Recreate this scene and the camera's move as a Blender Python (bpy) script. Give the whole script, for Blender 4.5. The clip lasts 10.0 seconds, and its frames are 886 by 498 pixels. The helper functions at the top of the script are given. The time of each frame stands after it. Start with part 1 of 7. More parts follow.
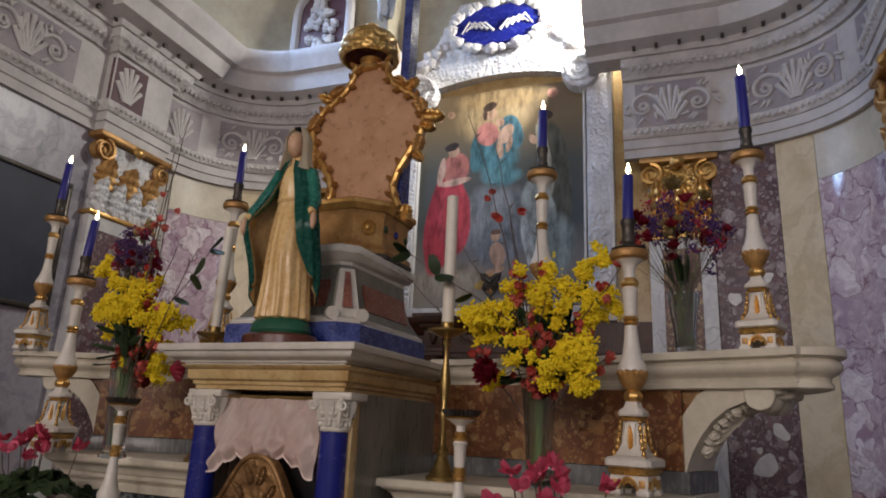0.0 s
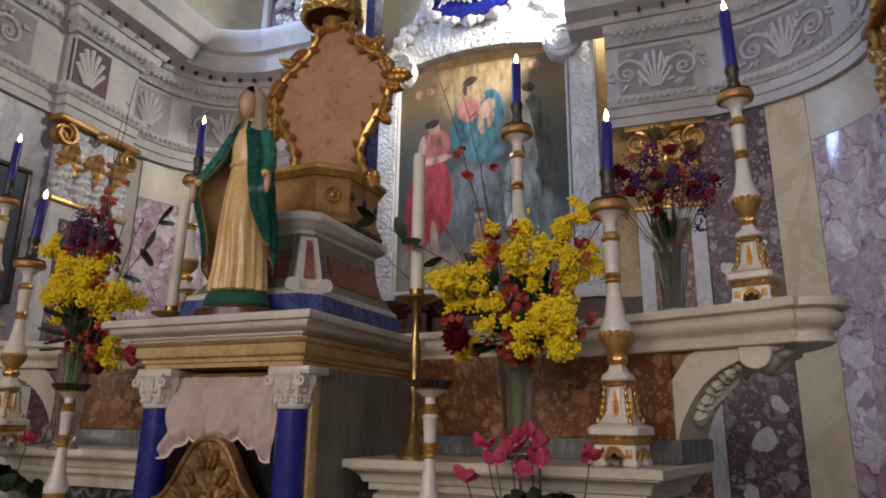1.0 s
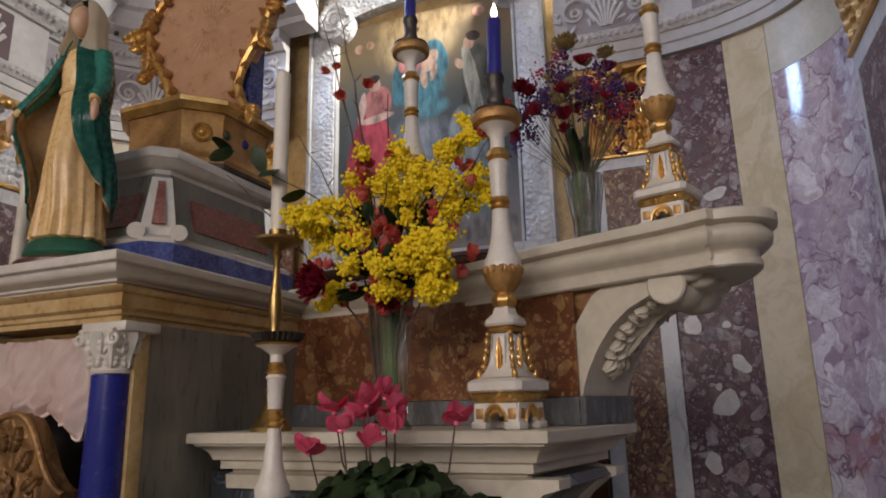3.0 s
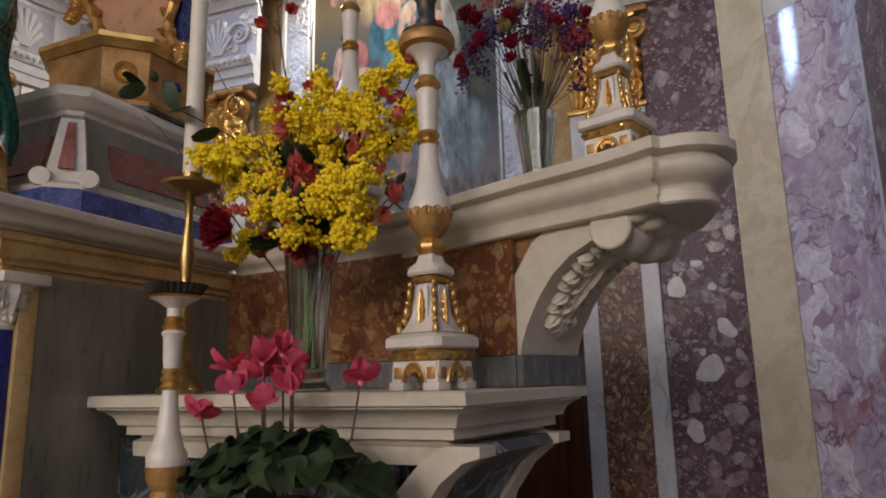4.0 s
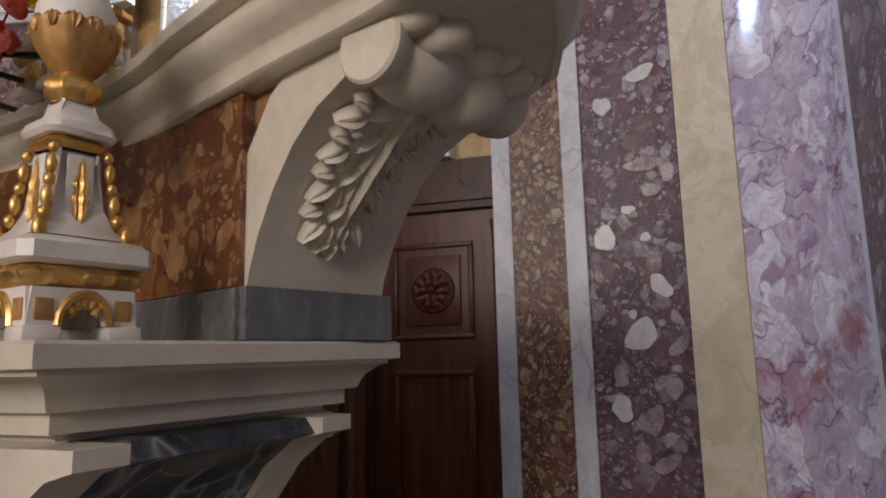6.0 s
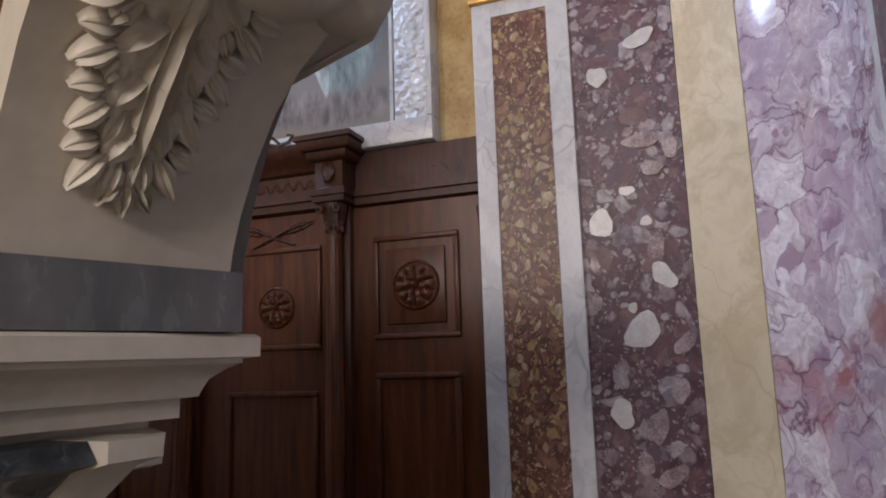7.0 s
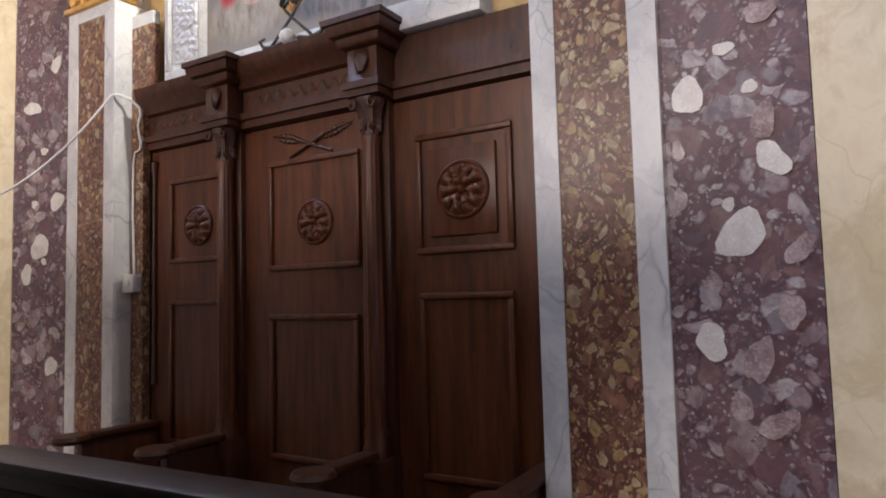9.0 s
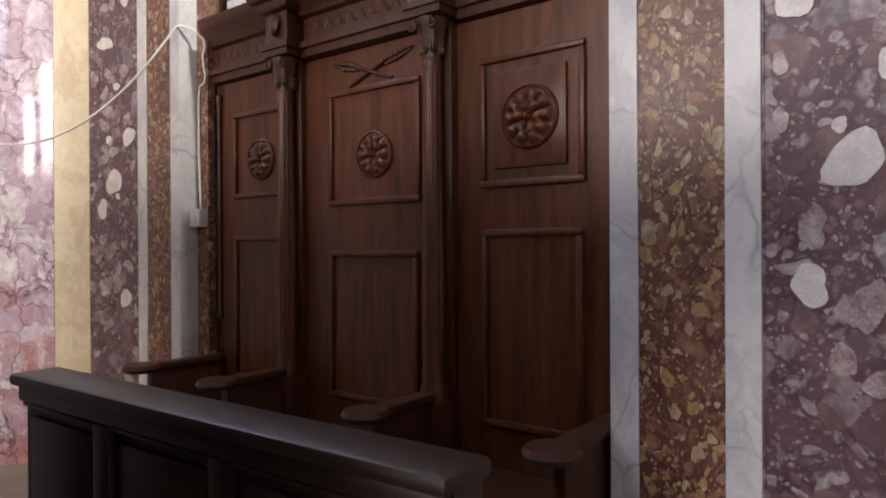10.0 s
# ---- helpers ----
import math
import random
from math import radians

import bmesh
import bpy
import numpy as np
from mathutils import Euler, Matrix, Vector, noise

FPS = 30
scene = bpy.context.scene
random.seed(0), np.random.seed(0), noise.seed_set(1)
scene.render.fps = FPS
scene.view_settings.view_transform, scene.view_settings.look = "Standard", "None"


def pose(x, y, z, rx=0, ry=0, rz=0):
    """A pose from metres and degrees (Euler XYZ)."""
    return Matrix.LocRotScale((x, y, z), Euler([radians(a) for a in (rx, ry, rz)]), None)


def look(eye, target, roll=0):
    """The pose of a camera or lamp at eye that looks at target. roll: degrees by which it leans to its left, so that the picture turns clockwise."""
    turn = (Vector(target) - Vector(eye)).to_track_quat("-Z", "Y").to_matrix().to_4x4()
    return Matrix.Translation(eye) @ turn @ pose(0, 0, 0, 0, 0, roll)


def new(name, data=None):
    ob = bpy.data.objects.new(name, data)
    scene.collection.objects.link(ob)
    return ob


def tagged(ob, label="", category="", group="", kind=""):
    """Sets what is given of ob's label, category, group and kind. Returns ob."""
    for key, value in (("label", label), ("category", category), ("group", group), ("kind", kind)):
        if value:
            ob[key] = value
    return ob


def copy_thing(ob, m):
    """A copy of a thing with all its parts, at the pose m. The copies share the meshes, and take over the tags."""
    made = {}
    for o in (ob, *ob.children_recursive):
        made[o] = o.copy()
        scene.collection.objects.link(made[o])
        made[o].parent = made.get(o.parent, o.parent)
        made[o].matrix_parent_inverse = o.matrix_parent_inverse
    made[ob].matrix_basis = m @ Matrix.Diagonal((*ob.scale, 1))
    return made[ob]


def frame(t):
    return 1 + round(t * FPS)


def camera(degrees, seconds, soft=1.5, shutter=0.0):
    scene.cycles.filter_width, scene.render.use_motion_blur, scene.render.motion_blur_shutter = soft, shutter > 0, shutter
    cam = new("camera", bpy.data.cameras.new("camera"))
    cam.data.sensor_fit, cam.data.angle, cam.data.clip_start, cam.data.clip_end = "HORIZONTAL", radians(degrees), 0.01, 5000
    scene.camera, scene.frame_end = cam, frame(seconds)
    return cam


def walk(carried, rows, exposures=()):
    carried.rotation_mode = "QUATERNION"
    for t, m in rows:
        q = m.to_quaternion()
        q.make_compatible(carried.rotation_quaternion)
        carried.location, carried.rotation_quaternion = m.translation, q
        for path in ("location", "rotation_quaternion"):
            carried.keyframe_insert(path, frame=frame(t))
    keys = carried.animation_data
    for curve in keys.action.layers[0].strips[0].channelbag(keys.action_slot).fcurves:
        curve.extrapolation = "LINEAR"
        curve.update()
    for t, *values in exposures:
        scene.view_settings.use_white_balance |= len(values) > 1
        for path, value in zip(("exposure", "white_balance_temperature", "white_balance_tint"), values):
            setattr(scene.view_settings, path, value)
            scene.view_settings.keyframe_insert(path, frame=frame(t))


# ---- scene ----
cam = camera(67.4, 10.0, 1.9)
PATH = [
    (0, (0.073, -0.004, 1.641), (-0.697, 1.767, 2.161), 2.6),
    (0.5, (0.095, 0.084, 1.607), (-0.709, 1.839, 2.13), 2.0),
    (1, (0.079, 0.233, 1.577), (-0.677, 2.014, 2.084), 0.7),
    (1.5, (0.135, 0.372, 1.559), (-0.601, 2.155, 2.087), -0.0),
    (2, (0.217, 0.488, 1.546), (-0.565, 2.251, 2.077), -0.2),
    (3.5, (0.304, 0.873, 1.5), (-0.428, 2.687, 1.918), -1.8),
    (4, (0.364, 1.006, 1.487), (-0.407, 2.812, 1.868), -1.3),
    (4.5, (0.36, 1.181, 1.474), (-0.389, 3.003, 1.822), -1.1),
    (5, (0.382, 1.363, 1.456), (-0.309, 3.21, 1.789), -2.0),
    (5.5, (0.452, 1.564, 1.45), (-0.248, 3.409, 1.773), -1.7),
    (6, (0.473, 1.744, 1.441), (-0.22, 3.594, 1.751), -1.3),
    (7.5, (0.582, 2.252, 1.428), (-0.271, 4.033, 1.743), -1.5),
    (8, (0.611, 2.412, 1.419), (-0.367, 4.131, 1.718), -0.8),
    (8.5, (0.596, 2.573, 1.381), (-0.436, 4.268, 1.63), -1.1),
    (9, (0.578, 2.684, 1.346), (-0.514, 4.354, 1.485), -1.5),
    (9.5, (0.553, 2.803, 1.284), (-0.658, 4.393, 1.352), -0.2),
    (10, (0.531, 2.866, 1.29), (-0.758, 4.396, 1.285), -0.3),
]
walk(cam, [(t, look(eye, target, roll)) for t, eye, target, roll in PATH], [(0, -0.46), (1.5, -0.32), (3.0, -0.22), (4.5, -0.02), (6.0, 0.34), (7.5, 0.86), (8.5, 1.02), (10.0, 1.25)])


# ---- world, lights ----
world = bpy.data.worlds.new("World")
scene.world = world
world.use_nodes = True
wb = world.node_tree.nodes["Background"]
sky = world.node_tree.nodes.new("ShaderNodeTexSky")
sky.sky_type, sky.sun_disc = "NISHITA", False
sky.sun_elevation, sky.sun_rotation = radians(40), radians(200)
world.node_tree.links.new(sky.outputs[0], wb.inputs[0])
wb.inputs[1].default_value = 0.1

# the back wall stands a little askew to the altar
BACK = Matrix.Translation((-1.60, 4.815, 0)) @ Matrix.Rotation(radians(2.6), 4, "Z")
AX = -1.46          # the altar's middle line


def area_lamp(name, at, to, sx, sy, watts, colour):
    data = bpy.data.lights.new(name, "AREA")
    data.shape, data.size, data.size_y, data.energy, data.color = "RECTANGLE", sx, sy, watts, colour
    ob = new(name, data)
    ob.matrix_world = look(at, to)
    return ob


area_lamp("nave_light_west", (-2.6, -4.2, 3.6), (-1.0, 3.0, 1.9), 2.4, 1.8, 132, (1.0, 0.87, 0.82))
area_lamp("nave_light_east", (0.6, -5.0, 3.4), (0.3, 4.0, 1.7), 1.6, 1.6, 140, (1.0, 0.90, 0.90))
west_window = area_lamp("window_light_west", (-3.93, 3.45, 5.25), (0.75, 4.5, 1.9), 0.9, 0.9, 48, (0.40, 0.60, 1.0))
west_window.data.spread = radians(115)
area_lamp("window_light_east", (0.85, 0.0, 4.5), (-2.6, 4.4, 2.4), 1.2, 1.0, 14, (0.60, 0.75, 1.0))
lamp_at, lamp_to = BACK @ Vector((0.92, -0.22, 5.0)), BACK @ Vector((0.35, 0.05, 4.72))
area_lamp("cornice_spotlight", lamp_at, lamp_to, 0.25, 0.1, 95, (1.0, 0.96, 0.90))

# ---- materials ----


def blank(name, rough=0.5, metal=0.0):
    mat = bpy.data.materials.new(name)
    mat.use_nodes = True
    nt = mat.node_tree
    b = nt.nodes["Principled BSDF"]
    b.inputs["Roughness"].default_value, b.inputs["Metallic"].default_value = rough, metal
    return mat, nt, b


def node(nt, kind, **props):
    n = nt.nodes.new("ShaderNode" + kind)
    for k, v in props.items():
        if k in n.inputs:
            n.inputs[k].default_value = v
    return n


def coords(nt, scale=(1, 1, 1), warp=0.0, wscale=3.0):
    tc = nt.nodes.new("ShaderNodeTexCoord")
    mp = nt.nodes.new("ShaderNodeMapping")
    mp.inputs["Scale"].default_value = scale
    nt.links.new(tc.outputs["Object"], mp.inputs[0])
    out = mp.outputs[0]
    if warp:
        nz = node(nt, "TexNoise", Scale=wscale, Detail=3.0)
        nt.links.new(out, nz.inputs["Vector"])
        sub = nt.nodes.new("ShaderNodeVectorMath")
        sub.operation = "MULTIPLY_ADD"
        sub.inputs[1].default_value = (warp, warp, warp)
        nt.links.new(nz.outputs["Color"], sub.inputs[0])
        nt.links.new(out, sub.inputs[2])
        out = sub.outputs[0]
    return out


def ramp(nt, fac, stops, constant=False):
    r = nt.nodes.new("ShaderNodeValToRGB")
    if constant:
        r.color_ramp.interpolation = "CONSTANT"
    el = r.color_ramp.elements
    while len(el) < len(stops):
        el.new(0.5)
    for e, (p, c) in zip(el, stops):
        e.position = p
        e.color = (*c, 1) if len(c) == 3 else c
    if fac is not None:
        nt.links.new(fac, r.inputs[0])
    return r.outputs[0]


def mixc(nt, fac, a, b):
    m = nt.nodes.new("ShaderNodeMix")
    m.data_type = "RGBA"
    for sock, v in ((m.inputs[0], fac), (m.inputs[6], a), (m.inputs[7], b)):
        if isinstance(v, (int, float)):
            sock.default_value = v
        elif isinstance(v, tuple):
            sock.default_value = (*v, 1)
        else:
            nt.links.new(v, sock)
    return m.outputs[2]


def maths(nt, op, a, b=0.0, c=0.0):
    m = nt.nodes.new("ShaderNodeMath")
    m.operation = op
    for sock, v in zip(m.inputs, (a, b, c)):
        if isinstance(v, (int, float)):
            sock.default_value = v
        else:
            nt.links.new(v, sock)
    return m.outputs[0]


def bump(nt, b, height, strength=0.3, dist=0.01):
    n = node(nt, "Bump", Strength=strength, Distance=dist)
    nt.links.new(height, n.inputs["Height"])
    nt.links.new(n.outputs[0], b.inputs["Normal"])


def noise_of(nt, vec, scale, detail=4.0, rough=0.55):
    n = node(nt, "TexNoise", Scale=scale, Detail=detail, Roughness=rough)
    nt.links.new(vec, n.inputs["Vector"])
    return n.outputs["Fac"]


def simple(name, c1, c2, scale=8.0, rough=0.5, metal=0.0, bumps=0.2, bdist=0.004, stretch=(1, 1, 1), low=0.35, high=0.65):
    """Two tones mixed by noise at two scales, with relief and uneven gloss."""
    mat, nt, b = blank(name, rough, metal)
    v = coords(nt, stretch)
    n1 = noise_of(nt, v, scale)
    n2 = noise_of(nt, v, scale * 7)
    f = maths(nt, "ADD", maths(nt, "MULTIPLY", n1, 0.7), maths(nt, "MULTIPLY", n2, 0.3))
    nt.links.new(ramp(nt, f, [(low, c1), (high, c2)]), b.inputs["Base Color"])
    nt.links.new(maths(nt, "ADD", maths(nt, "MULTIPLY", n2, 0.25), rough - 0.12), b.inputs["Roughness"])
    if bumps:
        bump(nt, b, f, bumps, bdist)
    return mat


def breccia(name, ground, ground2, tones, big, small, bigcut=0.30, stretch=(1, 1, 1), rough=0.22, blend=0.8, haze=1.0):
    """Polished breccia: rounded stones of two sizes in a coloured ground."""
    mat, nt, b = blank(name, rough)
    v = coords(nt, stretch, 0.10, 8.0)
    gn = noise_of(nt, v, 9.0, 6.0)
    fuzz = noise_of(nt, v, 70.0, 4.0)
    col = ramp(nt, gn, [(0.35, ground), (0.65, ground2)])
    for scale, cut, soft in ((small * 2.1, 0.55, 0.10), (small, 0.5, 0.07), (big, bigcut, 0.05)):
        vo = node(nt, "TexVoronoi", Scale=scale, Randomness=1.0)
        nt.links.new(v, vo.inputs["Vector"])
        sep = nt.nodes.new("ShaderNodeSeparateColor")
        nt.links.new(vo.outputs["Color"], sep.inputs[0])
        size = maths(nt, "MULTIPLY", sep.outputs[1], cut * 1.3)
        mask = maths(nt, "MULTIPLY_ADD", maths(nt, "SUBTRACT", maths(nt, "MULTIPLY_ADD", fuzz, 0.16 * (haze - 1.0), size), vo.outputs["Distance"]), 1.0 / (soft * haze), 0.5 - 0.5 * (haze - 1.0))
        mask = maths(nt, "MINIMUM", maths(nt, "MAXIMUM", mask, 0.0), 1.0)
        step = 1.0 / len(tones)
        tone = ramp(nt, sep.outputs[0], [(i * step, t) for i, t in enumerate(tones)], True)
        tone = mixc(nt, maths(nt, "MULTIPLY", noise_of(nt, v, scale * 2.5), blend), tone, ground2)
        tone = mixc(nt, ramp(nt, noise_of(nt, v, scale * 1.1, 7.0, 0.7), [(0.40, (0.55, 0.55, 0.55)), (0.58, (0, 0, 0))]), tone, ground)
        col = mixc(nt, maths(nt, "MULTIPLY", mask, 0.9), col, tone)
    nt.links.new(col, b.inputs["Base Color"])
    nt.links.new(maths(nt, "MULTIPLY_ADD", gn, 0.2, rough - 0.08), b.inputs["Roughness"])
    return mat


def veined(name, base, base2, vein, rust, scale=2.2, width=0.05, rough=0.2):
    """Polished marble: cloudy cells, broken dark veins at three sizes, rusty patches."""
    mat, nt, b = blank(name, rough)
    v = coords(nt, (1, 1, 0.8), 0.30, 3.2)
    cloud = noise_of(nt, v, 4.0, 8.0, 0.65)
    col = ramp(nt, cloud, [(0.28, base), (0.48, base2), (0.58, base), (0.72, base2)])
    patch = ramp(nt, noise_of(nt, v, 1.4, 4.0), [(0.54, (0, 0, 0)), (0.70, (1, 1, 1))])
    col = mixc(nt, maths(nt, "MULTIPLY", patch, 0.6), col, rust)
    for s, w, k, lo in ((scale, width, 0.75, 0.40), (scale * 2.3, width * 0.9, 0.7, 0.46), (scale * 5.5, width * 1.2, 0.55, 0.50)):
        vo = nt.nodes.new("ShaderNodeTexVoronoi")
        vo.feature = "DISTANCE_TO_EDGE"
        vo.inputs["Scale"].default_value = s
        nt.links.new(v, vo.inputs["Vector"])
        line = ramp(nt, vo.outputs["Distance"], [(0.0, (1, 1, 1)), (w, (0.25, 0.25, 0.25)), (w * 2.5, (0, 0, 0))])
        gate = ramp(nt, noise_of(nt, v, 2.0 + s * 0.4), [(lo, (0, 0, 0)), (lo + 0.16, (1, 1, 1))])
        col = mixc(nt, maths(nt, "MULTIPLY", maths(nt, "MULTIPLY", line, gate), k), col, vein)
    nt.links.new(col, b.inputs["Base Color"])
    nt.links.new(maths(nt, "MULTIPLY_ADD", cloud, 0.2, rough - 0.06), b.inputs["Roughness"])
    return mat


def carved(name, c1, c2, scale=26.0, strength=1.0, dist=0.02, rough=0.5, metal=0.0):
    """Densely carved surface: leafy relief."""
    mat, nt, b = blank(name, rough, metal)
    v = coords(nt, (1, 1, 1), 0.05, 14.0)
    vo = nt.nodes.new("ShaderNodeTexVoronoi")
    vo.feature = "SMOOTH_F1"
    vo.inputs["Scale"].default_value = scale
    nt.links.new(v, vo.inputs["Vector"])
    h = maths(nt, "SUBTRACT", 1.0, vo.outputs["Distance"])
    n = noise_of(nt, v, 5.0)
    nt.links.new(mixc(nt, ramp(nt, n, [(0.35, (0, 0, 0)), (0.7, (1, 1, 1))]), c1, c2), b.inputs["Base Color"])
    bump(nt, b, maths(nt, "ADD", h, maths(nt, "MULTIPLY", noise_of(nt, v, 60.0), 0.4)), strength, dist)
    return mat


def glass(name, tint=(0.74, 0.79, 0.78)):
    mat, nt, b = blank(name, 0.03)
    b.inputs["Base Color"].default_value = (*tint, 1)
    b.inputs["Transmission Weight"].default_value = 1.0
    b.inputs["IOR"].default_value = 1.45
    v = coords(nt)
    bump(nt, b, noise_of(nt, v, 40.0), 0.15, 0.003)
    return mat


def glow(name, colour, strength):
    mat, nt, b = blank(name, 0.6)
    b.inputs["Base Color"].default_value = (*colour, 1)
    b.inputs["Emission Color"].default_value = (*colour, 1)
    b.inputs["Emission Strength"].default_value = strength
    return mat


WHITE_MARBLE = simple("white_marble", (0.50, 0.46, 0.39), (0.68, 0.64, 0.56), 5.0, 0.35, 0, 0.12, 0.003)
CREAM_STONE = simple("cream_stone", (0.50, 0.45, 0.35), (0.66, 0.60, 0.48), 6.0, 0.42, 0, 0.18, 0.003)
STRIP_MARBLE = veined("grey_white_marble", (0.50, 0.50, 0.50), (0.64, 0.63, 0.61), (0.26, 0.27, 0.29), (0.56, 0.55, 0.52), 2.6, 0.010, 0.28)
YELLOW_MARBLE = veined("yellow_marble", (0.55, 0.45, 0.28), (0.69, 0.59, 0.41), (0.50, 0.40, 0.24), (0.62, 0.50, 0.30), 1.9, 0.008, 0.3)
SIDE_GREY = veined("grey_lilac_marble", (0.22, 0.205, 0.24), (0.36, 0.34, 0.38), (0.13, 0.12, 0.15), (0.30, 0.26, 0.28), 2.2, 0.02, 0.3)
OCHRE_MARBLE = simple("ochre_marble", (0.38, 0.23, 0.08), (0.60, 0.45, 0.22), 7.0, 0.3, 0, 0.08, 0.002)
GREY_MARBLE = simple("grey_green_marble", (0.07, 0.075, 0.075), (0.20, 0.20, 0.195), 6.0, 0.25, 0, 0.05, 0.002, (1, 1, 0.35))
SIDE_MARBLE = simple("streaked_grey_marble", (0.11, 0.105, 0.085), (0.22, 0.205, 0.165), 8.0, 0.3, 0, 0.05, 0.002, (1, 1, 0.2))
DARK_MARBLE = veined("dark_green_marble", (0.012, 0.017, 0.020), (0.05, 0.06, 0.065), (0.35, 0.36, 0.36), (0.03, 0.04, 0.045), 6.0, 0.03)


def lilac_marble():
    """Polished lilac breccia: pale rounded clasts of many sizes, thin broken plum seams, crushed zones, rusty clouds."""
    mat, nt, b = blank("lilac_marble", 0.12)
    v = coords(nt, (1, 1, 0.85), 0.16, 6.0)
    ripple = node(nt, "TexNoise", Scale=17.0, Detail=4.0)
    nt.links.new(v, ripple.inputs["Vector"])
    shift = nt.nodes.new("ShaderNodeVectorMath")
    shift.operation = "MULTIPLY_ADD"
    shift.inputs[1].default_value = (0.085, 0.085, 0.085)
    nt.links.new(ripple.outputs["Color"], shift.inputs[0])
    nt.links.new(v, shift.inputs[2])
    v = shift.outputs[0]
    cloud = noise_of(nt, v, 3.4, 7.0, 0.6)
    fine = noise_of(nt, v, 24.0, 8.0, 0.7)

    def cells(scale, tones):
        vo = node(nt, "TexVoronoi", Scale=scale, Randomness=1.0)
        nt.links.new(v, vo.inputs["Vector"])
        sep = nt.nodes.new("ShaderNodeSeparateColor")
        nt.links.new(vo.outputs["Color"], sep.inputs[0])
        return ramp(nt, sep.outputs[0], tones)
    big = cells(6.0, [(0.1, (0.50, 0.37, 0.43)), (0.35, (0.66, 0.56, 0.60)), (0.6, (0.50, 0.40, 0.44)), (0.85, (0.78, 0.72, 0.72))])
    small = cells(19.0, [(0.1, (0.34, 0.22, 0.28)), (0.4, (0.70, 0.62, 0.66)), (0.65, (0.42, 0.32, 0.35)), (0.9, (0.82, 0.77, 0.79))])
    crushed = ramp(nt, noise_of(nt, v, 5.0, 4.0), [(0.47, (0, 0, 0)), (0.56, (1, 1, 1))])
    col = mixc(nt, crushed, big, small)
    col = mixc(nt, ramp(nt, fine, [(0.35, (0.5, 0.5, 0.5)), (0.62, (0, 0, 0))]), col, (0.36, 0.25, 0.32))
    col = mixc(nt, ramp(nt, fine, [(0.54, (0, 0, 0)), (0.74, (0.55, 0.55, 0.55))]), col, (0.88, 0.83, 0.85))
    col = mixc(nt, ramp(nt, cloud, [(0.30, (0.55, 0.55, 0.55)), (0.46, (0, 0, 0))]), col, (0.25, 0.17, 0.27))
    sep = nt.nodes.new("ShaderNodeSeparateXYZ")
    nt.links.new(v, sep.inputs[0])
    rusty = maths(nt, "ADD", noise_of(nt, v, 2.6, 4.0), maths(nt, "MULTIPLY_ADD", sep.outputs[2], -0.10, 0.12))
    col = mixc(nt, ramp(nt, rusty, [(0.56, (0, 0, 0)), (0.68, (0.7, 0.7, 0.7))]), col, (0.40, 0.13, 0.10))
    for scale, wide, amount, tint, lo in ((19.0, 0.045, 0.55, (0.22, 0.10, 0.16), 0.46), (6.0, 0.022, 0.85, (0.13, 0.045, 0.07), 0.38), (3.1, 0.010, 0.8, (0.13, 0.04, 0.06), 0.46)):
        vo = nt.nodes.new("ShaderNodeTexVoronoi")
        vo.feature = "DISTANCE_TO_EDGE"
        vo.inputs["Scale"].default_value = scale
        nt.links.new(v, vo.inputs["Vector"])
        gaps = ramp(nt, noise_of(nt, v, scale * 0.6, 3.0), [(lo, (0, 0, 0)), (lo + 0.16, (1, 1, 1))])
        line = ramp(nt, vo.outputs["Distance"], [(0.0, (1, 1, 1)), (wide, (0.3, 0.3, 0.3)), (wide * 2.5, (0, 0, 0))])
        col = mixc(nt, maths(nt, "MULTIPLY", maths(nt, "MULTIPLY", line, gaps), amount), col, tint)
    nt.links.new(col, b.inputs["Base Color"])
    nt.links.new(maths(nt, "MULTIPLY_ADD", fine, 0.10, 0.06), b.inputs["Roughness"])
    return mat


LILAC_MARBLE = lilac_marble()
RED_BRECCIA = breccia("red_breccia", (0.105, 0.036, 0.017), (0.185, 0.070, 0.028), [(0.38, 0.21, 0.08), (0.25, 0.11, 0.04), (0.16, 0.06, 0.024), (0.44, 0.28, 0.12)], 20.0, 38.0, 0.6, rough=0.28, blend=0.45)
BROWN_BRECCIA = breccia("brown_breccia", (0.070, 0.024, 0.018), (0.135, 0.052, 0.034), [(0.32, 0.17, 0.09), (0.48, 0.32, 0.13), (0.20, 0.085, 0.055), (0.58, 0.46, 0.28), (0.26, 0.12, 0.08)], 27.0, 46.0, 0.50, (1, 1, 0.8), rough=0.36, blend=0.28, haze=1.15)
PURPLE_BRECCIA = breccia("purple_breccia", (0.065, 0.030, 0.038), (0.13, 0.068, 0.076), [(0.36, 0.28, 0.28), (0.17, 0.085, 0.09), (0.54, 0.47, 0.46), (0.11, 0.085, 0.10), (0.25, 0.15, 0.135), (0.60, 0.55, 0.54), (0.27, 0.25, 0.27)], 15.0, 33.0, 0.62, rough=0.42, blend=0.75, haze=2.6)
CLAST = simple("pale_stone", (0.52, 0.47, 0.43), (0.68, 0.64, 0.60), 18.0, 0.25, 0, 0.05, 0.001)
CLAST_PINK = simple("pinkish_stone", (0.17, 0.105, 0.11), (0.44, 0.35, 0.34), 16.0, 0.25, 0, 0.05, 0.001)
STUCCO = simple("grey_stucco", (0.44, 0.42, 0.41), (0.62, 0.59, 0.57), 3.0, 0.7, 0, 0.3, 0.006)
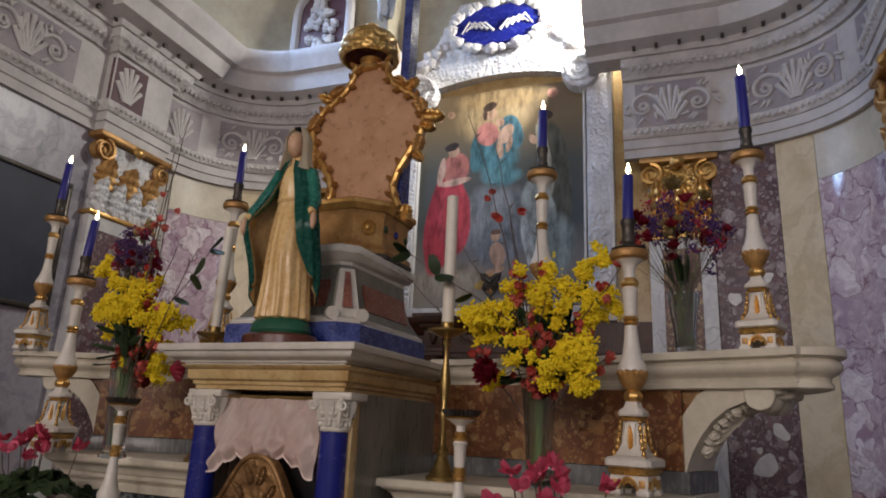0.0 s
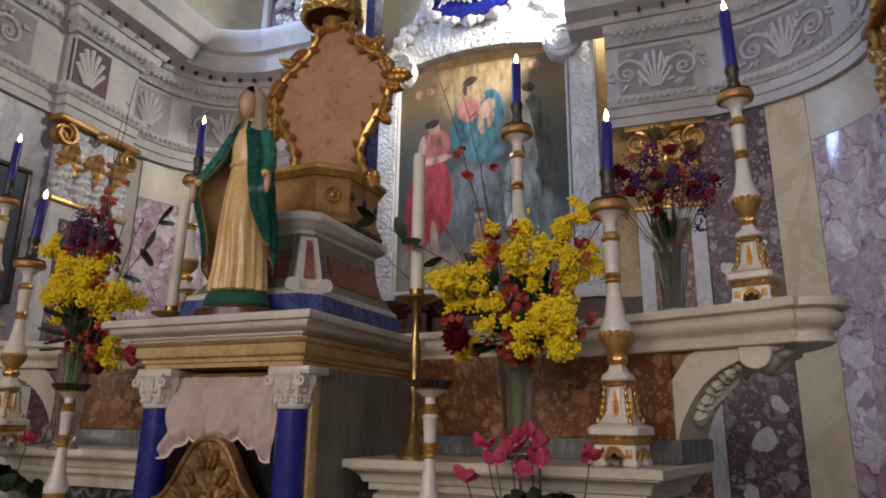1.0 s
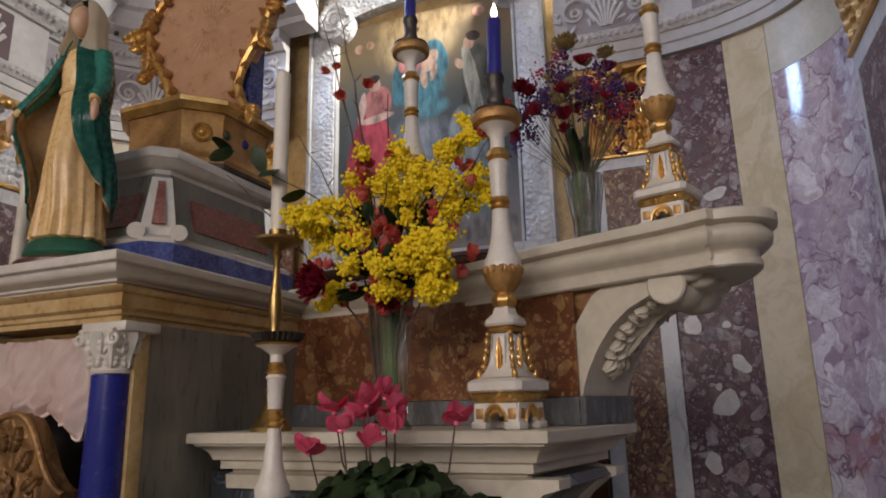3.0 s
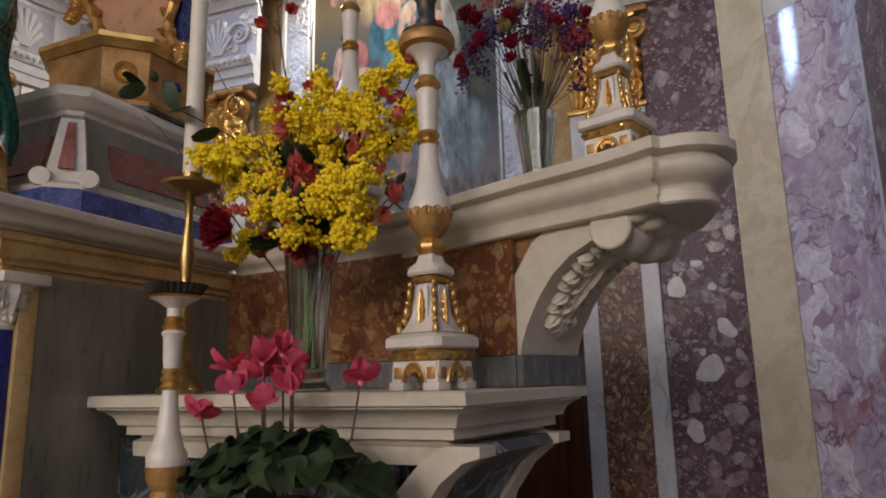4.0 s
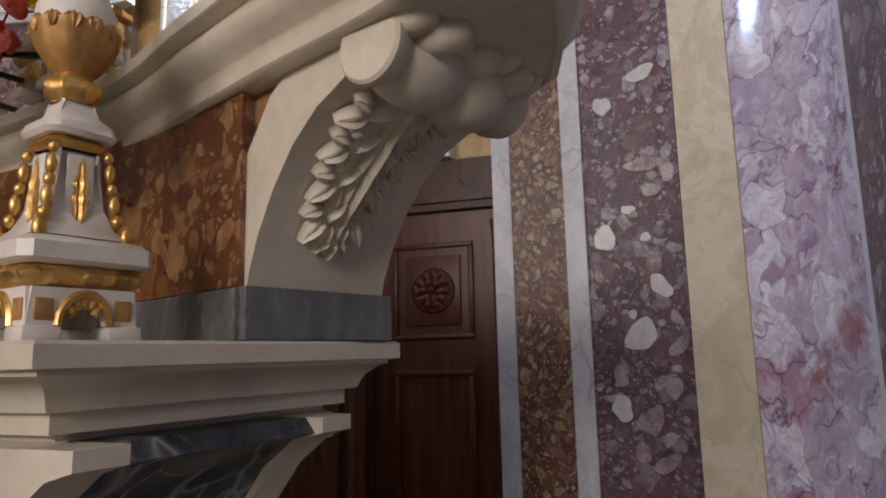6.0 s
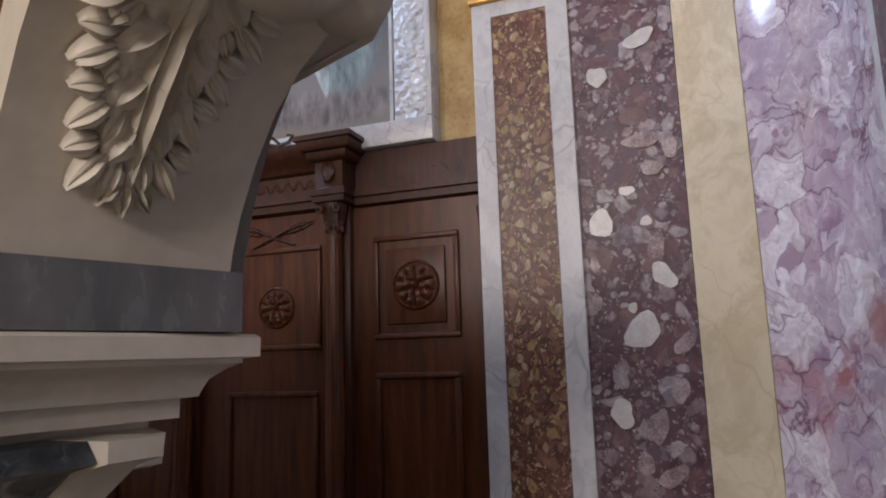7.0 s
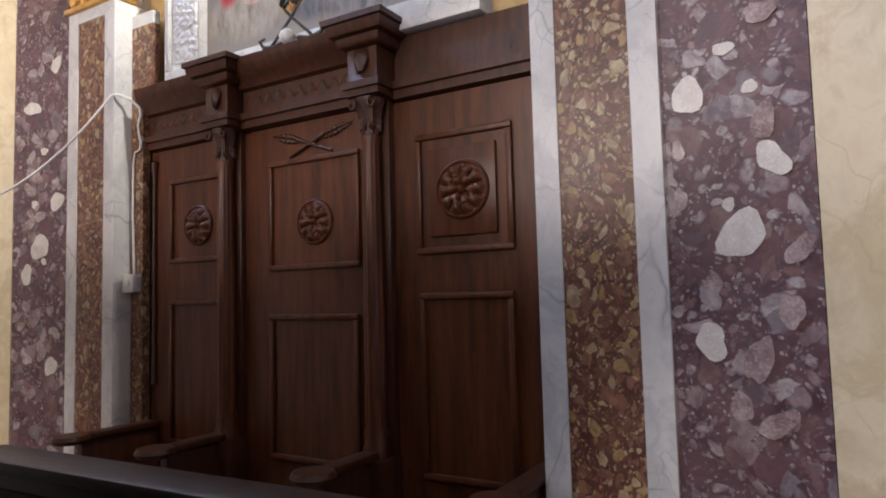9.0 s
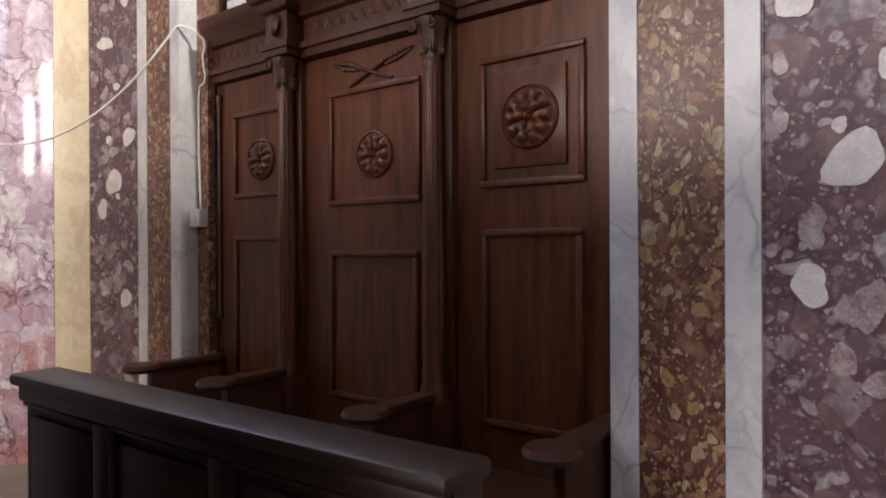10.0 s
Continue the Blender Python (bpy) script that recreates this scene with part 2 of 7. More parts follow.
STUCCO_CARVED = carved("carved_stucco", (0.46, 0.44, 0.43), (0.64, 0.61, 0.59), 30.0, 0.9, 0.015, 0.6)
FRIEZE_GROUND = simple("mauve_stucco", (0.25, 0.22, 0.24), (0.37, 0.33, 0.34), 5.0, 0.6, 0, 0.2, 0.004)
FRIEZE_DARK = simple("maroon_stucco", (0.075, 0.03, 0.04), (0.12, 0.05, 0.06), 5.0, 0.5, 0, 0.2, 0.004)
SILVER_CARVED = carved("silvered_carving", (0.55, 0.55, 0.56), (0.80, 0.80, 0.80), 34.0, 1.0, 0.02, 0.4, 0.15)
VAULT = simple("vault_plaster", (0.30, 0.27, 0.20), (0.44, 0.40, 0.30), 2.5, 0.8, 0, 0.2, 0.006)
PLAIN_WALL = simple("old_plaster", (0.40, 0.37, 0.33), (0.52, 0.48, 0.43), 2.0, 0.8, 0, 0.2, 0.006)
FLOOR_STONE = simple("floor_stone", (0.16, 0.14, 0.12), (0.28, 0.25, 0.21), 3.0, 0.35, 0, 0.1, 0.004)
WOOD = simple("dark_walnut", (0.024, 0.008, 0.0035), (0.098, 0.030, 0.012), 6.0, 0.42, 0, 0.25, 0.003, (6, 6, 0.7), 0.3, 0.72)
WOOD_PANEL = simple("walnut_panel", (0.036, 0.011, 0.0045), (0.165, 0.050, 0.017), 4.0, 0.36, 0, 0.22, 0.003, (7, 7, 0.6), 0.3, 0.72)
WOOD_KNEELER = simple("worn_dark_wood", (0.012, 0.0055, 0.0035), (0.038, 0.017, 0.010), 5.0, 0.46, 0, 0.2, 0.003, (0.8, 6, 6), 0.3, 0.72)
for wood in (WOOD, WOOD_PANEL, WOOD_KNEELER):
    wood.node_tree.nodes["Principled BSDF"].inputs["Specular IOR Level"].default_value = 0.42
GOLD = simple("gilding", (0.50, 0.27, 0.07), (0.78, 0.50, 0.18), 14.0, 0.34, 0.85, 0.35, 0.004)
GOLD_DULL = simple("worn_gilding", (0.30, 0.15, 0.05), (0.58, 0.34, 0.12), 14.0, 0.45, 0.55, 0.4, 0.004)
GOLD_CARVED = carved("carved_gilding", (0.62, 0.38, 0.10), (0.85, 0.58, 0.24), 40.0, 1.0, 0.015, 0.3, 0.9)
COPPER_GILT = simple("rosy_gilding", (0.40, 0.21, 0.11), (0.58, 0.34, 0.20), 4.0, 0.30, 0.25, 0.3, 0.006)
DOOR_GILT = carved("door_gilding", (0.10, 0.05, 0.018), (0.36, 0.20, 0.075), 30.0, 0.9, 0.012, 0.45, 0.5)
BRASS = simple("old_brass", (0.28, 0.18, 0.06), (0.48, 0.34, 0.13), 12.0, 0.32, 0.9, 0.2, 0.002)
BRONZE = simple("dark_bronze", (0.03, 0.026, 0.022), (0.10, 0.085, 0.07), 14.0, 0.4, 0.6, 0.3, 0.003)
IVORY_PAINT = simple("ivory_paint", (0.62, 0.57, 0.49), (0.76, 0.72, 0.65), 12.0, 0.32, 0, 0.2, 0.003)
LAPIS = simple("blue_column_paint", (0.010, 0.014, 0.15), (0.014, 0.022, 0.21), 3.0, 0.25, 0, 0.0)
LAPIS_DARK = simple("lapis_inlay", (0.014, 0.022, 0.12), (0.09, 0.12, 0.34), 16.0, 0.25, 0, 0.08, 0.002)
RED_INLAY = simple("red_marble_inlay", (0.16, 0.045, 0.03), (0.27, 0.10, 0.07), 14.0, 0.25, 0, 0.05, 0.002)
CURTAIN = simple("cream_silk", (0.84, 0.64, 0.56), (0.95, 0.82, 0.75), 7.0, 0.5, 0, 0.2, 0.004)
BLUE_WAX = simple("blue_wax", (0.014, 0.012, 0.15), (0.022, 0.020, 0.25), 10.0, 0.4, 0, 0.1, 0.002)
WHITE_WAX = simple("white_wax", (0.66, 0.60, 0.50), (0.76, 0.71, 0.61), 10.0, 0.45, 0, 0.1, 0.002)
FLAME = glow("flame", (1.0, 0.78, 0.45), 30.0)
GLASS = glass("crystal")
# near-black colour that stands in for the shade inside the tabernacle
SHADOW_HOLE = simple("painted_recess_shade", (0.010, 0.009, 0.010), (0.022, 0.020, 0.020), 6.0, 0.8, 0, 0)
MIMOSA = simple("mimosa_yellow", (0.80, 0.56, 0.004), (0.92, 0.74, 0.02), 40.0, 0.8, 0, 0)
STEM = simple("green_stem", (0.045, 0.075, 0.02), (0.10, 0.14, 0.04), 20.0, 0.6, 0, 0.1, 0.001)
TWIG = simple("brown_twig", (0.045, 0.028, 0.02), (0.11, 0.07, 0.05), 20.0, 0.7, 0, 0.2, 0.001)
LEAF = simple("dark_leaf", (0.018, 0.040, 0.014), (0.055, 0.095, 0.035), 25.0, 0.45, 0, 0.2, 0.002)
PINK = simple("cyclamen_petal", (0.78, 0.07, 0.19), (0.90, 0.24, 0.35), 30.0, 0.6, 0, 0.1, 0.001)
CORAL = simple("quince_blossom", (0.66, 0.08, 0.07), (0.82, 0.24, 0.18), 30.0, 0.6, 0, 0.1, 0.001)
CRIMSON = simple("crimson_petal", (0.26, 0.010, 0.03), (0.46, 0.025, 0.06), 30.0, 0.6, 0, 0.1, 0.001)
VIOLET = simple("violet_petal", (0.045, 0.014, 0.09), (0.11, 0.04, 0.17), 30.0, 0.7, 0, 0.1, 0.001)
STRAW = simple("straw_petal", (0.46, 0.34, 0.14), (0.62, 0.50, 0.28), 30.0, 0.7, 0, 0.1, 0.001)
PLASTIC = simple("white_plastic", (0.62, 0.61, 0.58), (0.72, 0.71, 0.68), 10.0, 0.4, 0, 0)
CERAMIC_POT = simple("brown_pot", (0.10, 0.05, 0.03), (0.18, 0.09, 0.05), 10.0, 0.6, 0, 0.1, 0.002)


# ---- building helpers ----
def mesh_ob(name, bm, material, smooth=False):
    me = bpy.data.meshes.new(name)
    bmesh.ops.recalc_face_normals(bm, faces=bm.faces)
    bm.to_mesh(me)
    bm.free()
    me.materials.append(material)
    if smooth:
        me.polygons.foreach_set("use_smooth", [True] * len(me.polygons))
        me.set_sharp_from_angle(angle=radians(40))
    return new(name, me)


def part(name, bm, material, parent, label="", m=None, smooth=True):
    ob = mesh_ob(name, bm, material, smooth)
    ob.parent = parent
    if m is not None:
        ob.matrix_basis = m
    if label:
        tagged(ob, label)
    return ob


def thing(name, label, category, m=None, group="", kind=""):
    ob = new(name)
    ob.empty_display_size = 0.05
    if m is not None:
        ob.matrix_basis = m
    return tagged(ob, label, category, group, kind)


def solid(name, bm, material, label="", category="", kind="", m=None, smooth=False):
    ob = mesh_ob(name, bm, material, smooth)
    if m is not None:
        ob.matrix_basis = m
    return tagged(ob, label, category, "", kind)


def box(bm, x0, x1, y0, y1, z0, z1, bevel=0.0, m=None):
    vs = [bm.verts.new((x, y, z)) for z in (z0, z1) for x, y in ((x0, y0), (x1, y0), (x1, y1), (x0, y1))]
    fs = [bm.faces.new([vs[i] for i in f]) for f in ((3, 2, 1, 0), (4, 5, 6, 7), (0, 1, 5, 4), (1, 2, 6, 5), (2, 3, 7, 6), (3, 0, 4, 7))]
    if bevel:
        es = list({e for f in fs for e in f.edges})
        r = bmesh.ops.bevel(bm, geom=es, offset=bevel, segments=2, affect="EDGES", profile=0.5)
        vs = list({v for f in r["faces"] for v in f.verts} | {v for v in vs if v.is_valid})
    if m is not None:
        bmesh.ops.transform(bm, matrix=m, verts=vs)
    return bm


def boxes(*args, bevel=0.0):
    bm = bmesh.new()
    for a in args:
        box(bm, *a, bevel=bevel)
    return bm


def lathe(profile, segs=28, at=(0, 0, 0), wob=None):
    """A turned solid: (radius, height) from below to above; wob(angle, i) may scale the radius."""
    bm = bmesh.new()
    rings = []
    for i, (r, z) in enumerate(profile):
        if r < 1e-5:
            rings.append([bm.verts.new((at[0], at[1], at[2] + z))])
        else:
            ring = []
            for k in range(segs):
                a = 2 * math.pi * k / segs
                s = r * (wob(a, i) if wob else 1)
                ring.append(bm.verts.new((at[0] + s * math.cos(a), at[1] + s * math.sin(a), at[2] + z)))
            rings.append(ring)
    for a, b in zip(rings, rings[1:]):
        for k in range(segs):
            quad = [a[k % len(a)], a[(k + 1) % len(a)], b[(k + 1) % len(b)], b[k % len(b)]]
            quad = list(dict.fromkeys(quad))
            if len(quad) > 2:
                bm.faces.new(quad)
    for ring in (rings[0], rings[-1]):
        if len(ring) > 2:
            bm.faces.new(ring)
    return bm


def inset_poly(pts, d):
    """A closed plan polygon (counter-clockwise) moved inwards by d."""
    out = []
    n = len(pts)
    for i in range(n):
        p0, p1, p2 = Vector(pts[i - 1]), Vector(pts[i]), Vector(pts[(i + 1) % n])
        e1, e2 = (p1 - p0).normalized(), (p2 - p1).normalized()
        n1, n2 = Vector((-e1.y, e1.x)), Vector((-e2.y, e2.x))
        k = (n1 + n2)
        k = k / max(0.35, k.dot(n1) if k.length else 1)
        out.append(p1 + k * d)
    return out


def moulded(plan, profile):
    """A slab with moulded edges: plan counter-clockwise; profile of (inset, z) from below to above."""
    bm = bmesh.new()
    rings = []
    for d, z in profile:
        rings.append([bm.verts.new((p.x, p.y, z)) for p in inset_poly(plan, d)])
    n = len(plan)
    for a, b in zip(rings, rings[1:]):
        for k in range(n):
            bm.faces.new((a[k], a[(k + 1) % n], b[(k + 1) % n], b[k]))
    bm.faces.new(rings[0]), bm.faces.new(rings[-1])
    return bm


def run(path, profile, closed_ends=True):
    """A moulding along an open plan path; profile of (out, z), out to the left of the way."""
    bm = bmesh.new()
    n = len(path)
    rows = []
    for i in range(n):
        p1 = Vector(path[i])
        e1 = (p1 - Vector(path[i - 1])).normalized() if i else None
        e2 = (Vector(path[i + 1]) - p1).normalized() if i < n - 1 else None
        e1, e2 = e1 or e2, e2 or e1
        n1, n2 = Vector((-e1.y, e1.x)), Vector((-e2.y, e2.x))
        k = n1 + n2
        k = k / max(0.35, k.dot(n1))
        rows.append([bm.verts.new((p1.x + k.x * d, p1.y + k.y * d, z)) for d, z in profile])
    m = len(profile)
    for a, b in zip(rows, rows[1:]):
        for j in range(m):
            bm.faces.new((a[j], a[(j + 1) % m], b[(j + 1) % m], b[j]))
    bm.faces.new(rows[0]), bm.faces.new(rows[-1])
    return bm


def extrude_poly(pts, vec):
    """A prism: a 3D polygon moved along vec."""
    bm = bmesh.new()
    a = [bm.verts.new(p) for p in pts]
    b = [bm.verts.new(Vector(p) + Vector(vec)) for p in pts]
    bm.faces.new(a), bm.faces.new(b)
    n = len(pts)
    for k in range(n):
        bm.faces.new((a[k], a[(k + 1) % n], b[(k + 1) % n], b[k]))
    return bm


def tube(bm, pts, r0, r1=None, segs=7):
    """A round bar along points, tapering from r0 to r1."""
    r1 = r0 if r1 is None else r1
    pts = [Vector(p) for p in pts]
    rings = []
    side = None
    for i, p in enumerate(pts):
        d = (pts[min(i + 1, len(pts) - 1)] - pts[max(i - 1, 0)]).normalized()
        if side is None:
            side = d.orthogonal().normalized()
        side = (side - d * side.dot(d)).normalized()
        up = d.cross(side)
        r = r0 + (r1 - r0) * i / max(1, len(pts) - 1)
        rings.append([bm.verts.new(p + (side * math.cos(2 * math.pi * k / segs) + up * math.sin(2 * math.pi * k / segs)) * r) for k in range(segs)])
    for a, b in zip(rings, rings[1:]):
        for k in range(segs):
            bm.faces.new((a[k], a[(k + 1) % segs], b[(k + 1) % segs], b[k]))
    bm.faces.new(rings[0]), bm.faces.new(rings[-1])
    return bm


def ball(bm, c, r, sub=1, squash=(1, 1, 1)):
    m = Matrix.Translation(c) @ Matrix.Diagonal((r * squash[0], r * squash[1], r * squash[2], 1))
    bmesh.ops.create_icosphere(bm, subdivisions=sub, radius=1, matrix=m)
    return bm


def scroll_ribbon(bm, c, ax, ay, r, turns=1.6, width=0.02, height=0.012, start=0.0, flip=1):
    """A raised spiral ribbon in the plane of ax, ay."""
    c, ax, ay = Vector(c), Vector(ax), Vector(ay)
    nrm = ax.cross(ay).normalized()
    pts = []
    n = int(16 * turns)
    for i in range(n + 1):
        t = i / n
        a = start + flip * 2 * math.pi * turns * t
        rr = r * (1 - 0.82 * t)
        pts.append(c + ax * (rr * math.cos(a)) + ay * (rr * math.sin(a)) + nrm * 0.0)
    return tube(bm, pts, width, width * 0.45, 6)


def leaf_relief(length, width, rise, lobes=5, curl=0.0, ns=26, nt=12):
    """An acanthus leaf lying on z=0, growing along +y, thick in the middle and at its lobes; closed below."""
    bm = bmesh.new()
    grid = []
    for i in range(ns + 1):
        s = i / ns
        w = width * (0.30 + 0.70 * math.sin(math.pi * min(1, s * 0.9 + 0.12)) ** 0.8) * (0.72 + 0.28 * abs(math.sin(lobes * math.pi * s)))
        if i == ns:
            w = width * 0.06
        row = []
        for j in range(nt + 1):
            t = 2 * j / nt - 1
            h = rise * (1 - t * t) ** 0.6 * (0.55 + 0.3 * abs(math.sin(lobes * math.pi * s)) + 0.25 * math.cos(3 * math.pi * t))
            h *= 0.35 + 0.65 * math.sin(math.pi * min(1, 0.15 + s * 0.8))
            y = length * (s + 0.09 * abs(t) * (1 - s) - 0.05 * abs(t))
            row.append(bm.verts.new((w * t, y, h + curl * s * s * s)))
        grid.append(row)
    for a, b in zip(grid, grid[1:]):
        for j in range(nt):
            bm.faces.new((a[j], a[j + 1], b[j + 1], b[j]))
    rim = [r[0] for r in grid] + [v for v in grid[-1][1:-1]] + [r[-1] for r in reversed(grid)] + [v for v in reversed(grid[0][1:-1])]
    low = {}
    for v in rim:
        low[v] = bm.verts.new((v.co.x, v.co.y, min(v.co.z, 0) - 0.004))
    for a, b in zip(rim, rim[1:] + rim[:1]):
        bm.faces.new((a, b, low[b], low[a]))
    bm.faces.new([low[v] for v in rim])
    return bm


def blob(c, rx, ry, rz, seed, amp=0.12, sub=3, freq=2.0):
    bm = bmesh.new()
    ball(bm, (0, 0, 0), 1.0, sub)
    for v in bm.verts:
        k = 1 + amp * noise.noise(v.co * freq + Vector((seed, seed * 2.1, 0)))
        v.co = Vector((v.co.x * rx * k + c[0], v.co.y * ry * k + c[1], v.co.z * rz * k + c[2]))
    return bm


def join(bm, other, m=None):
    me = bpy.data.meshes.new("tmp")
    other.to_mesh(me)
    other.free()
    if m is not None:
        me.transform(m)
    bm.from_mesh(me)
    bpy.data.meshes.remove(me)
    return bm


ICO = bmesh.new()
bmesh.ops.create_icosphere(ICO, subdivisions=1, radius=1)
ICO_V = np.array([v.co[:] for v in ICO.verts])
ICO_F = np.array([[v.index for v in f.verts] for f in ICO.faces])
ICO.free()


def ball_cloud(name, centres, radii, material, parent, label=""):
    """Very many small round blossoms in one mesh."""
    c, r = np.array(centres), np.array(radii)
    v = (c[:, None, :] + ICO_V[None] * r[:, None, None]).reshape(-1, 3)
    f = (ICO_F[None] + (np.arange(len(c)) * len(ICO_V))[:, None, None]).reshape(-1, 3)
    me = bpy.data.meshes.new(name)
    me.from_pydata(v.tolist(), [], f.tolist())
    me.materials.append(material)
    ob = new(name, me)
    ob.parent = parent
    tagged(ob, label, kind="stuff")
    return ob


# ---- the setting ----
solid("floor", boxes((-6.5, 3.5, -7, 6, -0.2, 0.0)), FLOOR_STONE, "worn stone floor of the chancel", "floor", "structure")

# plan of the wall's face beside the altarpiece, bending round to the side wall
CURVE = [(1.64, -0.10), (1.85, -0.13), (2.05, -0.18), (2.27, -0.29), (2.42, -0.43), (2.52, -0.60), (2.575, -0.80), (2.59, -1.0)]


def face_v(u):
    for (a, va), (b, vb) in zip(CURVE, CURVE[1:]):
        if u <= b:
            f = (u - a) / (b - a)
            return va + (vb - va) * f
    return CURVE[-1][1]


def smooth_face(n=5):
    """The same plan as a smooth line."""
    out = []
    P = [Vector(q) for q in CURVE]
    for i in range(len(P) - 1):
        p0, p1, p2, p3 = P[max(i - 1, 0)], P[i], P[i + 1], P[min(i + 2, len(P) - 1)]
        for k in range(n):
            t = k / n
            out.append(tuple(0.5 * ((2 * p1) + (p2 - p0) * t + (2 * p0 - 5 * p1 + 4 * p2 - p3) * t * t + (3 * p1 - p0 - 3 * p2 + p3) * t ** 3)))
    return out + [CURVE[-1]]


FACE = smooth_face()


def curved_wall(name, side, uv, z0, z1, thick, material, label, kind="structure"):
    """An upright slab whose face follows the plan points uv."""
    bm = bmesh.new()
    n = len(uv)
    front, back = [], []
    for i, p in enumerate(uv):
        a, b = Vector(uv[max(i - 1, 0)]), Vector(uv[min(i + 1, n - 1)])
        e = (b - a).normalized()
        nrm = Vector((e.y, -e.x)) * (-side)
        q = Vector(p) + nrm * thick
        front.append([bm.verts.new((p[0], p[1], z)) for z in (z0, z1)])
        back.append([bm.verts.new((q.x, q.y, z)) for z in (z0, z1)])
    for i in range(n - 1):
        f, g, b, c = front[i], front[i + 1], back[i], back[i + 1]
        bm.faces.new((f[0], g[0], g[1], f[1])), bm.faces.new((b[0], b[1], c[1], c[0]))
        bm.faces.new((f[1], g[1], c[1], b[1])), bm.faces.new((f[0], b[0], c[0], g[0]))
    for f, b in ((front[0], back[0]), (front[-1], back[-1])):
        bm.faces.new((f[0], f[1], b[1], b[0]))
    return solid(name, bm, material, label, "wall", kind, BACK, True)


# back wall behind stalls and altarpiece, up to the vault
solid("wall_north", boxes((-1.9, 1.9, 0.12, 0.45, 0, 7.6)), OCHRE_MARBLE, "ochre marble back wall behind the altarpiece", "wall", "structure", BACK)


def arc_between(side, u0, u1):
    """Points on the wall's face between two distances from the middle."""
    def at_u(u):
        for a, b in zip(FACE, FACE[1:]):
            if a[0] <= u <= b[0]:
                f = (u - a[0]) / (b[0] - a[0])
                return (u, a[1] + (b[1] - a[1]) * f)
        return FACE[0] if u < FACE[0][0] else FACE[-1]
    pts = [at_u(u0)] + [q for q in FACE if u0 + 0.004 < q[0] < u1 - 0.004] + [at_u(u1)]
    return [(side * u, v) for u, v in pts]


for side, tag in ((1, "east"), (-1, "west")):
    # core of the side, behind the marble facing
    core = [(side * 1.2, 0.06), (side * 1.62, 0.0)] + [(side * (u + 0.012), v + 0.012) for u, v in FACE[1:]] + [(side * 2.612, -1.2), (side * 2.612, -9.0)]
    curved_wall("wall_" + tag, side, core, 0, 7.6, 0.25, PLAIN_WALL, "chancel wall with a rounded corner, plastered above")
    curved_wall("wall_panel_purple", side, arc_between(side, 1.641, 2.048), 0.0, 3.62, 0.03, PURPLE_BRECCIA, "purple breccia marble wall panel with pale rounded stones")
    curved_wall("wall_strip_yellow", side, arc_between(side, 2.051, 2.268), 0.0, 3.62, 0.03, YELLOW_MARBLE, "yellow marble strip between wall panels")
    curved_wall("wall_panel_lilac", side, arc_between(side, 2.271, 2.572), 0.0, 3.30, 0.03, LILAC_MARBLE, "polished lilac marble wall panel with dark veins")
    curved_wall("wall_cap_cream", side, arc_between(side, 2.271, 2.572), 3.303, 3.62, 0.03, CREAM_STONE, "cream stone band above a marble panel")
    lo, hi = sorted((side * 2.585, side * 2.611))
    solid("wall_panel_grey", boxes((lo, hi, -5.0, -1.47, 0, 3.62)), SIDE_GREY, "grey marble facing of the chancel side wall", "wall", "structure", BACK)

solid("wall_south", boxes((-6.5, 4.0, -7.3, -7.0, 0, 7.6)), PLAIN_WALL, "plain wall that closes the nave", "wall", "structure")


# pilasters of the back wall: white edges round a brown breccia field
def back_pilaster(side):
    t = thing("pilaster", "wall pilaster of brown breccia between white marble strips", "pilaster", BACK, "pilasters of the back wall", "structure")
    u = [1.200, 1.290, 1.538, 1.632, 1.640]
    f = -0.105

    def strip(name, a, b, z0, z1, front, material):
        lo, hi = sorted((side * a, side * b))
        part(name, boxes((lo, hi, front, 0.119, z0, z1), bevel=0.002), material, t, smooth=False)
    strip("edge_strip", u[0], u[1], 0, 3.0, f, STRIP_MARBLE)
    strip("field", u[1], u[2], 0, 2.93, f + 0.004, BROWN_BRECCIA)
    strip("edge_strip", u[2], u[3], 0, 3.0, f, STRIP_MARBLE)
    strip("head_strip", u[1], u[2], 2.93, 3.0, f, STRIP_MARBLE)
    strip("outer_return", u[3], u[4], 0, 3.0, f + 0.006, PURPLE_BRECCIA)
    if side < 0:
        # breccia field set back between this pilaster and the stall
        for u1, z0, z1, material in ((1.100, 0, 2.50, BROWN_BRECCIA), (1.020, 2.501, 2.86, BROWN_BRECCIA), (1.020, 2.861, 2.93, STRIP_MARBLE)):
            part("return_field", boxes((-1.199, -u1, 0.0, 0.042, z0, z1)), material, t, smooth=False)
    return t


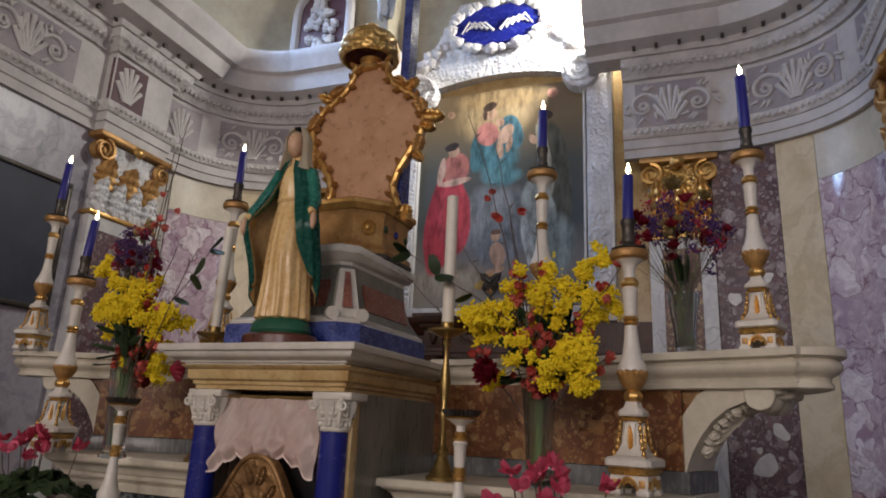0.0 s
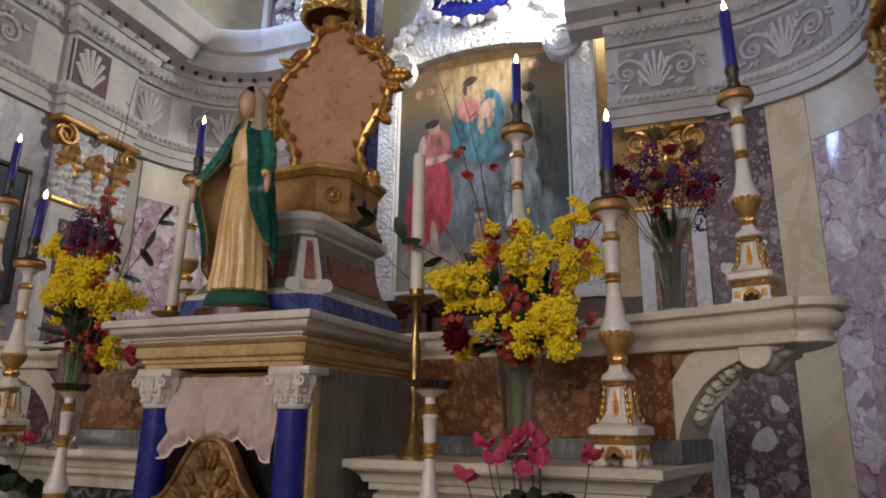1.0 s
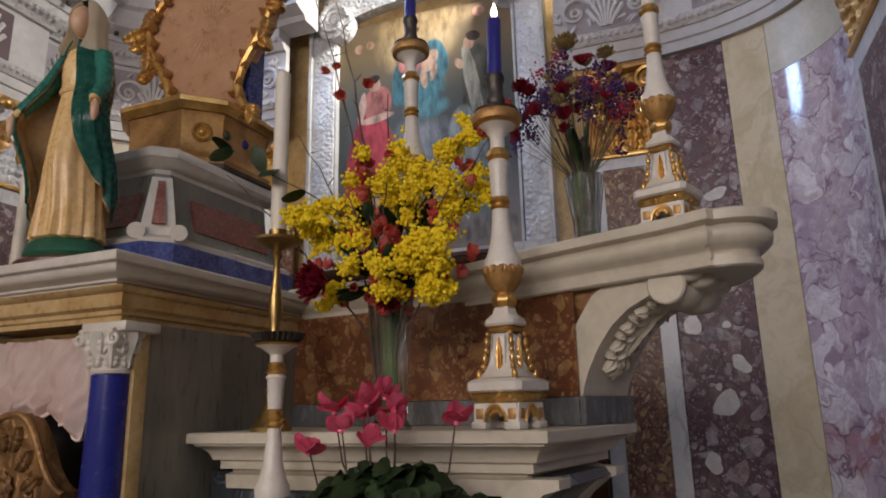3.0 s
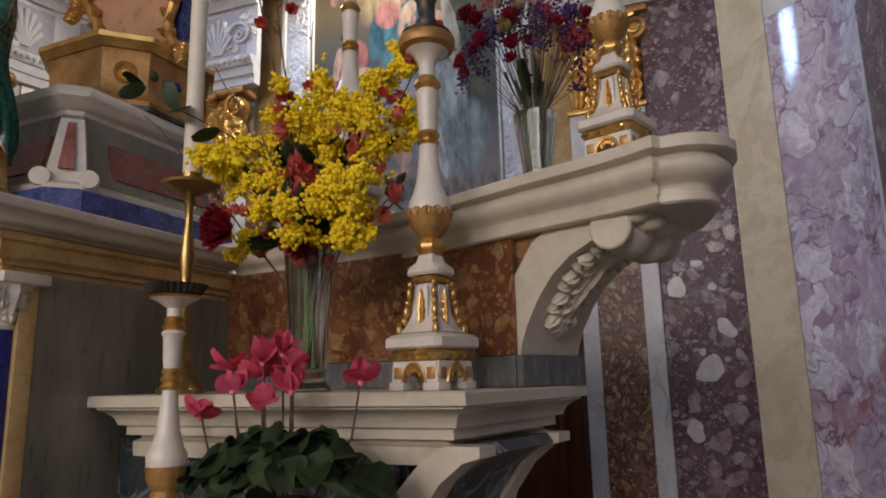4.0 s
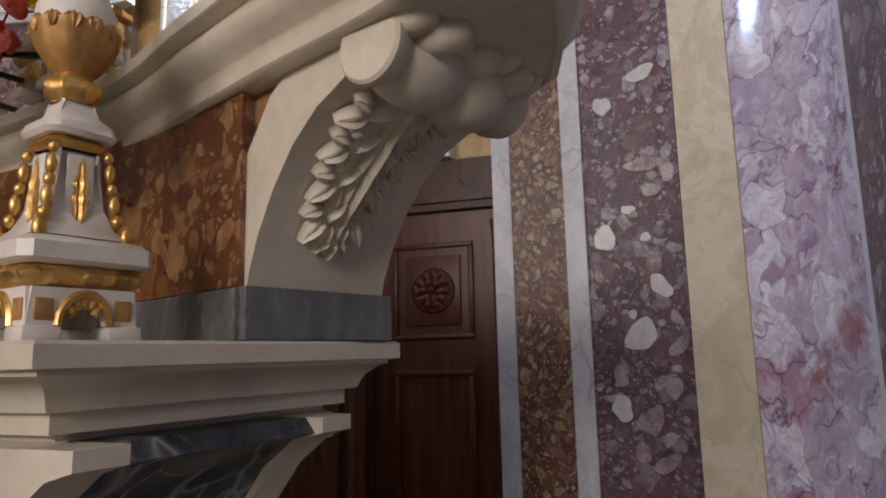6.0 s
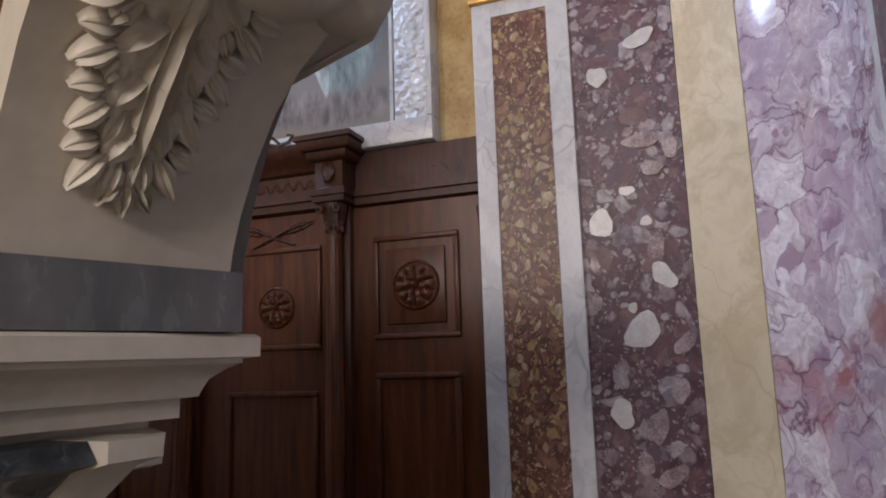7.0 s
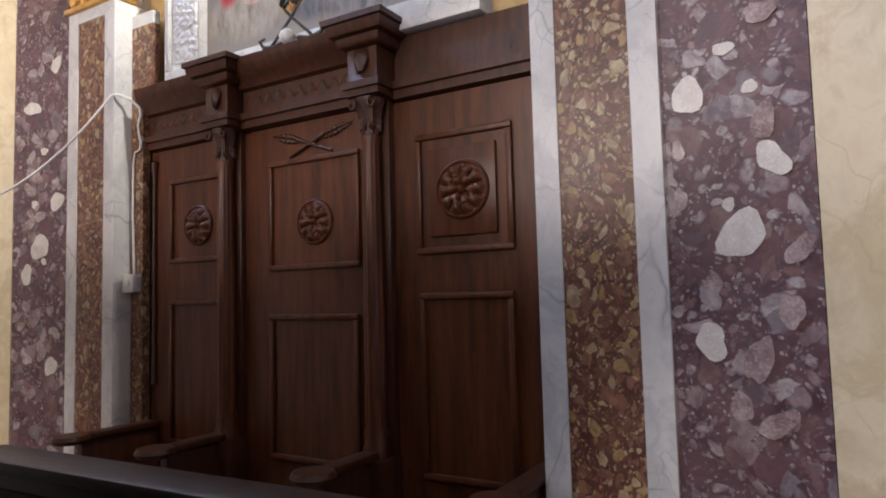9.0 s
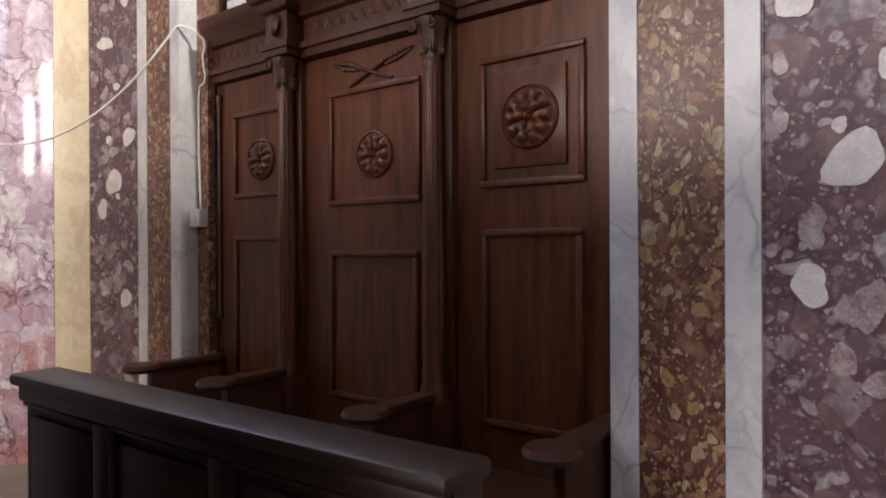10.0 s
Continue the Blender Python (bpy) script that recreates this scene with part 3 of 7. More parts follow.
def gilt_capital(m, width=0.46, height=0.60, depth=0.10, group="gilt capitals", dull=0):
    """A composite capital: necking, two rows of leaves, volutes, abacus. Stands on z=0, front to -y."""
    t = thing("capital", "gilded composite capital with leaves and volutes", "capital", m, group)
    part("necking", boxes((-width / 2 - 0.01, width / 2 + 0.01, -0.02, depth, 0.0, 0.03), bevel=0.006), GOLD, t)
    part("basket", boxes((-width / 2 + 0.02, width / 2 - 0.02, 0.012, depth, 0.03, height - 0.05), bevel=0.01), SILVER_CARVED if dull == 1 else GOLD_CARVED, t)
    for row, (z, n, l) in enumerate(((0.03, 4, height * 0.42), (height * 0.30, 3, height * 0.42))):
        for k in range(n):
            x = (k - (n - 1) / 2) * width / n * 1.02
            lf = leaf_relief(l, width / n * 0.52, 0.035, 4, 0.05)
            part("leaf", lf, (GOLD, (SILVER_CARVED, GOLD_DULL)[row], GOLD_DULL)[dull], t, m=Matrix.Translation((x, 0.012, z)) @ Matrix.Rotation(radians(90), 4, "X"))
    for s in (-1, 1):
        bm = bmesh.new()
        scroll_ribbon(bm, (s * (width / 2 - 0.03), -0.02, height - 0.13), (1, 0, 0), (0, 0, 1), 0.085, 1.9, 0.017, start=math.pi / 2, flip=s)
        join(bm, lathe([(0, -0.035), (0.075, -0.03), (0.075, 0.03), (0, 0.035)], 20), Matrix.Translation((s * (width / 2 - 0.03), 0.03, height - 0.13)) @ Matrix.Rotation(radians(90), 4, "X"))
        part("volute", bm, GOLD_DULL if dull else GOLD, t)
    part("abacus", boxes((-width / 2 - 0.05, width / 2 + 0.05, -0.045, depth, height - 0.045, height), bevel=0.012), GOLD_DULL, t)
    part("flower", blob((0, -0.05, height - 0.05), 0.05, 0.03, 0.045, 3.0, 0.5, 2, 4.0), GOLD, t)
    return t


for side in (1, -1):
    back_pilaster(side)
    gilt_capital(BACK @ Matrix.Translation((side * 1.42, -0.105, 3.003)), 0.44, 0.62, 0.13)
    # pilaster on the side wall, turned into the room
    t = thing("side_pilaster", "side wall pilaster of grey and purple marble", "pilaster", BACK, "pilasters of the side walls", "structure")
    lo, hi = sorted((side * 2.50, side * 2.584))
    part("shaft", boxes((lo, hi, -1.58, -0.98, 0, 3.0), bevel=0.004), STRIP_MARBLE, t, smooth=False)
    lo, hi = sorted((side * 2.492, side * 2.499))
    part("field", boxes((lo, hi, -1.50, -1.06, 0, 2.9)), PURPLE_BRECCIA, t, smooth=False)
    gilt_capital(BACK @ Matrix.Translation((side * 2.50, -1.28, 3.003)) @ Matrix.Rotation(radians(-90 * side), 4, "Z"), 0.62, 0.62, 0.10, "gilt capitals", 1 if side < 0 else 2)

# ---- entablature round the chancel ----


def wall_path(side, out=0.0, first=1.05):
    """The plan of the entablature's face from the altarpiece round the corner, along the side wall; broken forward over pilasters."""
    p = [(first, -0.13 - out), (1.68, -0.13 - out)]
    p += [(u - 0.012, v - 0.012) for u, v in FACE[2:]]
    x = p[-1][0]
    p += [(x, -1.02), (x - 0.09, -1.02), (x - 0.09, -1.60), (x, -1.60), (x, -6.5)]
    return [(side * u, v) for u, v in p]


def entablature(side, name):
    path = wall_path(side)
    if side > 0:
        path = path[::-1]
        # keep the room on the left of the way
    t = thing(name, "grey stucco entablature with a carved frieze and deep cornice", "entablature", BACK, "", "structure")

    wide = wall_path(side, 0.0, 0.80)
    wide = wide[::-1] if side > 0 else wide

    def band(nm, prof, mat, way=path):
        part(nm, run(way, prof), mat, t)
    band("architrave", [(-0.05, 3.625), (0.02, 3.625), (0.02, 3.69), (0.035, 3.695), (0.035, 3.765), (-0.05, 3.765)], STUCCO)
    band("leaf_moulding", [(-0.05, 3.767), (0.045, 3.767), (0.075, 3.81), (0.075, 3.838), (-0.05, 3.838)], STUCCO_CARVED)
    band("frieze_back", [(-0.05, 3.84), (0.0, 3.84), (0.0, 4.262), (-0.05, 4.262)], STUCCO)
    band("bed_moulding", [(-0.05, 4.264), (0.03, 4.264), (0.04, 4.29), (0.10, 4.34), (0.11, 4.40), (-0.05, 4.40)], STUCCO_CARVED)
    band("corona", [(-0.05, 4.402), (0.13, 4.402), (0.15, 4.44), (0.26, 4.47), (0.28, 4.53), (0.30, 4.60), (0.34, 4.62), (0.38, 4.72), (0.40, 4.76), (0.40, 4.79), (-0.05, 4.80)], STUCCO, wide)
    # small drops under the cornice, and relief panels in the frieze
    seg = []
    for a, b in zip(path, path[1:]):
        seg.append((Vector(a), Vector(b), (Vector(b) - Vector(a)).length))
    total = sum(s[2] for s in seg)

    def at(d):
        d = min(max(d, 0.001), total - 0.001)
        for a, b, l in seg:
            if d <= l:
                e = (b - a).normalized()
                return a + e * d, e
            d -= l
        return b, e
    # egg and bead rows
    for z, out, r, gap in ((3.806, 0.066, 0.019, 0.046), (4.325, 0.085, 0.020, 0.052)):
        cs = []
        d = 0.05
        while d < total - 0.05:
            if (d < total - 3.5) if side < 0 else (d > 3.5):
                q, e = at(d)
                cs.append((q.x - e.y * out, q.y + e.x * out, z))
            d += gap
        ball_cloud("bead_row", cs, [r] * len(cs), STUCCO, t)
    shape = bmesh.new()
    box(shape, -0.012, 0.012, -0.012, 0.012, -0.03, 0.0)
    me = bpy.data.meshes.new("drop")
    shape.to_mesh(me)
    shape.free()
    me.materials.append(BRONZE)
    d = 0.1
    while d < total - 3.0 if side < 0 else d < total:
        if side > 0 and d < 3.2:
            d += 0.16
            continue
        p, e = at(d)
        nrm = Vector((-e.y, e.x))
        q = p + nrm * 0.185
        ob = new("drop", me)
        ob.parent = t
        ob.matrix_basis = Matrix.Translation((q.x, q.y, 4.45))
        d += 0.16
    return t, at, total, path


def scroll_panel(t, at, d, w, ground, z0=3.875, z1=4.228, seed=0):
    """A framed frieze panel with a leafy scroll in relief, fitted to the wall's curve at way-length d."""
    n = 8
    fr, gr = bmesh.new(), bmesh.new()
    rows = []
    for k in range(n + 1):
        p, e = at(d - w / 2 + w * k / n)
        nrm = Vector((-e.y, e.x))
        rows.append((p, nrm))
    for bm, out, a, b in ((gr, 0.006, z0, z1),):
        vs = [[bm.verts.new((p.x + q.x * o, p.y + q.y * o, z)) for o, z in ((-0.01, a), (out, a), (out, b), (-0.01, b))] for p, q in rows]
        for x, y in zip(vs, vs[1:]):
            for j in range(4):
                bm.faces.new((x[j], x[(j + 1) % 4], y[(j + 1) % 4], y[j]))
        bm.faces.new(vs[0]), bm.faces.new(vs[-1])
    panel = part("frieze_panel", gr, ground, t, "mauve frieze panel with white relief")
    rl = bmesh.new()
    mid = (z0 + z1) / 2
    p, e = at(d)
    nrm = Vector((-e.y, e.x, 0))

    def pos(s, z, o=0.012):
        p, e = at(d + s)
        return Vector((p.x - e.y * o, p.y + e.x * o, z))
    rnd = random.Random(seed)
    tall = (z1 - z0) / 2 - 0.03
    # palmette in the middle
    for i in range(7):
        q = (i - 3) * 0.40
        tube(rl, [pos(0.01 * (i - 3), mid - tall), pos(0.055 * math.sin(q), mid - tall + 0.12 * math.cos(q)), pos(0.115 * math.sin(q * 1.25), mid - tall + 0.05 + 0.235 * math.cos(q))], 0.010, 0.019, 6)
    # scrolling stems to both sides, each turn filled by a flower and edged with leaves
    for side_ in (-1, 1):
        reach, k = 0.17, 0
        while reach + 0.04 < w / 2:
            r0 = min(0.115, w / 2 - reach + 0.05)
            up = 1 if k % 2 else -1
            spiral = [pos(side_ * (reach - 0.12), mid - up * tall * 0.8, 0.010)]
            for i in range(19):
                q = i / 18 * 7.2
                rr = r0 * (1 - 0.042 * i)
                spiral.append(pos(side_ * (reach + 0.02 - rr * math.cos(q)), mid + up * 0.015 - up * rr * math.sin(q)))
            tube(rl, spiral, 0.018, 0.009, 6)
            for i in range(7):
                q = 2 * math.pi * i / 7
                ball(rl, pos(side_ * (reach + 0.02) + 0.026 * math.cos(q), mid + up * 0.015 + 0.026 * math.sin(q), 0.012), 0.016, 1)
            for i in range(9):
                q = rnd.uniform(0, 6.28)
                a0 = (side_ * (reach + 0.02) + r0 * math.cos(q), mid + r0 * math.sin(q))
                a1 = (a0[0] + 0.055 * math.cos(q + 0.7), min(z1 - 0.02, max(z0 + 0.02, a0[1] + 0.055 * math.sin(q + 0.7))))
                tube(rl, [pos(a0[0], min(z1 - 0.02, max(z0 + 0.02, a0[1]))), pos(*a1)], 0.017, 0.006, 5)
            reach += 0.22
            k += 1
    part("relief", rl, STUCCO, panel)
    return panel


for side, nm in ((1, "entablature_east"), (-1, "entablature_west")):
    t, at, total, path = entablature(side, nm)
    for k, (s, w, g) in enumerate(((0.34, 0.50, FRIEZE_GROUND), (1.18, 0.62, FRIEZE_GROUND), (1.86, 0.40, FRIEZE_GROUND), (2.60, 0.34, FRIEZE_DARK), (3.45, 0.75, FRIEZE_GROUND), (4.6, 0.9, FRIEZE_GROUND))):
        scroll_panel(t, at, total - s if side > 0 else s, w, g, seed=k)

# ---- vault above the cornice ----
bm = bmesh.new()
ring0 = []
levels = [(0.0, 4.80), (0.02, 5.25), (0.16, 5.8), (0.5, 6.4), (1.1, 6.9), (2.0, 7.15)]
vpath = [(u, v) for u, v in wall_path(-1)][1:][::-1]
vpath = [q for q in vpath if abs(q[0]) > 2.55 or q[1] > -0.98]
right = [(-u, v) for u, v in vpath][::-1]
loop = vpath + [(-1.0, -0.13), (-1.0, 0.118), (1.0, 0.118), (1.0, -0.13)] + right
rows = []
for ins, z in levels:
    row = []
    for u, v in loop:
        su = (1 - ins / 2.62)
        row.append(bm.verts.new((u * su, v - ins * 0.7 if v > -3 else v, z)))
    rows.append(row)
for a, b in zip(rows, rows[1:]):
    for i in range(len(a) - 1):
        bm.faces.new((a[i], a[i + 1], b[i + 1], b[i]))
top = rows[-1]
bm.faces.new(top)
ob = solid("ceiling", bm, VAULT, "plastered chancel vault with painted and stuccoed fields", "vault", "structure", BACK, True)
solid("ceiling_nave", boxes((-6.5, 4.0, -7.3, 6.2, 7.6, 7.8)), PLAIN_WALL, "plain ceiling above the nave", "ceiling", "structure")
solid("wall_nave_west", boxes((-6.6, -6.3, -7.3, -3.0, 0, 7.6)), PLAIN_WALL, "plain nave wall", "wall", "structure")
solid("wall_nave_east", boxes((3.6, 3.9, -7.3, -3.0, 0, 7.6)), PLAIN_WALL, "plain nave wall", "wall", "structure")
solid("wall_back_outer", boxes((-6.6, 3.9, 5.9, 6.2, 0, 7.6)), PLAIN_WALL, "plain wall behind the chancel", "wall", "structure")

# stucco niche above the west cornice
for s in (-1, 1):
    nc = thing("stucco_niche", "arched maroon niche with pale stucco fruit above the cornice", "niche", BACK @ Matrix.Translation((s * 1.62, -0.24, 4.86)))
    arch = [(-0.26, 0, 0), (0.26, 0, 0), (0.26, 0, 0.5)] + [(0.26 * math.cos(a), 0, 0.5 + 0.26 * math.sin(a)) for a in [math.pi * k / 12 for k in range(1, 12)]] + [(-0.26, 0, 0.5)]
    part("ground", extrude_poly(arch, (0, 0.12, 0)), FRIEZE_DARK, nc, smooth=False)
    bm = bmesh.new()
    tube(bm, [(x * 1.08, 0.0, z) for x, y, z in arch[1:] + arch[:1]], 0.045, 0.045, 8)
    part("arch_moulding", bm, STUCCO, nc)
    bm = bmesh.new()
    rnd = random.Random(9)
    for k in range(60):
        z = rnd.uniform(0.05, 0.62)
        w = 0.17 * (1 - abs(z - 0.30) / 0.42)
        ball(bm, (rnd.uniform(-w, w), -0.02, z), rnd.uniform(0.03, 0.055), 1)
    part("fruit_relief", bm, STUCCO, nc)


# ---- altarpiece: painting and its frame ----
def painting_material():
    mat, nt, b = blank("altarpiece_painting", 0.6)
    b.inputs["Specular IOR Level"].default_value = 0.25
    tc = nt.nodes.new("ShaderNodeTexCoord")
    nz = node(nt, "TexNoise", Scale=6.0, Detail=6.0)
    nt.links.new(tc.outputs["Object"], nz.inputs["Vector"])
    w = nt.nodes.new("ShaderNodeVectorMath")
    w.operation = "MULTIPLY_ADD"
    w.inputs[1].default_value = (0.035, 0, 0.035)
    nt.links.new(nz.outputs["Color"], w.inputs[0])
    nt.links.new(tc.outputs["Object"], w.inputs[2])
    sep = nt.nodes.new("ShaderNodeSeparateXYZ")
    nt.links.new(w.outputs[0], sep.inputs[0])
    X, Z = sep.outputs[0], sep.outputs[2]
    col = ramp(nt, maths(nt, "MULTIPLY_ADD", Z, 0.5, -1.28), [(0.0, (0.27, 0.24, 0.20)), (0.16, (0.24, 0.22, 0.21)), (0.36, (0.07, 0.085, 0.09)), (0.62, (0.085, 0.09, 0.08)), (0.82, (0.20, 0.15, 0.085)), (0.97, (0.17, 0.12, 0.07))])
    # soft masses of colour: middle x, middle z, half width, half height, colour
    masses = [
        (0.00, 3.30, 0.40, 0.34, 0, (0.20, 0.215, 0.23)), (-0.36, 2.80, 0.36, 0.17, 5, (0.30, 0.255, 0.20)), (0.34, 2.72, 0.50, 0.12, -3, (0.24, 0.21, 0.19)),
        (0.02, 3.10, 0.26, 0.22, 10, (0.17, 0.19, 0.215)),
        (-0.04, 4.22, 0.36, 0.28, 0, (0.36, 0.27, 0.15)), (0.02, 4.40, 0.44, 0.13, 0, (0.34, 0.24, 0.12)),
        (0.00, 3.86, 0.215, 0.22, -8, (0.07, 0.19, 0.23)), (0.12, 4.06, 0.10, 0.17, 15, (0.07, 0.18, 0.23)), (0.04, 3.68, 0.20, 0.10, 0, (0.09, 0.22, 0.25)), (-0.17, 3.92, 0.07, 0.20, -6, (0.05, 0.14, 0.17)),
        (-0.09, 4.07, 0.10, 0.115, 12, (0.46, 0.19, 0.17)), (-0.055, 4.255, 0.048, 0.062, 8, (0.46, 0.30, 0.21)), (-0.075, 4.325, 0.070, 0.042, 20, (0.06, 0.035, 0.025)), (-0.115, 4.25, 0.022, 0.055, 0, (0.07, 0.04, 0.03)),
        (0.07, 4.05, 0.062, 0.10, -30, (0.50, 0.34, 0.25)), (0.02, 4.16, 0.040, 0.042, 0, (0.48, 0.31, 0.22)), (0.02, 3.92, 0.030, 0.09, 8, (0.48, 0.32, 0.23)), (0.10, 3.95, 0.026, 0.08, -16, (0.46, 0.30, 0.22)),
        (-0.47, 3.32, 0.15, 0.50, -8, (0.36, 0.030, 0.045)), (-0.36, 3.36, 0.15, 0.36, 4, (0.42, 0.05, 0.065)), (-0.36, 3.78, 0.125, 0.155, 0, (0.36, 0.13, 0.11)), (-0.49, 3.76, 0.035, 0.14, -8, (0.46, 0.31, 0.24)),
        (-0.36, 3.66, 0.15, 0.034, 8, (0.47, 0.31, 0.24)), (-0.39, 3.94, 0.050, 0.058, 0, (0.42, 0.27, 0.19)), (-0.41, 3.985, 0.068, 0.040, 15, (0.03, 0.022, 0.02)),
        (-0.37, 3.00, 0.034, 0.15, 4, (0.46, 0.31, 0.23)), (-0.36, 2.85, 0.060, 0.025, -10, (0.46, 0.31, 0.23)),
        (0.47, 3.60, 0.155, 0.55, 4, (0.075, 0.078, 0.060)), (0.40, 3.80, 0.055, 0.34, 10, (0.30, 0.29, 0.24)), (0.36, 3.22, 0.16, 0.44, 6, (0.30, 0.34, 0.33)), (0.47, 3.05, 0.20, 0.30, -4, (0.22, 0.27, 0.265)), (0.28, 3.05, 0.045, 0.28, 12, (0.42, 0.46, 0.45)),
        (0.38, 4.13, 0.045, 0.058, 0, (0.40, 0.25, 0.17)), (0.415, 4.185, 0.062, 0.045, -15, (0.04, 0.025, 0.02)), (0.30, 3.98, 0.030, 0.05, 30, (0.42, 0.28, 0.2)),
        (0.02, 3.00, 0.070, 0.11, 8, (0.47, 0.31, 0.22)), (0.00, 3.155, 0.042, 0.046, 0, (0.44, 0.29, 0.20)), (0.005, 3.19, 0.046, 0.026, 0, (0.14, 0.08, 0.05)), (-0.01, 2.86, 0.10, 0.035, 18, (0.46, 0.30, 0.21)), (-0.06, 2.78, 0.12, 0.045, 22, (0.42, 0.28, 0.07)),
        (-0.52, 4.27, 0.042, 0.042, 0, (0.38, 0.24, 0.16)), (-0.42, 4.29, 0.036, 0.038, 0, (0.38, 0.24, 0.16)), (0.47, 4.38, 0.05, 0.042, 0, (0.38, 0.20, 0.14)),
    ]
    # brushed folds, running mostly downwards
    st = nt.nodes.new("ShaderNodeVectorMath")
    st.operation = "MULTIPLY"
    st.inputs[1].default_value = (3.2, 1.0, 1.1)
    nt.links.new(w.outputs[0], st.inputs[0])
    folds = ramp(nt, noise_of(nt, st.outputs[0], 5.5, 5.0, 0.6), [(0.34, (0, 0, 0)), (0.50, (0.55, 0.55, 0.55)), (0.66, (1, 1, 1))])
    for cx, cz, rx, rz, lean, c in masses:
        ca, sa = math.cos(radians(lean)), math.sin(radians(lean))
        px, pz = maths(nt, "SUBTRACT", X, cx + 0.0175), maths(nt, "SUBTRACT", Z, cz + 0.0175)
        dx = maths(nt, "MULTIPLY_ADD", px, ca / rx, maths(nt, "MULTIPLY", pz, sa / rx))
        dz = maths(nt, "MULTIPLY_ADD", px, -sa / rz, maths(nt, "MULTIPLY", pz, ca / rz))
        r2 = maths(nt, "ADD", maths(nt, "MULTIPLY", dx, dx), maths(nt, "MULTIPLY", dz, dz))
        soft = 0.80 if rx < 0.2 else 0.40
        m = ramp(nt, r2, [(soft, (1, 1, 1)), (1.06 if rx < 0.2 else 1.4, (0, 0, 0))])
        shade = mixc(nt, folds, tuple(v * 0.52 for v in c), tuple(min(1.0, v * 1.35 + 0.01) for v in c))
        col = mixc(nt, m, col, shade)
    nt.links.new(col, b.inputs["Base Color"])
    bump(nt, b, noise_of(nt, tc.outputs["Object"], 90.0), 0.08, 0.002)
    return mat


PU0, PU1, PZ0, PZ1 = -0.69, 0.72, 2.585, 4.47
alt = thing("altarpiece", "oil altarpiece in a silver-white carved frame", "painting", BACK)
cn = boxes((PU0, PU1, 0.085, 0.12, PZ0, PZ1))
part("canvas", cn, painting_material(), alt, "dark oil painting of soft coloured masses", smooth=False)
for a in ((PU0 - 0.235, PU0, PZ0 - 0.02, PZ1 + 0.10), (PU1, PU1 + 0.235, PZ0 - 0.02, PZ1 + 0.10)):
    part("frame_side", boxes((a[0] + 0.03, a[1] - 0.015, 0.02, 0.119, a[2], a[3]), bevel=0.012), SILVER_CARVED, alt)
    part("inner_fillet", boxes((a[1] - 0.02, a[1], 0.035, 0.119, a[2], a[3]) if a[1] <= PU0 else (a[0], a[0] + 0.02, 0.035, 0.119, a[2], a[3]), bevel=0.004), STRIP_MARBLE, alt)
    part("outer_fillet", boxes((a[0], a[0] + 0.03, 0.0, 0.119, a[2], a[3]) if a[1] <= PU0 else (a[1] - 0.03, a[1], 0.0, 0.119, a[2], a[3]), bevel=0.004), STRIP_MARBLE, alt)
part("bottom_rail", boxes((PU0 - 0.235, PU1 + 0.235, 0.0, 0.119, PZ0 - 0.14, PZ0 - 0.022), bevel=0.006), STRIP_MARBLE, alt)
# head of the frame: arched over shoulders
head = []
for k in range(13):
    u = -0.72 + 1.46 * k / 12
    head.append((u, 0.02, PZ1 + 0.02 + 0.10 * math.sin(math.pi * k / 12)))
bm = bmesh.new()
outer = [(u * 1.02, 0.02, z + 0.20) for u, _, z in reversed(head)]
part("head_rail", extrude_poly(head + outer, (0, 0.098, 0)), SILVER_CARVED, alt)
for s in (-1, 1):
    bm = bmesh.new()
    c = (0.015 + s * 0.70, 0.0, PZ1 + 0.02)
    join(bm, lathe([(0, -0.05), (0.15, -0.045), (0.155, 0.0), (0.15, 0.10), (0, 0.10)], 28), Matrix.Translation(c) @ Matrix.Rotation(radians(-90), 4, "X"))
    scroll_ribbon(bm, (c[0], -0.05, c[2]), (1, 0, 0), (0, 0, 1), 0.13, 2.0, 0.022)
    part("shoulder_scroll", bm, SILVER_CARVED, alt)
part("crest_panel", extrude_poly([(-0.62, 0.03, 4.74), (0.66, 0.03, 4.74), (0.62, 0.03, 4.95), (0.40, 0.03, 5.35), (-0.36, 0.03, 5.35), (-0.58, 0.03, 4.95)], (0, 0.088, 0)), SILVER_CARVED, alt)

cart = thing("cartouche", "blue oval cartouche with white scrollwork above the altarpiece", "ornament", BACK)
pts = [(0.40 * math.cos(a) * (1 + 0.07 * math.cos(4 * a)), -0.01, 5.06 + 0.20 * math.sin(a) * (1 + 0.10 * math.cos(6 * a))) for a in [2 * math.pi * k / 40 for k in range(40)]]
part("field", extrude_poly(pts, (0, 0.038, 0)), LAPIS, cart, smooth=False)
bm = bmesh.new()
for k in range(34):
    a = 2 * math.pi * k / 34
    c = Vector((0.43 * math.cos(a), -0.015, 5.06 + 0.235 * math.sin(a)))
    ball(bm, c, 0.045 + 0.02 * math.sin(k * 2.3), 1, (1.2, 0.6, 1))
part("leafy_border", bm, STUCCO_CARVED, cart)
bm = bmesh.new()
for s in (-1, 1):
    for k in range(4):
        tube(bm, [(s * (0.03 + 0.05 * k), -0.02, 5.00 + 0.015 * k), (s * (0.10 + 0.05 * k), -0.03, 5.08 + 0.01 * k), (s * (0.20 + 0.04 * k), -0.02, 5.07 - 0.02 * k)], 0.014, 0.006, 5)
part("white_relief", bm, STUCCO, cart)
lo = thing("stucco_garland", "pale stucco garland of leaves beside the cartouche", "ornament", BACK)
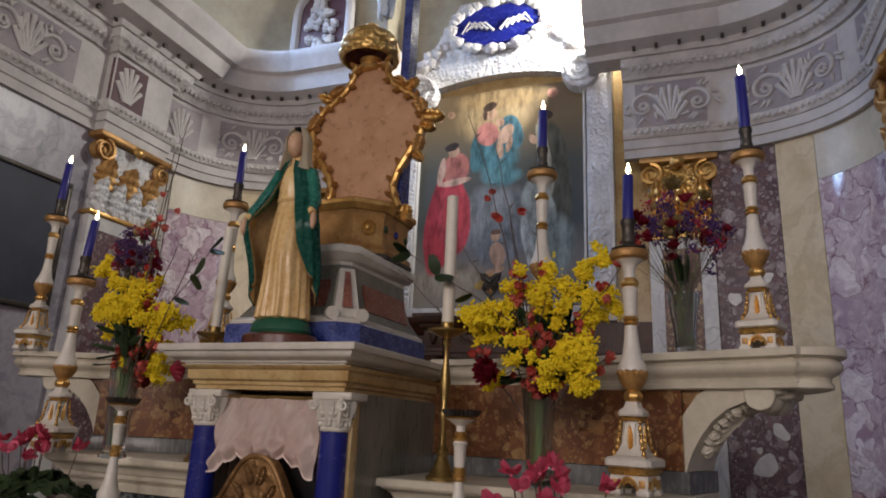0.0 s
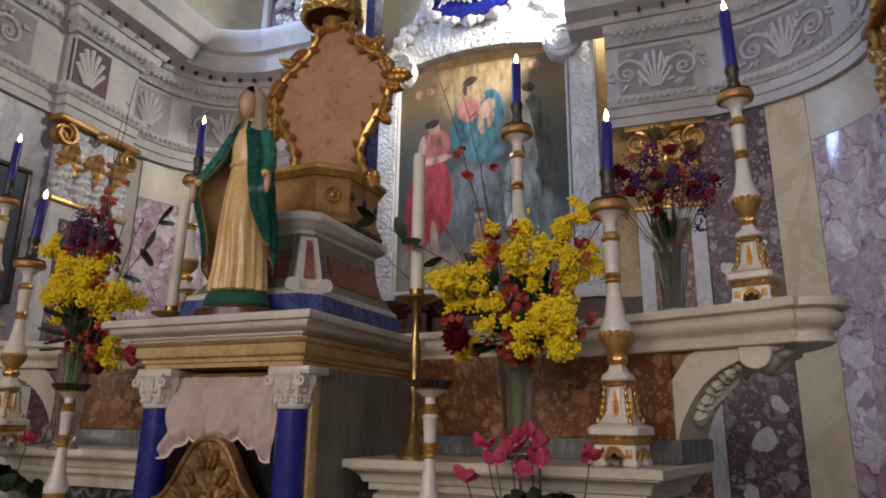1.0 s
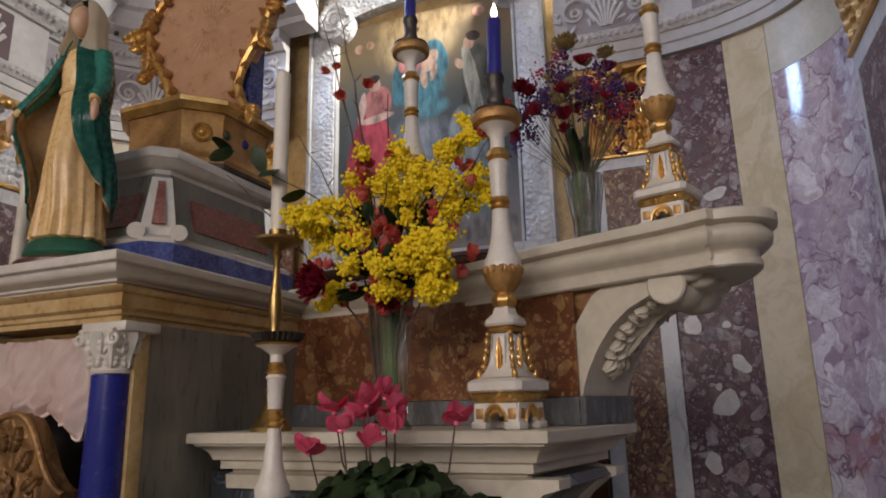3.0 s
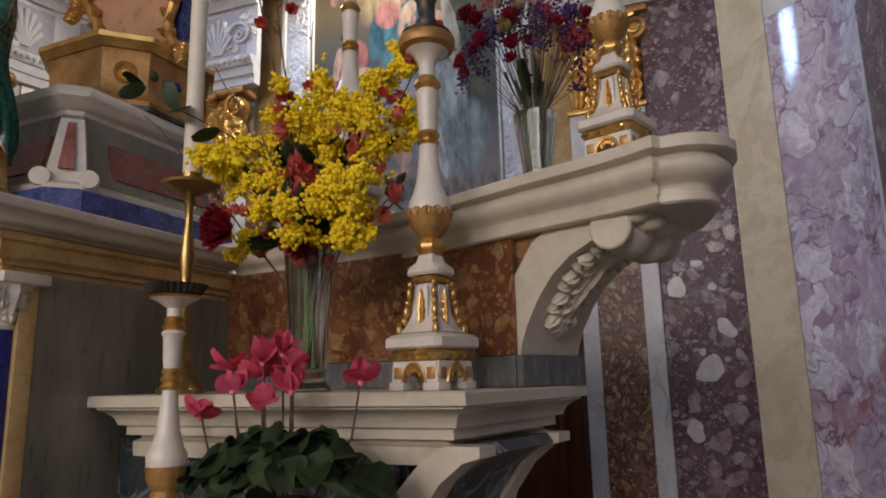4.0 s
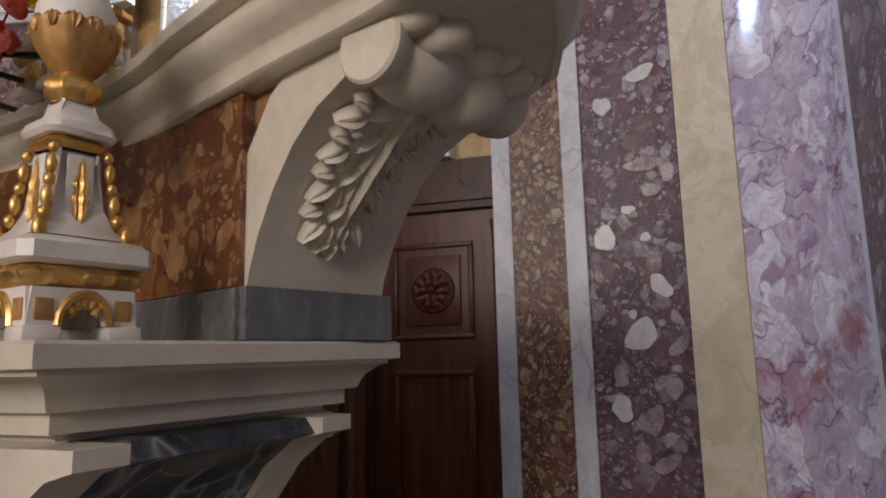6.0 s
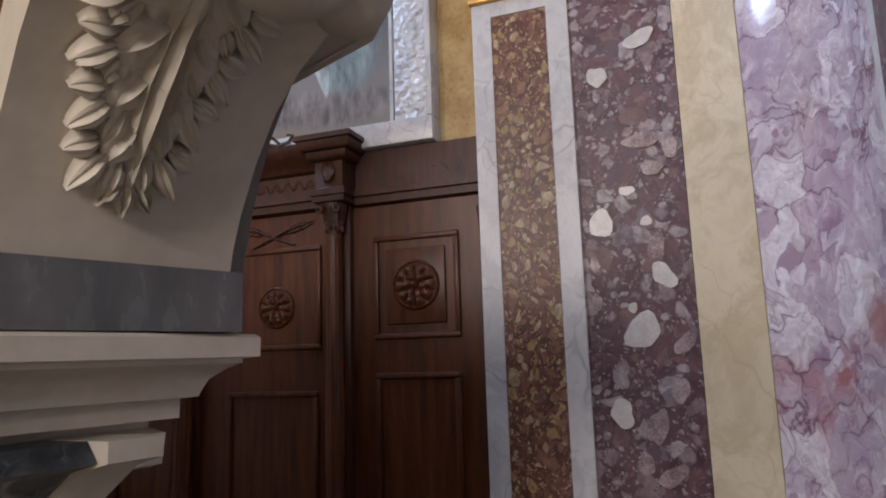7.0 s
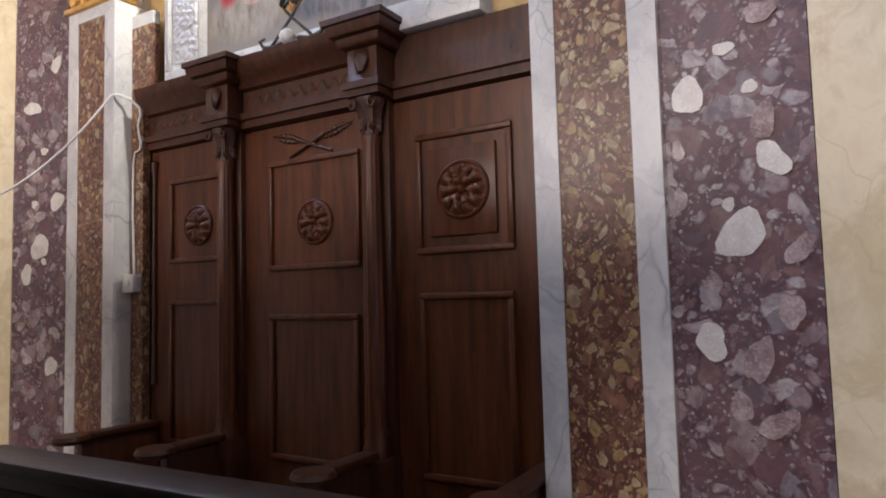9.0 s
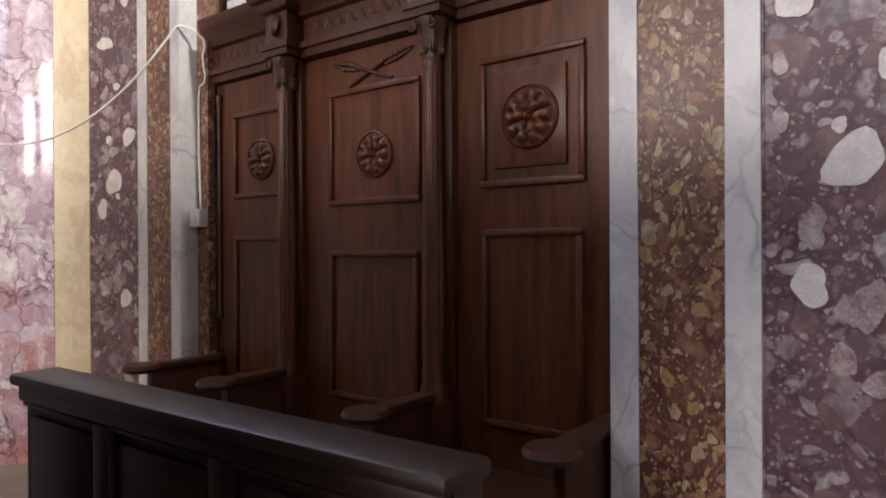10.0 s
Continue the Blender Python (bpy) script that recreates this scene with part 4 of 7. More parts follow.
rnd = random.Random(5)
for s in (-1, 1):
    bm = bmesh.new()
    for k in range(26):
        q = k / 25
        ball(bm, (s * (0.44 + 0.34 * q), 0.02, 5.02 - 0.34 * q + rnd.uniform(-0.05, 0.05)), rnd.uniform(0.03, 0.06), 1, (1, 0.7, 1))
    part("garland", bm, STUCCO_CARVED, lo)

# ---- choir stalls ----
ST = thing("choir_stall", "carved walnut choir stall of three bays with rosettes", "stall", BACK)
bays = [(-1.095, -0.50), (-0.37, 0.375), (0.50, 1.195)]


def rosette_relief(r):
    """A carved flower on a disc: rim, ten outer petals, six inner ones and a boss; grows along +z."""
    bm = bmesh.new()
    rings = []
    for i in range(25):
        f = i / 24
        ring = []
        for k in range(80):
            q = 2 * math.pi * k / 80
            h = 0.008 + 0.012 * math.exp(-((f - 0.93) / 0.05) ** 2)
            h += 0.024 * math.sin(math.pi * min(1, max(0, (f - 0.40) / 0.46))) ** 0.7 * abs(math.cos(5 * q)) ** 0.55
            h += 0.022 * math.sin(math.pi * min(1, max(0, (f - 0.15) / 0.38))) ** 0.7 * abs(math.cos(3 * q + 0.4)) ** 0.6
            h += 0.034 * max(0.0, 1 - (f / 0.17) ** 2)
            ring.append(bm.verts.new((r * f * math.cos(q), r * f * math.sin(q), h)) if i else None)
        rings.append(ring)
    low = [bm.verts.new((r * math.cos(2 * math.pi * k / 80), r * math.sin(2 * math.pi * k / 80), -0.002)) for k in range(80)]
    mid = bm.verts.new((0, 0, 0.042))
    for k in range(80):
        n = (k + 1) % 80
        bm.faces.new((mid, rings[1][k], rings[1][n]))
        for i in range(1, 24):
            bm.faces.new((rings[i][k], rings[i + 1][k], rings[i + 1][n], rings[i][n]))
        bm.faces.new((rings[24][k], low[k], low[n], rings[24][n]))
    return bm


def panelled(parent, u0, u1, v, z0, z1, name, tablet=True, rosette=None):
    """A raised moulding round a recessed field; some with a raised tablet, some with a carved flower."""
    w = 0.026
    p = part(name, boxes((u0 + w, u1 - w, v - 0.004, v + 0.004, z0 + w, z1 - w)), WOOD_PANEL, parent, smooth=False)
    front = v - 0.004
    for rail in ((u0, u1, v - 0.020, v, z1 - w, z1), (u0, u1, v - 0.020, v, z0, z0 + w), (u0, u0 + w, v - 0.020, v, z0 + w, z1 - w), (u1 - w, u1, v - 0.020, v, z0 + w, z1 - w)):
        part("moulding", boxes(rail, bevel=0.007), WOOD_PANEL, p)
    if tablet:
        k = 0.068
        front = v - 0.020
        part("tablet", boxes((u0 + k, u1 - k, front, v - 0.004, z0 + k, z1 - k), bevel=0.004), WOOD_PANEL, p)
    if rosette:
        cx, cz, r = rosette
        part("rosette", rosette_relief(r), WOOD_PANEL, p, m=Matrix.Translation((cx, front + 0.002, cz)) @ Matrix.Rotation(radians(90), 4, "X"))
    return p


part("back_boards", boxes((-1.095, 1.195, 0.075, 0.115, 0.0, 2.30)), WOOD, ST, smooth=False)
for i, (u0, u1) in enumerate(bays):
    mid = i == 1
    v = 0.055 if not mid else 0.045
    part("bay_board", boxes((u0, u1, v, 0.08, 0.12, 2.16)), WOOD_PANEL, ST, smooth=False)
    if mid:
        panelled(ST, -0.205, 0.332, v, 1.478, 1.992, "upper_panel", False, (0.076, 1.690, 0.104))
        panelled(ST, -0.205, 0.318, v, 0.62, 1.278, "lower_panel", False)
    elif i == 2:
        panelled(ST, 0.617, 1.050, v, 1.512, 2.003, "upper_panel", True, (0.838, 1.758, 0.118))
        panelled(ST, 0.622, 1.040, v, 0.62, 1.356, "lower_panel", False)
    else:
        panelled(ST, -0.935, -0.535, v, 1.548, 1.990, "upper_panel", False, (-0.712, 1.735, 0.104))
        panelled(ST, -0.935, -0.545, v, 0.62, 1.356, "lower_panel", False)
    # small edge colonnette against the pilaster
    if not mid:
        e = 1.165 if i == 2 else -1.062
        part("edge_colonnette", lathe([(0.016, 0.0), (0.016, 0.02), (0.012, 0.03), (0.012, 1.1), (0.018, 1.14), (0.022, 1.18), (0.012, 1.19)], 12, (e, 0.045, 0.92)), WOOD, ST)
# two columns carrying the broken entablature
for s, u in ((-1, -0.435), (1, 0.44)):
    col = part("column", lathe([(0.055, 0.70), (0.055, 0.74), (0.046, 0.76), (0.050, 0.79), (0.042, 0.82), (0.043, 0.86), (0.043, 1.10), (0.036, 1.96), (0.036, 1.98), (0.042, 2.0), (0.036, 2.02)], 72, (u, -0.02, 0), lambda a, i: 1 + (0.045 * math.cos(12 * a) if 4 < i < 8 else 0)), WOOD_PANEL, ST)
    cp = lathe([(0.038, 2.02), (0.046, 2.08), (0.060, 2.14), (0.066, 2.155), (0.066, 2.17)], 24, (u, -0.02, 0), lambda a, i: 1 + 0.10 * math.cos(8 * a) if 0 < i < 3 else 1)
    part("capital", cp, WOOD, col)
    for k in range(8):
        q = 2 * math.pi * k / 8
        part("leaf", leaf_relief(0.095, 0.017, 0.016, 3, 0.022, 12, 6), WOOD, col, m=Matrix.Translation((u + 0.040 * math.cos(q), -0.02 + 0.040 * math.sin(q), 2.030)) @ Matrix.Rotation(q + math.pi / 2, 4, "Z") @ Matrix.Rotation(radians(80), 4, "X"))
    for q in (-1, 1):
        bm = bmesh.new()
        scroll_ribbon(bm, (u + q * 0.050, -0.082, 2.140), (1, 0, 0), (0, 0, 1), 0.022, 1.4, 0.008, start=1.5, flip=q)
        part("volute", bm, WOOD, col)
    part("pier", boxes((u - 0.065, u + 0.065, 0.015, 0.08, 0.1, 2.17), bevel=0.004), WOOD, ST)
    part("column_plinth", boxes((u - 0.075, u + 0.075, -0.09, 0.08, 0.12, 0.70), bevel=0.006), WOOD, ST)
    ent = moulded([(u - 0.155, -0.155), (u + 0.155, -0.155), (u + 0.155, 0.155), (u - 0.155, 0.155)], [(0.085, 2.172), (0.07, 2.178), (0.07, 2.205), (0.062, 2.209), (0.062, 2.238), (0.078, 2.245), (0.080, 2.25), (0.080, 2.375), (0.060, 2.382), (0.048, 2.395), (0.045, 2.42), (0.024, 2.428), (0.014, 2.45), (0.012, 2.468), (0.0, 2.473), (0.0, 2.497), (0.004, 2.50)])
    part("entablature_block", ent, WOOD, ST)
    part("block_boss", blob((u, -0.08, 2.32), 0.035, 0.025, 0.05, u, 0.4, 2, 3.0), WOOD, ST)


def lintel(u0, u1, front, top):
    prof = [(0.0, 2.165), (0.02, 2.17), (0.02, 2.205), (0.035, 2.21), (0.035, 2.24), (0.005, 2.245), (0.005, 2.35)]
    if top:
        prof += [(0.03, 2.36), (0.05, 2.40), (0.085, 2.42), (0.10, 2.46), (0.105, 2.485)]
    pts = [(u0, front - d, z) for d, z in prof]
    pts += [(u0, 0.10, prof[-1][1]), (u0, 0.10, 2.165)]
    return extrude_poly(pts, (u1 - u0, 0, 0))


part("lintel", lintel(-0.35, 0.355, 0.02, True), WOOD, ST)
part("lintel", lintel(-1.100, -0.52, 0.045, True), WOOD, ST)
part("lintel", lintel(0.525, 1.195, 0.045, False), WOOD, ST, "plain lintel whose cornice is missing")
bm = boxes((0.525, 1.195, 0.05, 0.115, 2.35, 2.44))
for k in range(12):
    scroll_ribbon(bm, (0.60 + 0.048 * k, 0.046, 2.295 + 0.012 * math.sin(k)), (1, 0, 0), (0, 0, 1), 0.022, 1.2, 0.008, start=k, flip=1 if k % 2 else -1)
part("scroll_frieze", bm, WOOD, ST)
# crossed palm carving above the middle panel
for q in (-1, 1):
    bm = bmesh.new()
    tube(bm, [(0.055 - q * 0.125, 0.038, 2.004), (0.055 - q * 0.06, 0.035, 2.026), (0.055 + q * 0.02, 0.032, 2.058), (0.055 + q * 0.085, 0.034, 2.082)], 0.007, 0.010, 8)
    join(bm, leaf_relief(0.180, 0.026, 0.018, 6, 0.0, 24, 8), Matrix.Translation((0.055 + q * 0.065, 0.044, 2.074)) @ Matrix.Rotation(q * 1.33, 4, "Y") @ Matrix.Rotation(radians(90), 4, "X"))
    part("palm", bm, WOOD, ST)
# vine carved along the frieze of each lintel
for u0, u1, v in ((-0.33, 0.335, 0.0185), (-1.08, -0.55, 0.0435)):
    bm = bmesh.new()
    n = 150
    tube(bm, [(u0 + (u1 - u0) * k / n, v, 2.30 + 0.020 * math.sin(k * 0.42)) for k in range(n + 1)], 0.007, 0.007, 6)
    for k in range(14):
        uu = u0 + (u1 - u0) * (k + 0.5) / 14
        join(bm, leaf_relief(0.050, 0.015, 0.010, 3, 0.0, 8, 6), Matrix.Translation((uu, v + 0.004, 2.30)) @ Matrix.Rotation(2.2 * (-1) ** k, 4, "Y") @ Matrix.Rotation(radians(90), 4, "X"))
    part("carved_vine", bm, WOOD, ST)
# seat and arm rests
part("seat", boxes((-1.09, 1.19, -0.42, 0.05, 0.42, 0.47), bevel=0.012), WOOD, ST)
part("seat_front", boxes((-1.08, 1.17, -0.38, -0.34, 0.0, 0.42)), WOOD, ST)
for u in (-1.055, -0.435, 0.44, 1.155):
    arm = boxes((u - 0.04, u + 0.04, -0.40, 0.05, 0.70, 0.735), bevel=0.012)
    join(arm, lathe([(0, -0.02), (0.075, -0.018), (0.085, 0.0), (0.075, 0.018), (0, 0.02)], 20), Matrix.Translation((u, -0.40, 0.718)))
    part("arm_rest", arm, WOOD, ST)
    part("arm_support", boxes((u - 0.022, u + 0.022, -0.36, 0.05, 0.0, 0.70), bevel=0.006), WOOD, ST)

# metal ornament lying on the cornice
orn = thing("palm_ornament", "dark metal ornament of crossed palms and a wheel on the stall", "ornament", BACK @ Matrix.Translation((0.0, -0.02, 2.4865)) @ Matrix.Scale(1.35, 4))
for s in (-1, 1):
    bm = bmesh.new()
    tube(bm, [(-s * 0.10, 0, 0.02), (0, 0, 0.11), (s * 0.05, 0, 0.165)], 0.006, 0.005, 6)
    part("stalk", bm, BRONZE, orn)
    part("palm", leaf_relief(0.15, 0.034, 0.016, 3), BRONZE, orn, m=Matrix.Translation((s * 0.045, 0, 0.155)) @ Matrix.Rotation(radians(-s * 48), 4, "Y") @ Matrix.Rotation(radians(90), 4, "X"))
part("middle_leaf", leaf_relief(0.13, 0.030, 0.014, 3), GOLD_DULL, orn, m=Matrix.Translation((0, 0.005, 0.13)) @ Matrix.Rotation(radians(90), 4, "X"))
bm = bmesh.new()
ball(bm, (0.0, -0.02, 0.035), 0.028, 2)
part("glass_boss", bm, STRIP_MARBLE, orn)
bm = bmesh.new()
for s in (-1, 1):
    tube(bm, [(0.03 * s, 0, 0.03), (0.08 * s, 0, 0.02), (0.13 * s, 0, 0.03), (0.15 * s, 0, 0.055), (0.125 * s, 0, 0.06)], 0.009, 0.005, 6)
part("scroll_base", bm, BRONZE, orn)

# kneeler in front of the stalls
KN = thing("kneeler", "dark panelled wooden kneeler before the choir stall", "kneeler", Matrix.Translation((-0.10, 3.68, 0)) @ Matrix.Rotation(radians(4.7), 4, "Z"))
part("top_board", boxes((-1.475, 0.0, -0.070, 0.070, 0.916, 0.95), bevel=0.013), WOOD_KNEELER, KN)
part("front_board", boxes((-1.45, -0.03, -0.028, -0.004, 0.04, 0.913)), WOOD_KNEELER, KN, smooth=False)
part("top_moulding", boxes((-1.46, -0.012, -0.052, -0.028, 0.872, 0.915), bevel=0.010), WOOD_KNEELER, KN)
part("base_moulding", boxes((-1.46, -0.012, -0.058, -0.028, 0.0, 0.12), bevel=0.008), WOOD_KNEELER, KN)
for u in (-1.46, -0.042):
    part("end_board", boxes((u, u + 0.03, -0.027, 0.36, 0.0, 0.70), (u, u + 0.03, -0.027, 0.056, 0.70, 0.915), bevel=0.003), WOOD_KNEELER, KN)
part("shelf_board", boxes((-1.43, -0.042, -0.003, 0.34, 0.66, 0.68)), WOOD_KNEELER, KN)
for k in range(4):
    u = -1.435 + 0.455 * k
    w = 0.38 if k < 3 else 0.05
    for z0, z1 in ((0.862, 0.871), (0.121, 0.20)):
        part("rail", boxes((u - 0.005, u + min(w, 0.38) + 0.005, -0.047, -0.029, z0, z1), bevel=0.003), WOOD_KNEELER, KN)
    if k < 3:
        part("panel", boxes((u + 0.022, u + w - 0.022, -0.038, -0.029, 0.225, 0.835), bevel=0.004), WOOD_KNEELER, KN)
        part("stile", boxes((u + w, u + 0.455, -0.052, -0.029, 0.121, 0.871), bevel=0.006), WOOD_KNEELER, KN)

# cable and socket box on the west pilaster
cb = thing("cable", "white electric cable hanging across the marble wall", "cable", BACK)
bm = bmesh.new()
A, Bp = Vector((-1.205, -0.118, 2.46)), Vector((-2.02, -0.69, 1.856))
pts = []
for k in range(17):
    q = k / 16
    p = A.lerp(Bp, q)
    p.z -= 0.764 * q * (1 - q)
    pts.append(p)
pts += [Vector((-2.20, -0.82, 1.90)), Vector((-2.36, -0.96, 2.0)), Vector((-2.488, -1.10, 2.14))]
tube(bm, pts, 0.0065, 0.0065, 6)
loose = [(-1.205, -0.118, 2.46), (-1.180, -0.10, 2.465), (-1.150, -0.05, 2.45), (-1.112, -0.015, 2.40), (-1.104, -0.012, 2.36), (-1.130, -0.01, 2.31), (-1.122, -0.01, 2.27), (-1.104, -0.01, 2.21), (-1.112, -0.01, 2.17), (-1.160, -0.007, 2.16), (-1.172, -0.007, 2.10), (-1.175, -0.007, 1.80), (-1.160, -0.007, 1.50)]
tube(bm, loose, 0.0065, 0.0065, 6)
part("wire", bm, PLASTIC, cb)
sb = thing("socket_box", "small white plastic socket box on the pilaster", "socket", BACK)
part("body", boxes((-1.195, -1.102, -0.055, -0.001, 1.405, 1.500), bevel=0.006), PLASTIC, sb)
part("lid", lathe([(0.022, 0.0), (0.022, 0.006), (0.0, 0.008)], 18), PLASTIC, sb, m=Matrix.Translation((-1.148, -0.055, 1.455)) @ Matrix.Rotation(radians(90), 4, "X"))


# ---- the altar ----
def mirror(pts):
    return [(2 * AX - x, y) for x, y in reversed(pts)]


def spline(pts, n=5):
    """Smooth plan curve through points."""
    out = []
    P = [Vector(p) for p in pts]
    for i in range(len(P) - 1):
        p0, p1, p2, p3 = P[max(i - 1, 0)], P[i], P[i + 1], P[min(i + 2, len(P) - 1)]
        for k in range(n):
            t = k / n
            q = 0.5 * ((2 * p1) + (p2 - p0) * t + (2 * p0 - 5 * p1 + 4 * p2 - p3) * t * t + (3 * p1 - p0 - 3 * p2 + p3) * t ** 3)
            out.append((q.x, q.y))
    out.append(tuple(pts[-1]))
    return out


Z_LOW, Z_UP, Z_TAB, Z_MENSA = 1.462, 1.927, 1.898, 1.14
RISER = [(-1.12, 2.69), (-0.93, 2.665), (-0.464, 2.598), (-0.20, 2.508), (-0.085, 2.463)]
FRONT = [(-1.12, 2.655), (-0.93, 2.635), (-0.464, 2.558), (-0.20, 2.448), (-0.034, 2.378), (0.138, 2.312), (0.262, 2.248)]
END = [(0.276, 2.264), (0.315, 2.262), (0.355, 2.275), (0.390, 2.305), (0.408, 2.35), (0.410, 2.41), (0.395, 2.50), (0.36, 2.62)]
BACKLINE = [(0.20, 2.78), (-0.10, 2.90), (-0.50, 3.0), (-1.12, 3.05)]
EDGE_PROFILE = [(0.052, -0.124), (0.043, -0.122), (0.040, -0.119), (0.040, -0.106), (0.046, -0.103), (0.046, -0.090), (0.042, -0.085), (0.026, -0.077), (0.014, -0.064), (0.012, -0.050), (0.018, -0.040), (0.024, -0.034), (0.024, -0.030), (0.004, -0.028), (0.0, -0.025), (0.0, -0.004), (0.004, 0.0)]


def altar_side(sign):
    """Everything of the altar on one side of the tabernacle, except what stands on it."""
    def pl(pts):
        return list(pts) if sign > 0 else mirror(pts)

    def fx(p):
        return p if sign > 0 else (2 * AX - p[0], *p[1:])
    t = thing("altar_gradine", "tiered marble altar gradine with breccia riser and moulded shelves", "altar", group="altar tiers")
    # upper shelf
    plan = spline(FRONT, 4) + END + BACKLINE
    us = moulded(pl(plan), [(d, Z_UP + z) for d, z in EDGE_PROFILE])
    bmesh.ops.delete(us, geom=[f for f in us.faces if len(f.verts) > 8 and f.calc_center_median().z < Z_UP - 0.12], context="FACES")
    part("upper_shelf", us, CREAM_STONE, t)
    # its soffit, set back behind the lowest moulding
    edge = [(x + 0.018, y + 0.044) for x, y in spline(FRONT, 4)[:-3]]
    edge += [(0.25 + (x - 0.25) * 0.70, 2.46 + (y - 2.46) * 0.78) for x, y in END] + [(x - 0.02, y - 0.03) for x, y in BACKLINE]
    part("soffit", moulded(pl(edge), [(0, Z_UP - 0.1225), (0, Z_UP - 0.095)]), CREAM_STONE, t)
    # riser of red breccia with a grey foot
    rs = spline(RISER, 5)
    back = [(x + 0.02, y + 0.22) for x, y in reversed(rs)]
    part("riser", moulded(pl(rs + back), [(0, 1.535), (0, 1.822)]), RED_BRECCIA, t)
    foot = [(x, y - 0.006) for x, y in rs]
    part("riser_foot", moulded(pl(foot + back), [(0, 1.464), (0, 1.528), (0.003, 1.533)]), GREY_MARBLE, t)
    # lower shelf
    low = [(-1.10, 2.193), (-0.104, 2.193), (0.012, 2.761), (-0.10, 2.785), (-1.10, 2.98)]
    part("lower_shelf", moulded(pl(low), [(d * 1.05, Z_LOW + z * 1.0) for d, z in ((0.084, -0.150), (0.074, -0.147), (0.072, -0.112), (0.085, -0.105), (0.085, -0.098), (0.062, -0.096), (0.062, -0.074), (0.048, -0.072), (0.046, -0.066), (0.040, -0.052), (0.026, -0.040), (0.014, -0.034), (0.014, -0.029), (0.0, -0.027), (0.0, -0.004), (0.004, 0.0))]), CREAM_STONE, t)
    # lower body: dark panel between brackets
    body = [(-1.10, 2.30), (-0.30, 2.30), (-0.22, 2.75), (-1.10, 2.85)]
    part("lower_panel", moulded(pl(body), [(0, 0.0), (0, 1.355)]), DARK_MARBLE, t)

    du, dv = Vector((0.93, -0.37, 0)), Vector((0.30, 0.953, 0))

    def P3(o, u, z, v=0.0):
        q = Vector((o[0], o[1], 0)) + du * u + dv * v
        q.z = z
        return fx(tuple(q))
    O = (-0.125, 2.490)
    # console under the end of the upper shelf: outer and inner curve of its band
    outer = [(-0.004, 1.535), (-0.002, 1.56), (0.012, 1.64), (0.047, 1.72), (0.098, 1.785), (0.158, 1.822)]
    inner = [(0.335, 1.822), (0.335, 1.79), (0.30, 1.775), (0.255, 1.765), (0.20, 1.742), (0.15, 1.705), (0.108, 1.655), (0.075, 1.60), (0.058, 1.56), (0.052, 1.535)]
    ring = [P3(O, u, z) for u, z in outer + inner]
    vec = dv * 0.258 if sign > 0 else Vector((-dv.x, dv.y, 0)) * 0.258
    console = part("console", extrude_poly(ring, vec), CREAM_STONE, t)
    # rough backing stone behind the console
    bk = [(-0.05, 1.464), (-0.012, 1.464), (0.004, 1.56), (0.030, 1.64), (0.066, 1.71), (0.12, 1.775), (0.175, 1.822), (-0.05, 1.822)]
    part("backing", extrude_poly([P3(O, u, z, 0.259) for u, z in bk], vec * 0.18), SIDE_MARBLE, t, smooth=False)
    # breccia spandrel beside the band
    sp = [P3(O, u, z, 0.012) for u, z in [(-0.05, 1.535), (0.0, 1.535)] + outer[1:] + [(-0.05, 1.822)]]
    part("spandrel", extrude_poly(sp, vec * 0.8), RED_BRECCIA, t, smooth=False)
    # grey block at its foot
    gb = [P3(O, -0.004, 1.464, -0.008), P3(O, 0.062, 1.464, -0.008), P3(O, 0.062, 1.464, 0.27), P3(O, -0.004, 1.464, 0.27)]
    part("console_foot", extrude_poly(gb, (0, 0, 0.07)), GREY_MARBLE, t, smooth=False)
    # volute: a turned bolster along the console's depth
    c = Vector(P3(O, 0.305, 1.785, -0.012))
    bol = lathe([(0.0, 0.0), (0.043, 0.0), (0.047, 0.004), (0.047, 0.016), (0.040, 0.030), (0.038, 0.038), (0.050, 0.052), (0.055, 0.085), (0.052, 0.115), (0.042, 0.128), (0.042, 0.138), (0.054, 0.150), (0.058, 0.180), (0.052, 0.21), (0.040, 0.225), (0.040, 0.235), (0.048, 0.25), (0.044, 0.275), (0.0, 0.28)], 28)
    dvs = dv if sign > 0 else Vector((-dv.x, dv.y, 0))
    rot = dvs.to_track_quat("Z", "Y").to_matrix().to_4x4()
    part("volute", bol, CREAM_STONE, console, m=Matrix.Translation(c) @ rot)
    # lobes of a carved leaf between volute and shelf
    for k in range(7):
        q = Vector(P3(O, 0.352 + 0.010 * math.sin(2.0 * k), 1.806 - 0.010 * (k % 2), 0.015 + 0.038 * k))
        bm = bmesh.new()
        ball(bm, q, 0.026 + 0.005 * (k % 2), 2, (1.35, 0.85, 0.80))
        part("leaf_lobe", bm, CREAM_STONE, console)
    # acanthus leaf hanging on the hollow face
    bm = leaf_relief(0.285, 0.026, 0.036, 1, 0.0, 40, 10)
    join(bm, leaf_relief(0.272, 0.072, 0.026, 4, 0.0, 48, 24))
